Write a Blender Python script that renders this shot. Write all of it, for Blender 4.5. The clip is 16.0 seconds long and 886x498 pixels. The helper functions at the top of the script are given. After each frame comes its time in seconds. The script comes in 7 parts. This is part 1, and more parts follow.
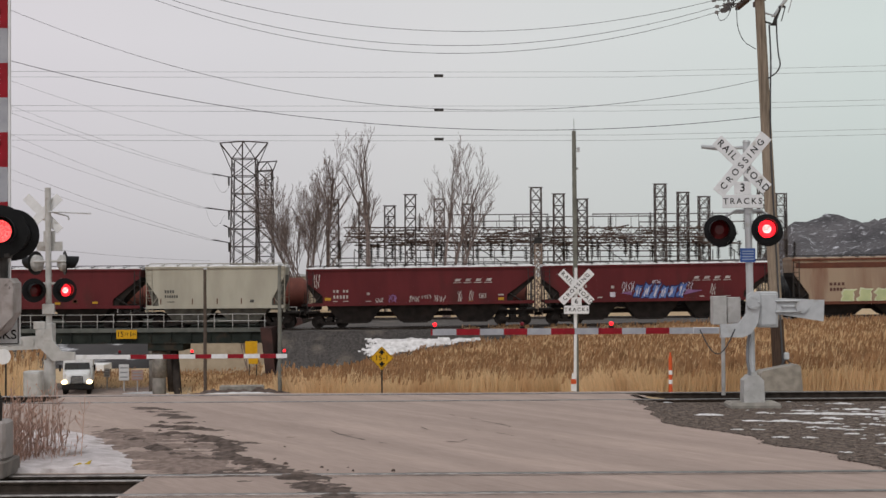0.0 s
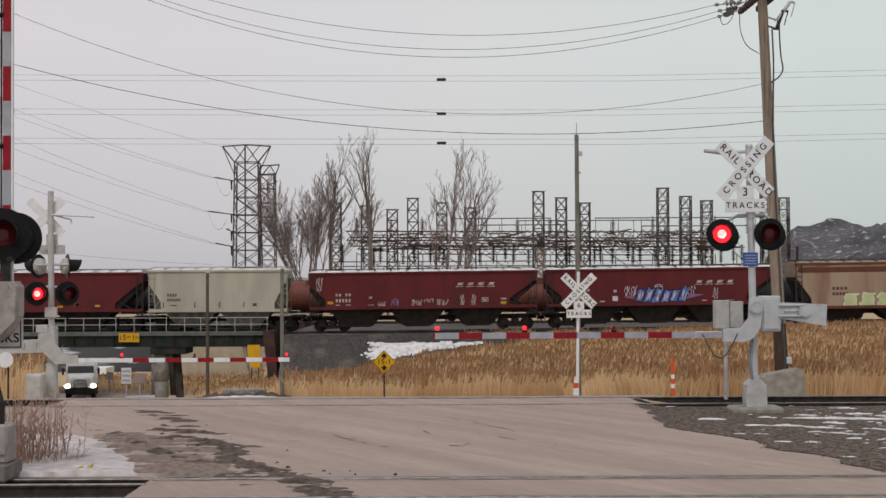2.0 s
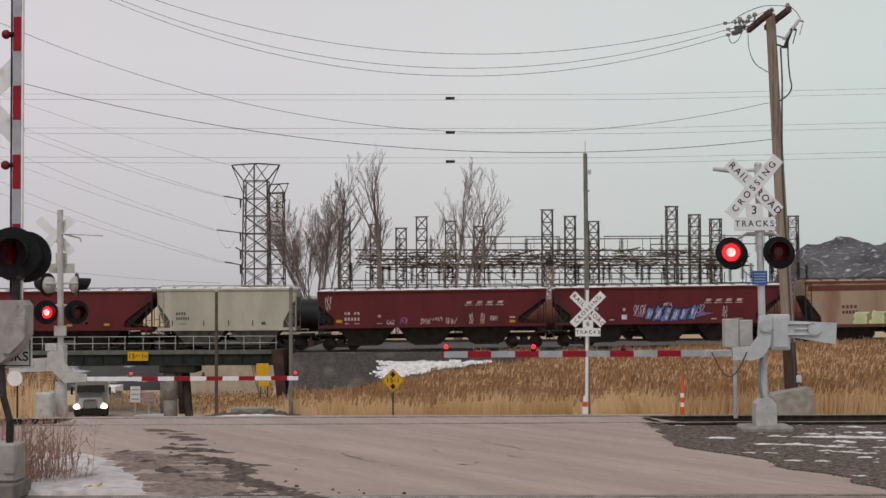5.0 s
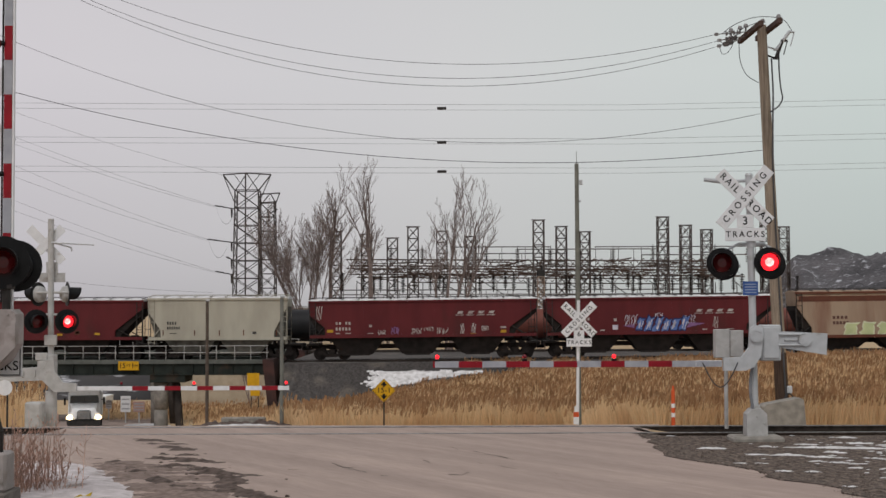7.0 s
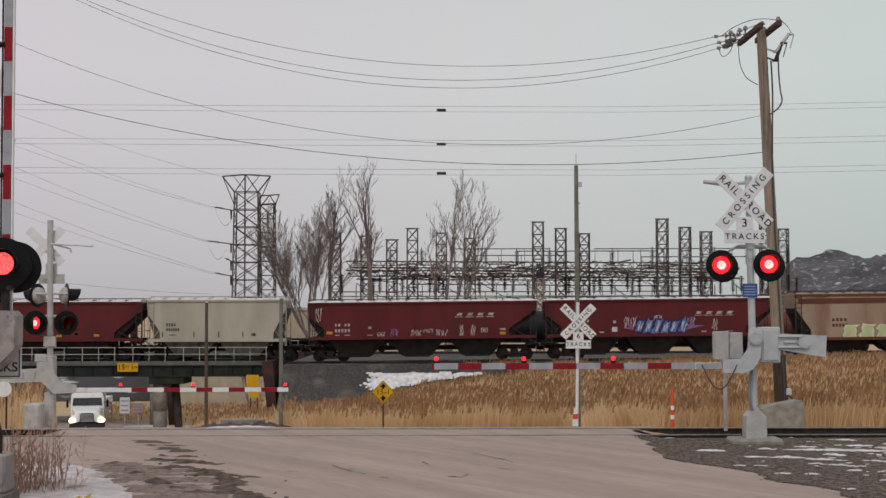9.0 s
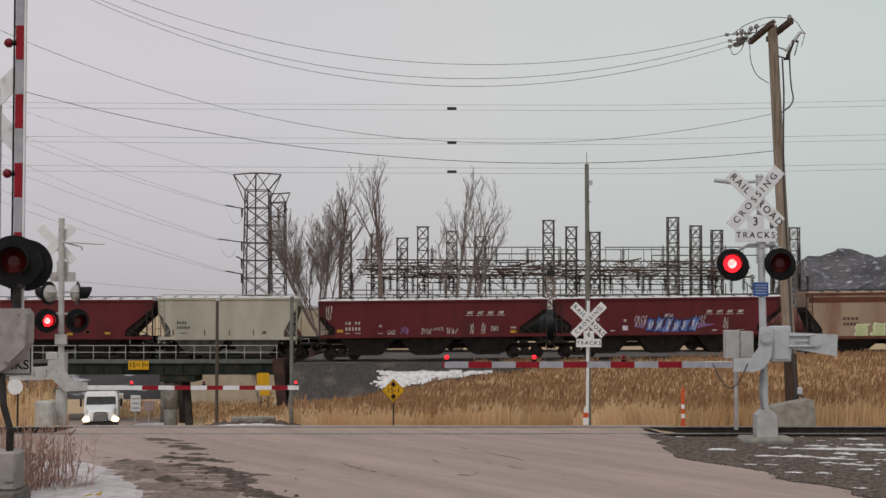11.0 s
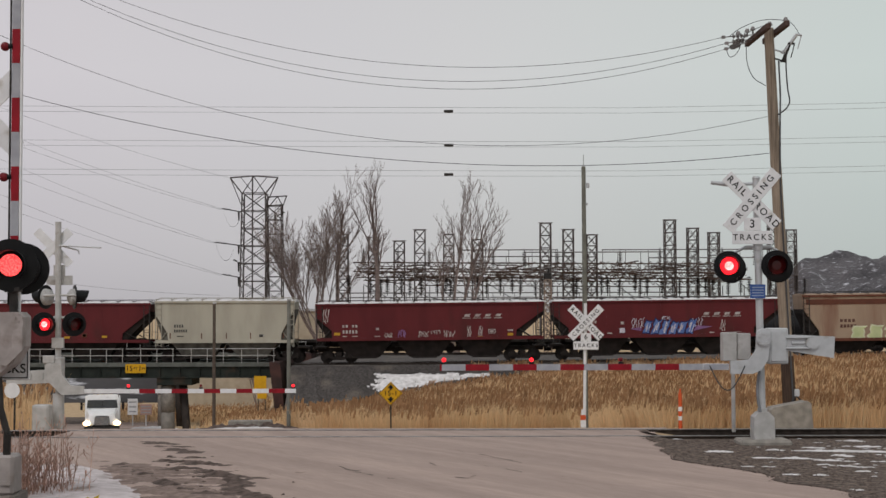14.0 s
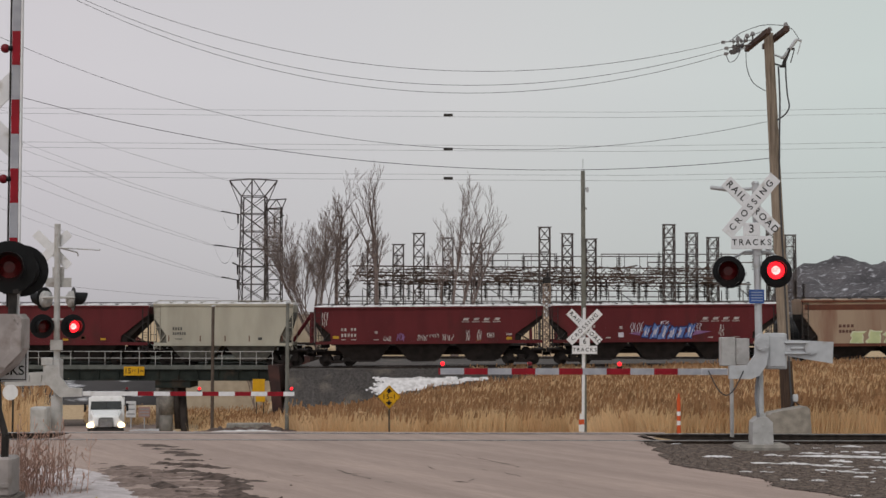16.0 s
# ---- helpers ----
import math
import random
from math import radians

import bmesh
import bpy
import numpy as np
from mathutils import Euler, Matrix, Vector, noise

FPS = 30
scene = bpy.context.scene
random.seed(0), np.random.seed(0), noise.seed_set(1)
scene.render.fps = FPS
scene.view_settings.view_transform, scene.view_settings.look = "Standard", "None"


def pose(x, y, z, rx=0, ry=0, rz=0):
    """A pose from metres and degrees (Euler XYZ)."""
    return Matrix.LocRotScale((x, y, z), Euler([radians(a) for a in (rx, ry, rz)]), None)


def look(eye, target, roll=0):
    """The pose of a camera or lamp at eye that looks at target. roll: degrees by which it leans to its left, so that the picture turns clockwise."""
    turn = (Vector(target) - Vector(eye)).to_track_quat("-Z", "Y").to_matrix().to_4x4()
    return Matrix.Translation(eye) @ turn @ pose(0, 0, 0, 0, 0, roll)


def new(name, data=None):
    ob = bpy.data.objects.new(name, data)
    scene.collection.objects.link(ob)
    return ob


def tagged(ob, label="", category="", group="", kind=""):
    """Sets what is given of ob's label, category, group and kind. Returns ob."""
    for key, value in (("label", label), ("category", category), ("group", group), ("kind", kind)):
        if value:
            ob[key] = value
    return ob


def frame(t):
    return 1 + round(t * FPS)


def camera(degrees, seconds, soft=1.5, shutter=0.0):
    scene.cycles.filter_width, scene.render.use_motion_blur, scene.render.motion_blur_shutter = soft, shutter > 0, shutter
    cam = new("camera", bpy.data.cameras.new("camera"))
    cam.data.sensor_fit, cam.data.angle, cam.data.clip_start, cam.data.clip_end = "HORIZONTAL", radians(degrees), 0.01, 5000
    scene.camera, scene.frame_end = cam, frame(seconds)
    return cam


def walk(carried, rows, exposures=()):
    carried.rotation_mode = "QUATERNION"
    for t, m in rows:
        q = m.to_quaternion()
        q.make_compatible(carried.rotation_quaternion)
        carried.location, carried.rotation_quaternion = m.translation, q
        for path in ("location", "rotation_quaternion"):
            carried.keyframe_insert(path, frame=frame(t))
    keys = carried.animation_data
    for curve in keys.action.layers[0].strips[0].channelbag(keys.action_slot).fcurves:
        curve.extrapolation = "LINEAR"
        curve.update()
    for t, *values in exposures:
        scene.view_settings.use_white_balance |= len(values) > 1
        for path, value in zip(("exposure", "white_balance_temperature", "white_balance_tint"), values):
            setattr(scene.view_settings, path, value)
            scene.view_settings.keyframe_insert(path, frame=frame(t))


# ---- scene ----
EYE = (0.0, 0.0, 2.3)
cam = camera(34.17, 16.0, soft=1.5)
# seconds, heading, tilt and lean in degrees of the hand-held camera
PATH = [
    (0, 0.000, 1.056, -0.350),
    (0.5, -0.018, 1.147, -0.217),
    (1, -0.037, 1.314, -0.271),
    (1.5, 0.015, 1.323, -0.195),
    (2, 0.099, 1.208, -0.273),
    (2.5, 0.197, 1.151, -0.316),
    (3, 0.220, 1.300, -0.409),
    (3.5, 0.300, 1.467, -0.337),
    (4, 0.494, 1.673, -0.328),
    (6.5, 0.198, 2.224, -0.202),
    (7, 0.097, 2.338, -0.184),
    (7.5, 0.078, 2.353, -0.150),
    (8, 0.078, 2.323, -0.155),
    (8.5, 0.052, 2.374, -0.012),
    (9, 0.074, 2.411, -0.116),
    (11.5, 0.555, 2.286, -0.052),
    (12, 0.585, 2.149, -0.090),
    (12.5, 0.585, 2.042, -0.091),
    (13, 0.513, 2.096, -0.132),
    (13.5, 0.419, 2.301, -0.235),
    (14, 0.370, 2.457, -0.159),
    (14.5, 0.310, 2.480, -0.071),
    (15, 0.280, 2.483, -0.085),
    (15.5, 0.270, 2.541, 0.023),
    (16, 0.334, 2.605, 0.084),
]
walk(cam, [(t, pose(*EYE, 90 + tilt, 0, turn) @ pose(0, 0, 0, 0, 0, lean)) for t, turn, tilt, lean in PATH], [(0.0, 0.12), (4.2, 0.12), (6.5, 0.0), (16.0, -0.02)])

# ---- world and light: an overcast winter day ----
world = bpy.data.worlds.new("overcast")
scene.world = world
world.use_nodes = True
wn, wl = world.node_tree.nodes, world.node_tree.links
sky = wn.new("ShaderNodeTexSky")
sky.sky_type = "NISHITA"
sky.sun_disc = False
sky.sun_elevation, sky.sun_rotation = radians(42), radians(200)
grey = wn.new("ShaderNodeHueSaturation")
grey.inputs["Saturation"].default_value = 0.10
cover = wn.new("ShaderNodeMixRGB")
cover.inputs[0].default_value = 0.82
cover.inputs[2].default_value = (6.05, 6.1, 6.15, 1)
clouds = wn.new("ShaderNodeTexNoise")
clouds.inputs["Scale"].default_value = 1.6
clouds.inputs["Detail"].default_value = 5
tone = wn.new("ShaderNodeValToRGB")
tone.color_ramp.elements[0].position, tone.color_ramp.elements[0].color = 0.3, (0.92, 0.925, 0.945, 1)
tone.color_ramp.elements[1].position, tone.color_ramp.elements[1].color = 0.7, (1.0, 1.0, 0.99, 1)
veil = wn.new("ShaderNodeMixRGB")
veil.blend_type = "MULTIPLY"
veil.inputs[0].default_value = 1.0
back = wn["Background"]
back.inputs["Strength"].default_value = 0.107
wl.new(sky.outputs[0], grey.inputs["Color"])
wl.new(grey.outputs[0], cover.inputs[1])
wl.new(clouds.outputs["Fac"], tone.inputs[0])
spot = wn.new("ShaderNodeTexCoord")
axis = wn.new("ShaderNodeSeparateXYZ")
rise = wn.new("ShaderNodeMapRange")
rise.inputs["From Max"].default_value, rise.inputs["To Min"].default_value, rise.inputs["To Max"].default_value = 0.16, 0.80, 1.0
dim = wn.new("ShaderNodeMixRGB")
dim.blend_type = "MULTIPLY"
dim.inputs[0].default_value = 1.0
wl.new(spot.outputs["Generated"], axis.inputs[0])
wl.new(axis.outputs["Z"], rise.inputs["Value"])
wl.new(rise.outputs[0], dim.inputs[2])
wl.new(cover.outputs[0], dim.inputs[1])
wl.new(dim.outputs[0], veil.inputs[1])
wl.new(tone.outputs[0], veil.inputs[2])
cast = wn.new("ShaderNodeMapRange")
cast.inputs["From Min"].default_value, cast.inputs["From Max"].default_value = -1.0, 1.0
hue = wn.new("ShaderNodeValToRGB")
hue.color_ramp.elements[0].position, hue.color_ramp.elements[0].color = 0.0, (1.0, 1.0, 1.0, 1)
hue.color_ramp.elements[1].position, hue.color_ramp.elements[1].color = 1.0, (1.0, 1.0, 1.0, 1)
for at, colour in ((0.36, (1.0, 0.945, 0.985, 1)), (0.5, (0.985, 0.970, 0.972, 1)), (0.64, (0.915, 0.99, 0.95, 1))):
    stop = hue.color_ramp.elements.new(at)
    stop.color = colour
mood = wn.new("ShaderNodeMixRGB")
mood.blend_type = "MULTIPLY"
mood.inputs[0].default_value = 1.0
wl.new(axis.outputs["X"], cast.inputs["Value"])
wl.new(cast.outputs[0], hue.inputs[0])
wl.new(veil.outputs[0], mood.inputs[1])
wl.new(hue.outputs[0], mood.inputs[2])
wl.new(mood.outputs[0], back.inputs["Color"])
sun = new("sun", bpy.data.lights.new("sun", "SUN"))
sun.data.energy, sun.data.angle, sun.data.color = 1.1, radians(25), (1.0, 0.97, 0.93)
sun.matrix_world = look((0, 0, 50), (9, 33, 8))

# ---- materials ----
MATS = {}


def mat(name, a, b=None, scale=4.0, rough=0.7, metal=0.0, bump=0.0, bump_scale=40.0, emit=0.0, stretch=(1, 1, 1), turn=0.0, per=0.0, dirt=None, dirt_scale=0.6, dirt_at=0.58, speck=0.0, speck_scale=30.0, spec=0.18):
    """A surface of two tones mixed by noise, with a second, larger noise of dirt over it, and fine relief."""
    if name in MATS:
        return MATS[name]
    m = bpy.data.materials.new(name)
    m.use_nodes = True
    n, l = m.node_tree.nodes, m.node_tree.links
    p = n["Principled BSDF"]
    p.inputs["Roughness"].default_value, p.inputs["Metallic"].default_value, p.inputs["Specular IOR Level"].default_value = rough, metal, spec
    co = n.new("ShaderNodeTexCoord")
    mp = n.new("ShaderNodeMapping")
    mp.inputs["Scale"].default_value = stretch
    if turn:
        mp.vector_type = "TEXTURE"
        mp.inputs["Scale"].default_value = tuple(1 / c for c in stretch)
        mp.inputs["Rotation"].default_value = (0, 0, radians(turn))
    l.new(co.outputs["Object"], mp.inputs[0])
    b = b or tuple(c * 0.8 for c in a)
    nz = n.new("ShaderNodeTexNoise")
    nz.inputs["Scale"].default_value, nz.inputs["Detail"].default_value = scale, 8
    l.new(mp.outputs[0], nz.inputs["Vector"])
    ramp = n.new("ShaderNodeValToRGB")
    ramp.color_ramp.elements[0].position, ramp.color_ramp.elements[1].position = 0.36, 0.64
    ramp.color_ramp.elements[0].color, ramp.color_ramp.elements[1].color = (*b, 1), (*a, 1)
    l.new(nz.outputs["Fac"], ramp.inputs[0])
    out = ramp.outputs[0]
    if dirt:
        dz = n.new("ShaderNodeTexNoise")
        dz.inputs["Scale"].default_value, dz.inputs["Detail"].default_value = dirt_scale, 10
        l.new(mp.outputs[0], dz.inputs["Vector"])
        dr = n.new("ShaderNodeValToRGB")
        dr.color_ramp.elements[0].position, dr.color_ramp.elements[1].position = dirt_at, dirt_at + 0.14
        l.new(dz.outputs["Fac"], dr.inputs[0])
        mx = n.new("ShaderNodeMixRGB")
        mx.inputs[2].default_value = (*dirt, 1)
        l.new(dr.outputs[0], mx.inputs[0])
        l.new(out, mx.inputs[1])
        out = mx.outputs[0]
    if speck:
        sz = n.new("ShaderNodeTexNoise")
        sz.inputs["Scale"].default_value, sz.inputs["Detail"].default_value = speck_scale, 4
        l.new(mp.outputs[0], sz.inputs["Vector"])
        sr = n.new("ShaderNodeMapRange")
        sr.inputs["From Min"].default_value, sr.inputs["From Max"].default_value = 0.3, 0.7
        sr.inputs["To Min"].default_value, sr.inputs["To Max"].default_value = 1 - speck, 1 + speck
        l.new(sz.outputs["Fac"], sr.inputs["Value"])
        sm = n.new("ShaderNodeMixRGB")
        sm.blend_type = "MULTIPLY"
        sm.inputs[0].default_value = 1.0
        l.new(out, sm.inputs[1])
        l.new(sr.outputs[0], sm.inputs[2])
        out = sm.outputs[0]
    if per:
        geo = n.new("ShaderNodeNewGeometry")
        hs = n.new("ShaderNodeHueSaturation")
        mr = n.new("ShaderNodeMapRange")
        mr.inputs["To Min"].default_value, mr.inputs["To Max"].default_value = 1 - per, 1 + per
        l.new(geo.outputs["Random Per Island"], mr.inputs["Value"])
        l.new(mr.outputs[0], hs.inputs["Value"])
        l.new(out, hs.inputs["Color"])
        out = hs.outputs[0]
    l.new(out, p.inputs["Base Color"])
    if bump:
        bz = n.new("ShaderNodeTexNoise")
        bz.inputs["Scale"].default_value, bz.inputs["Detail"].default_value = bump_scale, 6
        l.new(mp.outputs[0], bz.inputs["Vector"])
        bp = n.new("ShaderNodeBump")
        bp.inputs["Strength"].default_value, bp.inputs["Distance"].default_value = bump, 0.02
        l.new(bz.outputs["Fac"], bp.inputs["Height"])
        l.new(bp.outputs[0], p.inputs["Normal"])
    if emit:
        l.new(out, p.inputs["Emission Color"])
        p.inputs["Emission Strength"].default_value = emit
    MATS[name] = m
    return m


ASPHALT = mat("worn_asphalt", (0.425, 0.327, 0.287), (0.34, 0.263, 0.231), 1.1, 0.93, 0, 0.6, 60, stretch=(2.6, 0.22, 1), turn=33.0, dirt=(0.325, 0.25, 0.22), dirt_scale=0.55, dirt_at=0.5, speck=0.10, speck_scale=11)
FIELD_SOIL = mat("littered_soil", (0.52, 0.385, 0.245), (0.40, 0.285, 0.175), 2.0, 1.0, 0, 0.6, 30)
SOIL = mat("washed_soil", (0.265, 0.20, 0.175), (0.165, 0.122, 0.106), 9.0, 0.95, 0, 0.8, 40)
MUD = mat("mud", (0.145, 0.108, 0.094), (0.06, 0.045, 0.039), 7.0, 0.95, 0, 0.9, 30)
GRAVEL = mat("gravel", (0.175, 0.135, 0.114), (0.06, 0.046, 0.039), 9.0, 0.95, 0, 1.0, 40, per=0.35, speck=0.45, speck_scale=14)
BALLAST = mat("ballast", (0.105, 0.094, 0.09), (0.065, 0.059, 0.057), 6.0, 0.95, 0, 0.4, 14, per=0.25, dirt=(0.15, 0.13, 0.115), dirt_scale=0.5, dirt_at=0.55)
DIRTY_SNOW = mat("dirty_snow", (0.62, 0.56, 0.57), (0.46, 0.41, 0.41), 5.0, 0.8, 0, 0.8, 18, dirt=(0.26, 0.215, 0.195), dirt_scale=2.6, dirt_at=0.575)
SNOW = mat("old_snow", (0.74, 0.72, 0.73), (0.52, 0.50, 0.50), 3.0, 0.7, 0, 0.6, 12)
RAIL_SIDE = mat("rusty_rail", (0.055, 0.042, 0.036), (0.03, 0.024, 0.02), 8, 0.75, 0.2, 0.3)
RAIL_TOP = mat("worn_steel", (0.20, 0.19, 0.185), (0.12, 0.11, 0.11), 8, 0.45, 0.9)
TIE = mat("creosote_timber", (0.06, 0.048, 0.04), (0.035, 0.03, 0.025), 6, 0.9, 0, 0.6)
GALV = mat("galvanised_steel", (0.52, 0.53, 0.55), (0.46, 0.47, 0.49), 7, 0.55, 0.35, 0.1, 30, dirt=(0.38, 0.37, 0.36), dirt_scale=5, dirt_at=0.6)
GREY_PAINT = mat("aged_grey_paint", (0.48, 0.47, 0.465), (0.38, 0.37, 0.36), 5, 0.65, 0.1, 0.15, 30, dirt=(0.25, 0.22, 0.2), dirt_scale=3, dirt_at=0.6)
SOILED_PAINT = mat("soiled_grey_paint", (0.37, 0.33, 0.32), (0.28, 0.25, 0.24), 4, 0.7, 0.05, 0.2, 30, dirt=(0.2, 0.165, 0.15), dirt_scale=2.4, dirt_at=0.56)
SOILED_CONCRETE = mat("soiled_concrete", (0.22, 0.19, 0.172), (0.14, 0.12, 0.11), 5, 0.9, 0, 0.5, 40, dirt=(0.1, 0.082, 0.074), dirt_scale=2.5)
WHITE = mat("reflective_white", (0.72, 0.72, 0.74), (0.64, 0.64, 0.66), 6, 0.5, dirt=(0.5, 0.48, 0.46), dirt_scale=4, dirt_at=0.62)
GREY_BAND = mat("soiled_white_sheeting", (0.36, 0.365, 0.40), (0.29, 0.295, 0.33), 6, 0.5)
RED = mat("reflective_red", (0.27, 0.010, 0.02), (0.20, 0.009, 0.016), 6, 0.5)
BLACK = mat("black_paint", (0.009, 0.009, 0.010), (0.006, 0.006, 0.007), 8, 0.45, 0, 0.1)
DARK_STEEL = mat("dark_steel", (0.055, 0.05, 0.048), (0.03, 0.028, 0.027), 6, 0.6, 0.4, 0.2)
CONCRETE = mat("concrete", (0.31, 0.285, 0.255), (0.21, 0.195, 0.175), 5, 0.9, 0, 0.5, 40, dirt=(0.2, 0.18, 0.165), dirt_scale=1.8)
PIER_MAT = mat("pier_concrete", (0.27, 0.25, 0.23), (0.19, 0.18, 0.165), 2, 0.9, 0, 0.4, 20, dirt=(0.12, 0.11, 0.1), dirt_scale=0.7)
LENS_OFF = mat("dark_red_lens", (0.13, 0.004, 0.006), (0.08, 0.003, 0.004), 14, 0.3, spec=0.4)
LENS_ON = mat("lit_red_lens", (1.0, 0.02, 0.03), (0.9, 0.012, 0.02), 20, 0.4, emit=1.9)
LENS_CORE = mat("lit_red_lens_core", (1.0, 0.34, 0.32), (1.0, 0.16, 0.15), 14, 0.4, emit=2.8)
WOOD_POLE = mat("weathered_pole", (0.34, 0.275, 0.215), (0.22, 0.175, 0.135), 5, 0.9, 0, 0.6, 30, stretch=(6, 6, 0.4), dirt=(0.07, 0.055, 0.045), dirt_scale=0.9, dirt_at=0.62)
GIRDER = mat("dark_green_girder", (0.024, 0.030, 0.026), (0.015, 0.019, 0.017), 1.5, 0.7, 0.1, 0.2, 20, dirt=(0.05, 0.035, 0.025), dirt_scale=0.8)
GIRDER_EDGE = mat("grey_green_steel", (0.125, 0.132, 0.122), (0.09, 0.096, 0.09), 2, 0.7, 0.1, 0.2, 20)
YELLOW = mat("sign_yellow", (0.60, 0.33, 0.012), (0.52, 0.28, 0.012), 5, 0.5)
ORANGE = mat("orange_plastic", (0.60, 0.10, 0.03), (0.5, 0.085, 0.03), 5, 0.5)
BARK = mat("grey_bark", (0.225, 0.175, 0.16), (0.145, 0.112, 0.104), 3, 0.95)
LATTICE = mat("weathered_lattice_steel", (0.12, 0.10, 0.096), (0.08, 0.066, 0.063), 2, 0.7, 0.3)
LATTICE_LIGHT = mat("grey_lattice_steel", (0.24, 0.23, 0.23), (0.17, 0.16, 0.16), 2, 0.7, 0.3)
WIRE = mat("cable", (0.075, 0.075, 0.08), (0.055, 0.055, 0.06), 2, 0.6)
WIRE_THIN = mat("aluminium_conductor", (0.26, 0.26, 0.28), (0.2, 0.2, 0.22), 2, 0.6)
REED = mat("dry_reeds", (0.76, 0.57, 0.355), (0.67, 0.485, 0.285), 0.22, 0.95, 0, 0, per=0.14, dirt=(0.64, 0.44, 0.255), dirt_scale=0.5, dirt_at=0.5)
REED_HEAD = mat("reed_heads", (0.42, 0.25, 0.135), (0.30, 0.17, 0.09), 0.5, 1.0, 0, 0, per=0.25)
WEED = mat("dead_weeds", (0.62, 0.43, 0.35), (0.44, 0.285, 0.225), 2, 0.95, per=0.35)
for straw in (REED, REED_HEAD, WEED):
    nodes, links = straw.node_tree.nodes, straw.node_tree.links
    glow_through = nodes.new("ShaderNodeBsdfTranslucent")
    blend = nodes.new("ShaderNodeMixShader")
    blend.inputs[0].default_value = 0.42
    body_ = nodes["Principled BSDF"]
    links.new(body_.inputs["Base Color"].links[0].from_socket, glow_through.inputs["Color"])
    links.new(body_.outputs[0], blend.inputs[1])
    links.new(glow_through.outputs[0], blend.inputs[2])
    links.new(blend.outputs[0], nodes["Material Output"].inputs["Surface"])
SLAG = mat("slag_heap", (0.115, 0.108, 0.115), (0.06, 0.057, 0.062), 0.05, 1.0, 0, 0.6, 0.3, dirt=(0.40, 0.40, 0.43), dirt_scale=0.42, dirt_at=0.575, stretch=(0.55, 1, 1.9), speck=0.35, speck_scale=1.2)
CAR_RED = mat("oxide_red_car", (0.115, 0.0185, 0.0215), (0.088, 0.0145, 0.0175), 0.7, 0.6, 0, 0.1, 10, stretch=(1, 1, 0.35), dirt=(0.075, 0.019, 0.019), dirt_scale=0.55)
CAR_WHITE = mat("cream_white_car", (0.415, 0.39, 0.325), (0.34, 0.317, 0.262), 0.8, 0.6, 0, 0.1, 10, stretch=(1, 1, 0.3), dirt=(0.36, 0.335, 0.275), dirt_scale=0.6, dirt_at=0.6)
CAR_TAN = mat("rust_streaked_tan_car", (0.34, 0.255, 0.185), (0.25, 0.165, 0.12), 0.6, 0.7, 0, 0.15, 10, stretch=(1.4, 1, 0.22), dirt=(0.215, 0.12, 0.085), dirt_scale=0.5, dirt_at=0.56)
CAR_BROWN = mat("red_brown_tank_car", (0.16, 0.052, 0.038), (0.11, 0.036, 0.028), 0.7, 0.55, 0, 0.1, 10, dirt=(0.07, 0.03, 0.025), dirt_scale=0.5)
CAR_BLACK = mat("black_tank_car", (0.018, 0.018, 0.02), (0.012, 0.012, 0.013), 0.8, 0.5, 0, 0.1, 10, dirt=(0.05, 0.045, 0.04), dirt_scale=0.4)
# grime of the underframes; on the slope sheets it also stands for shade
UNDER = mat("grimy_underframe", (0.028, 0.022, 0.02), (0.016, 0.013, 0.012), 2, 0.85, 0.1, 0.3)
RUST_BAND = mat("rust_band", (0.135, 0.05, 0.032), (0.10, 0.04, 0.028), 1.2, 0.8)
LETTER = mat("faded_white_paint", (0.48, 0.44, 0.42), (0.3, 0.24, 0.23), 3, 0.7)
BLUE_TAG = mat("blue_spray", (0.07, 0.12, 0.33), (0.13, 0.20, 0.42), 2, 0.6)
PALE_TAG = mat("pale_spray", (0.60, 0.57, 0.62), (0.45, 0.42, 0.5), 2, 0.6)
GREEN_TAG = mat("green_spray", (0.52, 0.56, 0.31), (0.42, 0.47, 0.26), 1.2, 0.6)
MAUVE_TAG = mat("mauve_spray", (0.24, 0.13, 0.27), (0.18, 0.09, 0.2), 2, 0.6)

# ---- mesh helpers ----


def mesh_from(name, bm, m, smooth=False):
    me = bpy.data.meshes.new(name)
    bmesh.ops.recalc_face_normals(bm, faces=bm.faces)
    bm.to_mesh(me)
    bm.free()
    for mm in (m if isinstance(m, (list, tuple)) else [m]):
        me.materials.append(mm)
    if smooth:
        for p in me.polygons:
            p.use_smooth = True
    return me


def part(name, bm, m, parent=None, label="", smooth=False):
    ob = new(name, mesh_from(name, bm, m, smooth))
    ob.parent = parent
    if label:
        ob["label"] = label
    return ob


def thing(name, x=0, y=0, z=0, rz=0, label="", category="", group="", kind=""):
    ob = new(name)
    ob.empty_display_size = 0.2
    ob.matrix_basis = pose(x, y, z, 0, 0, rz)
    return tagged(ob, label, category, group, kind)


def add_box(bm, c, s, m=None, bevel=0.0, mi=0):
    """A box at centre c with full size s, bevelled, turned by m."""
    t = Matrix.Translation(c) @ (m or Matrix()) @ Matrix.Diagonal((*s, 1))
    r = bmesh.ops.create_cube(bm, size=1.0, matrix=t)
    fs = {f for v in r["verts"] for f in v.link_faces}
    if bevel:
        es = {e for v in r["verts"] for e in v.link_edges}
        g = bmesh.ops.bevel(bm, geom=list(es), offset=bevel, segments=1, affect="EDGES", clamp_overlap=True)
        fs = {f for f in fs if f.is_valid} | set(g["faces"])
    for f in fs:
        f.material_index = mi
    return fs


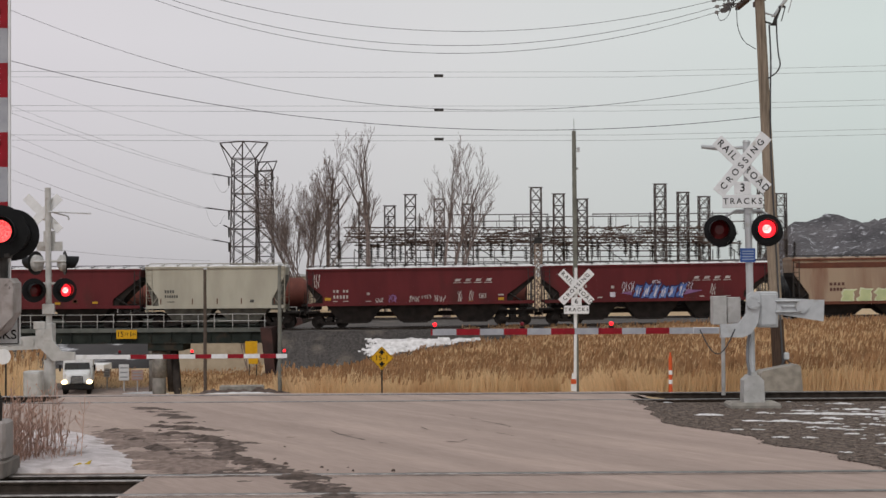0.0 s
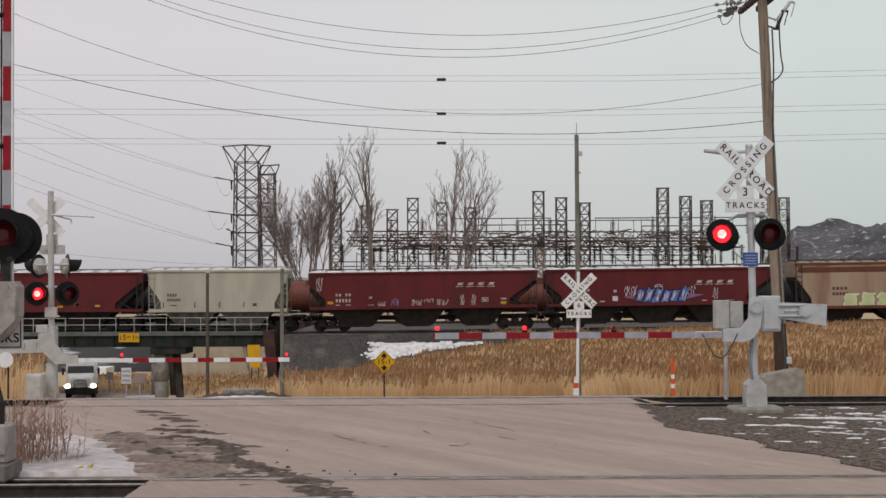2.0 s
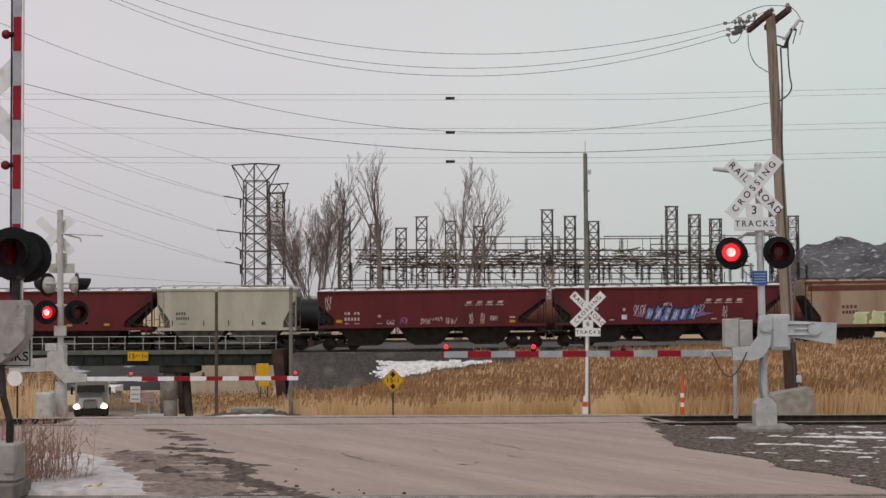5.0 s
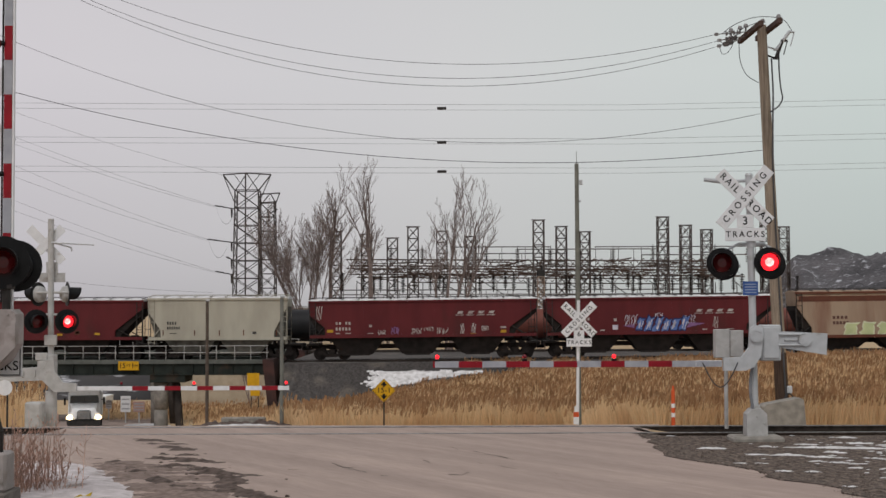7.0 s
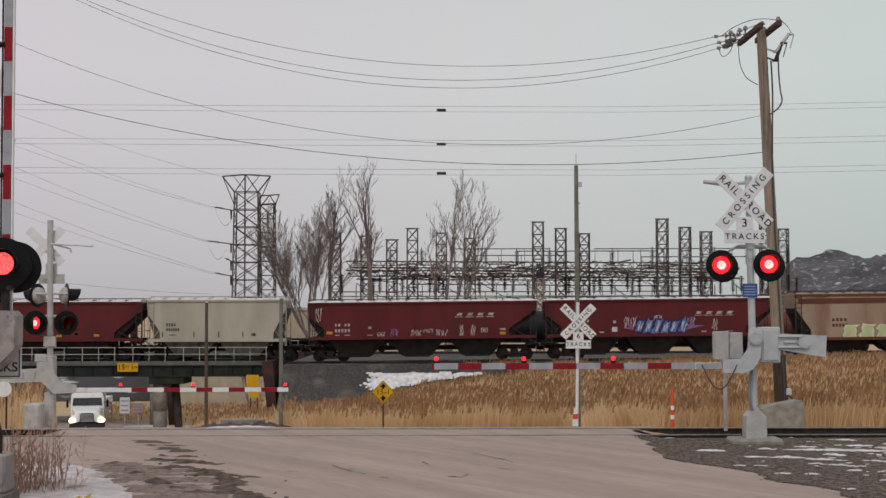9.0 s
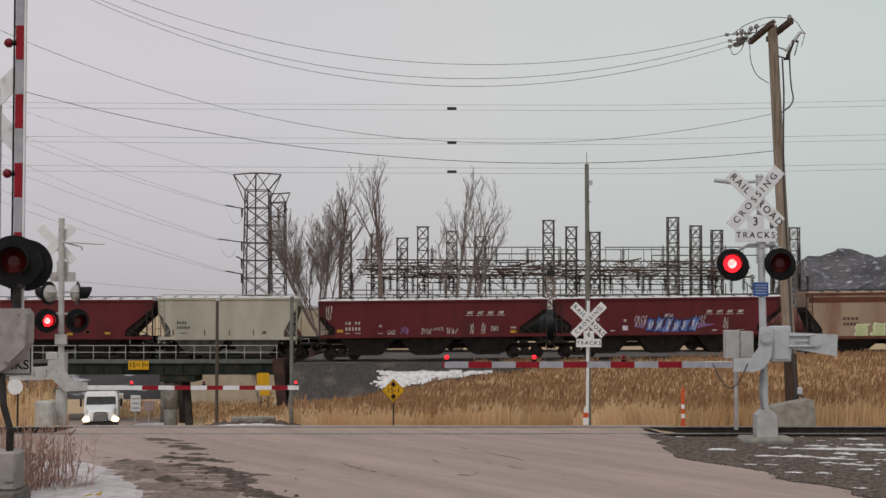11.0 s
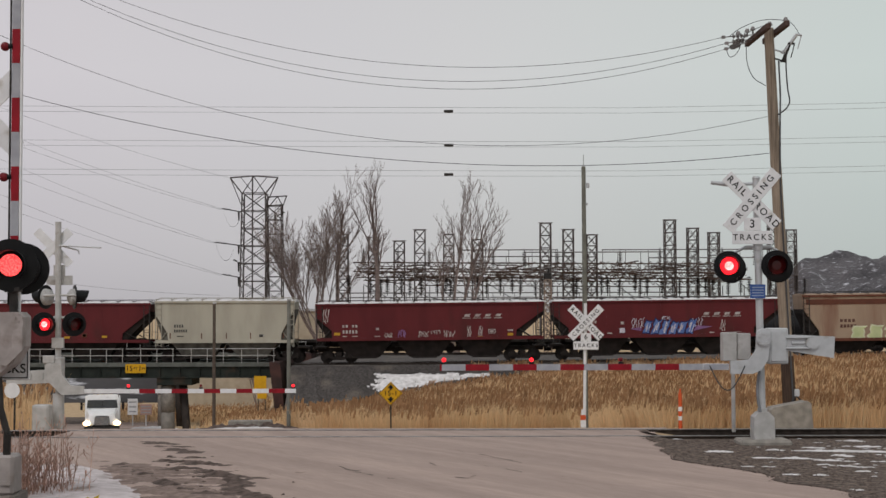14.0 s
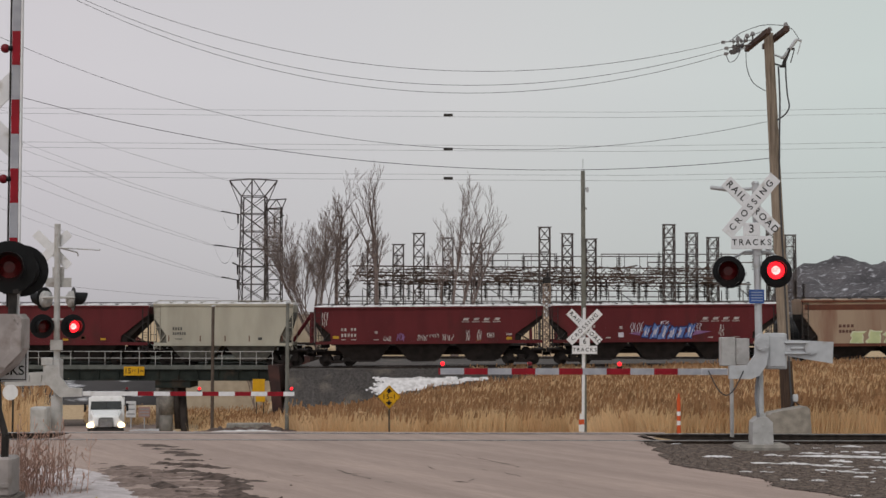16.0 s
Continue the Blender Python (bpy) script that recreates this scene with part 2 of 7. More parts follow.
def add_rod(bm, a, b, r, r2=None, n=8, mi=0, caps=True):
    """A tapered round bar from a to b."""
    a, b = Vector(a), Vector(b)
    d = b - a
    q = d.to_track_quat("Z", "Y").to_matrix().to_4x4()
    g = bmesh.ops.create_cone(bm, cap_ends=caps, segments=n, radius1=r, radius2=r if r2 is None else r2, depth=d.length, matrix=Matrix.Translation((a + b) / 2) @ q)
    for f in {f for v in g["verts"] for f in v.link_faces}:
        f.material_index = mi


def add_prism(bm, pts, y0, y1, mi=0, axis="y"):
    """An outline of (x, z) pulled from y0 to y1 (or of (x, y) from z0 to z1)."""
    def at(p, d):
        return (p[0], d, p[1]) if axis == "y" else ((p[0], p[1], d) if axis == "z" else (d, p[0], p[1]))
    lo = [bm.verts.new(at(p, y0)) for p in pts]
    hi = [bm.verts.new(at(p, y1)) for p in pts]
    k = len(pts)
    fs = [bm.faces.new(lo), bm.faces.new(hi[::-1])]
    fs += [bm.faces.new((lo[i], hi[i], hi[(i + 1) % k], lo[(i + 1) % k])) for i in range(k)]
    for f in fs:
        f.material_index = mi
    return fs


def soup(name, verts, faces, m, smooth=False):
    me = bpy.data.meshes.new(name)
    me.from_pydata(verts, [], faces)
    me.materials.append(m)
    if smooth:
        for p in me.polygons:
            p.use_smooth = True
    return me


def bars(verts, faces, a, b, r, r2=None):
    """Adds a thin square bar from a to b to plain lists."""
    a, b = Vector(a), Vector(b)
    d = (b - a).normalized()
    u = d.cross(Vector((0.31, 0.9, 0.17))).normalized()
    w = d.cross(u)
    k = len(verts)
    r2 = r if r2 is None else r2
    for p, q in ((a, r), (b, r2)):
        for s, t in ((1, 0), (0, 1), (-1, 0), (0, -1)):
            verts.append(tuple(p + u * (s * q) + w * (t * q)))
    for i in range(4):
        j = (i + 1) % 4
        faces.append((k + i, k + j, k + 4 + j, k + 4 + i))


def writing(name, text, size, m, parent, at, label="", depth=0.004, spread=1.0):
    """Raised lettering; at: its pose, in its parent's space."""
    cu = bpy.data.curves.new(name, "FONT")
    cu.body, cu.size, cu.extrude, cu.align_x, cu.align_y = text, size, depth, "CENTER", "CENTER"
    cu.space_character = spread
    cu.offset = size * 0.012
    ob = bpy.data.objects.new(name, cu)
    scene.collection.objects.link(ob)
    dg = bpy.context.evaluated_depsgraph_get()
    me = bpy.data.meshes.new_from_object(ob.evaluated_get(dg))
    bpy.data.objects.remove(ob)
    me.materials.clear()
    me.materials.append(m)
    t = new(name, me)
    t.parent = parent
    t.matrix_basis = at
    if label:
        t["label"] = label
    return t


def step(x, a, b):
    t = min(1.0, max(0.0, (x - a) / (b - a)))
    return t * t * (3 - 2 * t)


def mix(a, b, t):
    return a + (b - a) * t


# ---- the ground ----
ROAD = ((-30.0, -1.8), (0.0, -1.8), (29.0, -1.9), (40.0, -4.6), (55.0, -9.6), (75.0, -16.0), (95.0, -22.5), (110.0, -27.0), (135.0, -32.0), (170.0, -36.0))


def road_x(y):
    """The middle of the road at the distance y."""
    for (a, xa), (b, xb) in zip(ROAD, ROAD[1:]):
        if y <= b:
            return mix(xa, xb, (y - a) / (b - a))
    return ROAD[-1][1]


def far_foot(x):
    """The height of the land at the foot of the railway embankment."""
    return mix(-5.2, -4.4, min(1.0, max(0.0, (x + 10) / 6))) + 1.6 * min(1.0, max(0.0, (x + 4) / 12)) + 1.0 * min(1.0, max(0.0, (x - 8) / 14))


def lie(x, y):
    """The height of the land: two level tracks, a fall beyond them, the road's cut under the railway bridge."""
    n = noise.noise((x * 0.12, y * 0.12, 0)) * 0.12 + noise.noise((x * 0.5, y * 0.5, 3)) * 0.04
    flat = -0.06
    fall = flat - 0.088 * (min(max(y, 28.6), 62.0) - 28.6)
    foot = far_foot(x)
    field = mix(fall, foot, step(y, 58, 95)) + n * (1 if y > 32 else 0.3)
    bank = mix(field, -2.2, step(y, 106.0, 109.0)) if y > 100 else field
    bank = mix(bank, -1.9, step(y, 130, 160))
    side = x - road_x(y)
    deep = fall - 3.65 * min(1.0, max(0.0, (y - 62) / 40)) - 1.6 * step(y, 100, 140) - 1.0 * step(y, 135, 165) + 6.6 * step(y, 230, 420)
    lip = 4.2 + 8.5 * step(y, 90, 101)
    cut = 1 - step(side, lip, lip + 7.8) if side > 0 else 1 - step(-side, 16.0, 40.0)
    if y < 28.6:
        bed = step(x, 3.7, 4.3) + step(-x, 7.4, 8.2)
        ditch = 0.19 * bed * step(y, 25.95, 26.35)
        if x < -3.5 and 14.85 < y < 17.1:
            return -0.26
        return flat + n * 0.3 * (1 if abs(x + 1.8) > 9 else 0.25) - ditch
    return mix(bank, deep + n * 0.3, cut * step(y, 28.6, 42))


def build_ground():
    xs = [-900, -500, -300, -200, -140, -100, -80] + [(-70 + i * 1.25) for i in range(113)] + [80, 100, 140, 200, 300, 500, 900]
    ys = [-300, -120, -60, -30, -10, 0] + [2 + i * 1.0 for i in range(12)] + [14 + i * 0.25 for i in range(17)] + [19 + i * 1.0 for i in range(12)] + [31 + i * 1.25 for i in range(90)] + [150, 165, 180, 200, 230, 260, 300, 350, 420, 600, 900, 1600, 3500]
    vs = [(x, y, lie(x, y)) for y in ys for x in xs]
    k = len(xs)
    fs = [(j * k + i, j * k + i + 1, (j + 1) * k + i + 1, (j + 1) * k + i) for j in range(len(ys) - 1) for i in range(k - 1)]
    g = new("ground", soup("ground", vs, fs, FIELD_SOIL, True))
    tagged(g, "brown winter soil falling away behind the tracks", "ground", kind="structure")


def strip(name, rows, m, label, category, lift=0.03, across=14):
    """A sheet over the land between left and right edges; rows: (y, x left, x right)."""
    vs, fs = [], []
    for y, xa, xb in rows:
        for i in range(across + 1):
            x = mix(xa, xb, i / across)
            vs.append((x, y, lie(x, y) + lift))
    k = across + 1
    fs = [(j * k + i, j * k + i + 1, (j + 1) * k + i + 1, (j + 1) * k + i) for j in range(len(rows) - 1) for i in range(across)]
    return tagged(new(name, soup(name, vs, fs, m, True)), label, category, kind="structure")


def build_road():
    rows = []
    for i in range(200):
        y = -20 + i * 1.0 if i < 34 else (14 + (i - 34) * 0.25 if i < 54 else 19 + (i - 54) * 1.0)
        c = road_x(y)
        half = 4.6 if y > 44 else mix(6.2, 4.6, step(y, 30, 44))
        xa, xb = c - half, c + half
        if y < 29:
            xa = c - 6.0 - 6 * step(27 - y, 0, 3)
            xb = mix(3.9, 9.5, step(25.5 - y, 0, 9)) + 20 * step(17 - y, 0, 4)
        if 14.9 < y < 17.05:
            xa = -3.45
        rows.append((y, xa, xb))
    strip("road", rows, ASPHALT, "worn pale grey-brown asphalt road over the tracks", "road", 0.045, 24)


build_ground()
build_road()

# ---- railway tracks at the crossing ----


def rail_bar(bm, x0, x1, y, z=0.0):
    """One rail of standard section along x, its head's top at z."""
    add_prism(bm, [(y - 0.07, z - 0.17), (y + 0.07, z - 0.17), (y + 0.07, z - 0.15), (y + 0.012, z - 0.125), (y + 0.012, z - 0.045), (y + 0.036, z - 0.035), (y + 0.036, z - 0.012), (y - 0.036, z - 0.012), (y - 0.036, z - 0.035), (y - 0.012, z - 0.045), (y - 0.012, z - 0.125), (y - 0.07, z - 0.15)], x0, x1, 0, "x")
    add_prism(bm, [(y - 0.036, z - 0.012), (y + 0.036, z - 0.012), (y + 0.027, z), (y - 0.027, z)], x0, x1, 1, "x")


def build_track(y, label, x0=-60, x1=60, z=0.0, turn=0.0, gap=()):
    t = thing("railway_track", 0, y, z, turn, label, "railway track", kind="structure")
    for s in (-0.75, 0.75):
        bm = bmesh.new()
        rail_bar(bm, x0, x1, s)
        part("rail", bm, [RAIL_SIDE, RAIL_TOP], t, "rust-brown steel rail with a worn head")
    bm = bmesh.new()
    add_box(bm, (0, 0, 0), (0.22, 2.6, 0.16), bevel=0.01)
    me = mesh_from("tie", bm, TIE)
    x = x0
    while x < x1:
        if not (gap and gap[0] < x < gap[1]):
            o = new("tie", me)
            o.parent = t
            o.matrix_basis = pose(x, random.uniform(-0.04, 0.04), -0.245, 0, 0, random.uniform(-1, 1))
        x += 0.53
    return t


build_track(27.4, "main track with rust-brown rails crossing the road", -32, 32, 0.0, gap=(-7.6, 3.8))
build_track(16.1, "near track with rails sunk into the road", -18, 18, 0.0, gap=(-4.4, 20))
build_track(109.0, "raised freight track on dark ballast and a bridge", -75, 75, -1.51).matrix_basis = pose(0, 109.0, -1.51, 0, -0.5, 0)
build_track(132.0, "second freight track on dark ballast and a bridge", -75, 75, -1.52)

t = thing("switch_rail", 0, 16.42, 0.0, 0, "short rusty switch rail beside the near track", "rail", kind="structure")
bm = bmesh.new()
rail_bar(bm, -18, -3.42, 0)
part("rail", bm, [RAIL_SIDE, RAIL_TOP], t)

# ---- crossing signals ----
FLIPS = []  # each lens that turns its lit face to the front, with the times of its first turn


def lens_mesh(r, lit=LENS_ON, core=LENS_CORE):
    """A round lens with a dark face to the front and a lit face behind."""
    bm = bmesh.new()
    k = 24
    rings = []
    for rr, y in ((r * 0.5, -0.030), (r, -0.010), (r, 0.010), (r * 0.5, 0.026)):
        rings.append([bm.verts.new((rr * math.cos(2 * math.pi * i / k), y, rr * math.sin(2 * math.pi * i / k))) for i in range(k)])
    for a, b, mi in ((0, 1, 0), (1, 2, 0), (2, 3, 1)):
        for i in range(k):
            f = bm.faces.new((rings[a][i], rings[a][(i + 1) % k], rings[b][(i + 1) % k], rings[b][i]))
            f.material_index = mi
    bm.faces.new(rings[0]).material_index = 0
    bm.faces.new(rings[3]).material_index = 2
    return mesh_from("lens", bm, [LENS_OFF, lit, core])


LENS = lens_mesh(0.152)
LED = mat("red_diode_cluster", (1.0, 0.15, 0.14), (0.95, 0.008, 0.014), 75, 0.4, emit=1.7)
LED_LENS = lens_mesh(0.128, LED, LED)


def flasher(parent, x, y, z, rz, on=None, tilt=0, disc=0.305, shell=None, glass=None):
    """A round flashing lamp with its black disc, hood and turning lens. on: (first time lit, first time dark, period)."""
    bm = bmesh.new()
    add_rod(bm, (0, 0.02, 0), (0, 0.0, 0), disc, n=40)
    add_rod(bm, (0, 0.02, 0), (0, 0.12, 0), 0.215, 0.20, n=24, mi=1)
    add_rod(bm, (0, 0.12, 0), (0, 0.19, 0), 0.20, 0.10, n=24, mi=1)
    k = 28
    a0, a1 = radians(-55), radians(235)
    ring = []
    for i in range(k + 1):
        a = mix(a0, a1, i / k)
        reach = -0.03 - 0.31 * max(0.0, math.sin(mix(0.12, 0.88, i / k) * math.pi)) ** 0.7
        row = []
        for rr, yy in ((0.178, 0.0), (0.170, reach), (0.163, reach), (0.168, 0.0)):
            row.append(bm.verts.new((rr * math.cos(a), yy, rr * math.sin(a))))
        ring.append(row)
    for i in range(k):
        for j in range(3):
            bm.faces.new((ring[i][j], ring[i + 1][j], ring[i + 1][j + 1], ring[i][j + 1]))
    lamp = part("flasher", bm, [BLACK, shell or GREY_PAINT], parent, "black flasher lamp with a hooded red lens")
    lamp.matrix_basis = pose(x, y, z, tilt, 0, rz)
    ln = new("lens", glass or LENS)
    ln.parent = lamp
    ln["label"] = "round red lens"
    ln.matrix_basis = pose(0, -0.035, 0)
    if on:
        FLIPS.append((ln, on))
    return lamp


def crossbuck(parent, y, z, count="", lettered=True, x=0.0, long=1.22, steep=45):
    """Two crossed white blades with their black words, and the plate with the number of tracks."""
    for k, (ang, words) in enumerate(((-45, ("RAIL", "ROAD")), (steep, ("CROSSING",)))):
        bm = bmesh.new()
        add_box(bm, (0, 0, 0), (1.22 if k == 0 else long, 0.012, 0.229), bevel=0.004)
        blade = part("blade", bm, WHITE, parent, "white crossbuck blade")
        blade.matrix_basis = pose(x, y - 0.028 * k, z, 0, -ang, 0)
        if lettered:
            for w, cx in zip(words, ((-0.36, 0.36) if k == 0 else (0,))):
                writing("lettering", w, 0.165 if k == 0 else 0.155, BLACK, blade, pose(cx, -0.007, 0, 90, 0, 0), "black block letters", 0.001, 1.32 if k == 0 else 1.5 + 1.6 * (long - 1.22))
    if count:
        for nm, txt, w, h, zz, sz in (("count_plate", count, 0.29, 0.225, z - 0.408, 0.20), ("tracks_plate", "TRACKS", 0.70, 0.23, z - 0.64, 0.145)):
            bm = bmesh.new()
            add_box(bm, (0, 0, 0), (w, 0.012, h), bevel=0.004)
            pl = part(nm, bm, WHITE, parent, "white plate")
            pl.matrix_basis = pose(x, y - 0.02, zz)
            writing("lettering", txt, sz, BLACK, pl, pose(0, -0.007, 0, 90, 0, 0), "black block letters", 0.001, 1.38)


def gate_arm(parent, length, y, z, x0, sign, lights, first=0.45, deep=0.11, pale=None):
    """A striped barrier arm from x0 outwards; lights: (distance, times)."""
    bm = bmesh.new()
    add_box(bm, (sign * first / 2, 0, 0), (first, 0.05, deep), bevel=0.006, mi=1)
    x, k = first, 0
    while x < length - 0.01:
        w = min(0.406, length - x)
        add_box(bm, (sign * (x + w / 2), 0, 0), (w, 0.045, deep * 0.96), mi=(0, 2)[k % 2] if x > first + 0.1 or k else 0)
        x += w
        k += 1
    arm = part("gate_arm", bm, [pale or GREY_BAND, WHITE, RED], parent, "red and white striped barrier arm")
    arm.matrix_basis = pose(x0, y, z)
    for d, on in lights:
        bm = bmesh.new()
        add_box(bm, (0, 0.0, 0.0), (0.09, 0.06, 0.035), bevel=0.008)
        base = part("arm_light", bm, BLACK, arm, "small red warning light")
        base.matrix_basis = pose(sign * d, 0, deep / 2 + 0.017)
        bm = bmesh.new()
        bmesh.ops.create_uvsphere(bm, u_segments=14, v_segments=8, radius=0.038)
        for f in bm.faces:
            f.material_index = 1 if f.calc_center_median().y > 0 else 0
        ln = part("arm_lens", bm, [mat("arm_lens_dark", (0.16, 0.012, 0.02), (0.12, 0.01, 0.015), 10, 0.3), LENS_ON], arm, smooth=True)
        ln.matrix_basis = pose(sign * d, 0, deep / 2 + 0.075)
        FLIPS.append((ln, on))
    return arm


PERIOD = 1.483
LEFT_ON = (0.015, 0.90, PERIOD)
RIGHT_ON = (0.79 - PERIOD, 1.65 - PERIOD, PERIOD)
FAR_LEFT_ON = (0.02, 0.82, PERIOD)
FAR_RIGHT_ON = (0.82 - PERIOD, 0.05, PERIOD)
ALWAYS = (-2.0, 40.0, 100.0)


def bolt_ring(bm, x, y, z, r, n=6, s=0.016):
    for i in range(n):
        a = 2 * math.pi * i / n
        add_rod(bm, (x + r * math.cos(a), y, z + r * math.sin(a)), (x + r * math.cos(a), y - 0.02, z + r * math.sin(a)), s, n=6)


def mast_signal():
    """The signal beside the crossing whose barrier lies across the near lane."""
    t = thing("crossing_signal", 5.34, 25.0, 0.0, 0, "silver railroad crossing signal with a lowered striped gate", "crossing signal", "crossing signals")
    bm = bmesh.new()
    add_rod(bm, (0, 0, 0.3), (-0.06, 0, 4.58), 0.062, n=20)
    add_rod(bm, (-0.06, 0, 4.58), (-0.06, 0, 4.62), 0.075, 0.05, n=20)
    part("mast", bm, GALV, t, "silver tubular mast")
    bm = bmesh.new()
    add_box(bm, (0, 0, 0.02), (0.88, 0.68, 0.13), bevel=0.04)
    part("foundation", bm, CONCRETE, t, "grey concrete footing")
    bm = bmesh.new()
    add_prism(bm, [(-0.17, 0.08), (0.17, 0.08), (0.18, 0.16), (0.17, 0.46), (0.08, 0.55), (-0.08, 0.55), (-0.17, 0.46), (-0.18, 0.16)], -0.17, 0.17)
    add_rod(bm, (0, 0, 0.5), (0, 0, 0.6), 0.085, n=16)
    bolt_ring(bm, 0, -0.17, 0.3, 0.12, 4)
    part("junction_base", bm, GREY_PAINT, t, "cast junction box at the foot")
    bm = bmesh.new()
    add_box(bm, (0, 0, 0), (0.34, 0.3, 0.62), bevel=0.02)
    add_box(bm, (0, -0.16, 0), (0.27, 0.02, 0.53), bevel=0.008)
    part("gate_motor", bm, GALV, t, "grey gate machine housing").matrix_basis = pose(0.26, 0.0, 1.68)
    bm = bmesh.new()
    add_prism(bm, [(-0.52, -0.42), (-0.52, -0.20), (-0.20, -0.18), (-0.08, -0.02), (-0.06, 0.30), (0.02, 0.36), (0.14, 0.34), (0.17, 0.24), (0.12, -0.18), (0.0, -0.36), (-0.14, -0.42)], -0.05, 0.05)
    add_rod(bm, (0.04, -0.05, 0.18), (0.04, -0.10, 0.18), 0.12, n=20)
    bolt_ring(bm, 0.04, -0.10, 0.18, 0.085, 7)
    part("arm_bracket", bm, GALV, t, "curved grey arm bracket").matrix_basis = pose(-0.07, -0.24, 1.63)
    bm = bmesh.new()
    add_prism(bm, [(-0.1, 0.14), (0.78, 0.10), (0.76, -0.27), (-0.1, -0.13)], -0.025, 0.025)
    for z in (0.085, -0.10):
        add_box(bm, (0.16, -0.05, z), (0.46, 0.05, 0.035), bevel=0.012)
    add_rod(bm, (0.38, -0.025, -0.008), (0.38, -0.075, -0.008), 0.11, n=20)
    add_box(bm, (0.20, -0.04, -0.008), (0.34, 0.03, 0.04), bevel=0.01)
    for x in (0.06, 0.30):
        add_rod(bm, (x, -0.05, -0.008), (x, -0.085, -0.008), 0.022, n=6)
    part("counterweight", bm, GALV, t, "grey counterweight arm").matrix_basis = pose(0.45, -0.12, 1.74)
    bm = bmesh.new()
    add_box(bm, (-0.12, 0, 0), (0.25, 0.24, 0.50), bevel=0.012)
    add_box(bm, (0.13, 0, 0), (0.23, 0.24, 0.46), bevel=0.012)
    add_rod(bm, (-0.02, 0.14, -0.2), (-0.02, 0.14, -1.5), 0.035, n=10)
    part("relay_box", bm, GREY_PAINT, t, "pale grey twin cable box on a post").matrix_basis = pose(-0.38, 0.36, 1.66)
    bm = bmesh.new()
    add_prism(bm, [(-0.13, -0.12), (0.13, -0.12), (0.13, 0.12), (-0.13, 0.12)], -0.008, 0.008)
    for i in range(4):
        add_box(bm, (0, -0.011, 0.07 - 0.047 * i), (0.20, 0.004, 0.018), mi=1)
    part("blue_plate", bm, [mat("sign_blue", (0.045, 0.10, 0.30), (0.04, 0.085, 0.25), 5, 0.5), mat("plate_print", (0.30, 0.36, 0.5), None, 8, 0.6)], t, "small blue information plate").matrix_basis = pose(-0.07, -0.075, 2.62)
    bm = bmesh.new()
    for s in (-1, 1):
        add_rod(bm, (0, 0, 0), (s * 0.22, -0.02, 0.0), 0.028, n=10)
        add_rod(bm, (s * 0.22, -0.02, 0.0), (s * 0.40, 0.05, -0.1), 0.024, n=10)
        add_rod(bm, (s * 0.40, 0.05, -0.1), (s * 0.40, 0.05, -0.33), 0.024, n=10)
    add_rod(bm, (0, 0, -0.05), (0, 0, 0.05), 0.085, n=18)
    part("lamp_bracket", bm, GALV, t).matrix_basis = pose(-0.04, 0, 3.39)
    bm = bmesh.new()
    add_box(bm, (0.03, 0.0, -0.01), (0.36, 0.10, 0.04), bevel=0.01)
    add_rod(bm, (-0.02, 0, 0.0), (-0.42, 0.0, -0.02), 0.030, n=10)
    add_rod(bm, (-0.40, 0, -0.02), (-0.78, 0.0, 0.02), 0.045, 0.035, n=10)
    part("bell_bracket", bm, GALV, t, "pale bracket at the mast's top").matrix_basis = pose(-0.05, 0.06, 4.50)
    crossbuck(t, -0.10, 4.19, "3", x=-0.16, long=1.31, steep=49.5)
    flasher(t, -0.565, -0.10, 3.06, -8, LEFT_ON, disc=0.262)
    flasher(t, 0.255, -0.10, 3.07, -8, RIGHT_ON, disc=0.262)
    flasher(t, -0.455, 0.30, 3.03, 172, disc=0.262, shell=WHITE)
    flasher(t, 0.365, 0.30, 3.04, 172, disc=0.262, shell=WHITE)
    gate_arm(t, 4.95, -0.24, 1.33, -0.61, -1, [(1.85, RIGHT_ON), (3.38, LEFT_ON), (4.88, ALWAYS)])
    bm = bmesh.new()
    pts = [Vector((mix(-0.95, -0.35, i / 12), -0.3, 1.35 - 0.42 * math.sin(math.pi * i / 12))) for i in range(13)]
    for a, b in zip(pts, pts[1:]):
        add_rod(bm, a, b, 0.010, n=6)
    part("cable", bm, WIRE, t, "drooping black cable")
    bm = bmesh.new()
    pts = [Vector((-0.05, -0.12, mix(1.32, 0.5, i / 10))) + Vector((-0.055 * math.sin(math.pi * i / 10), 0, 0)) for i in range(11)]
    for a, b in zip(pts, pts[1:]):
        add_rod(bm, a, b, 0.026, n=8)
    part("conduit", bm, mat("grey_conduit", (0.22, 0.225, 0.24), (0.16, 0.165, 0.18), 6, 0.6), t, "bent grey conduit")
    return t


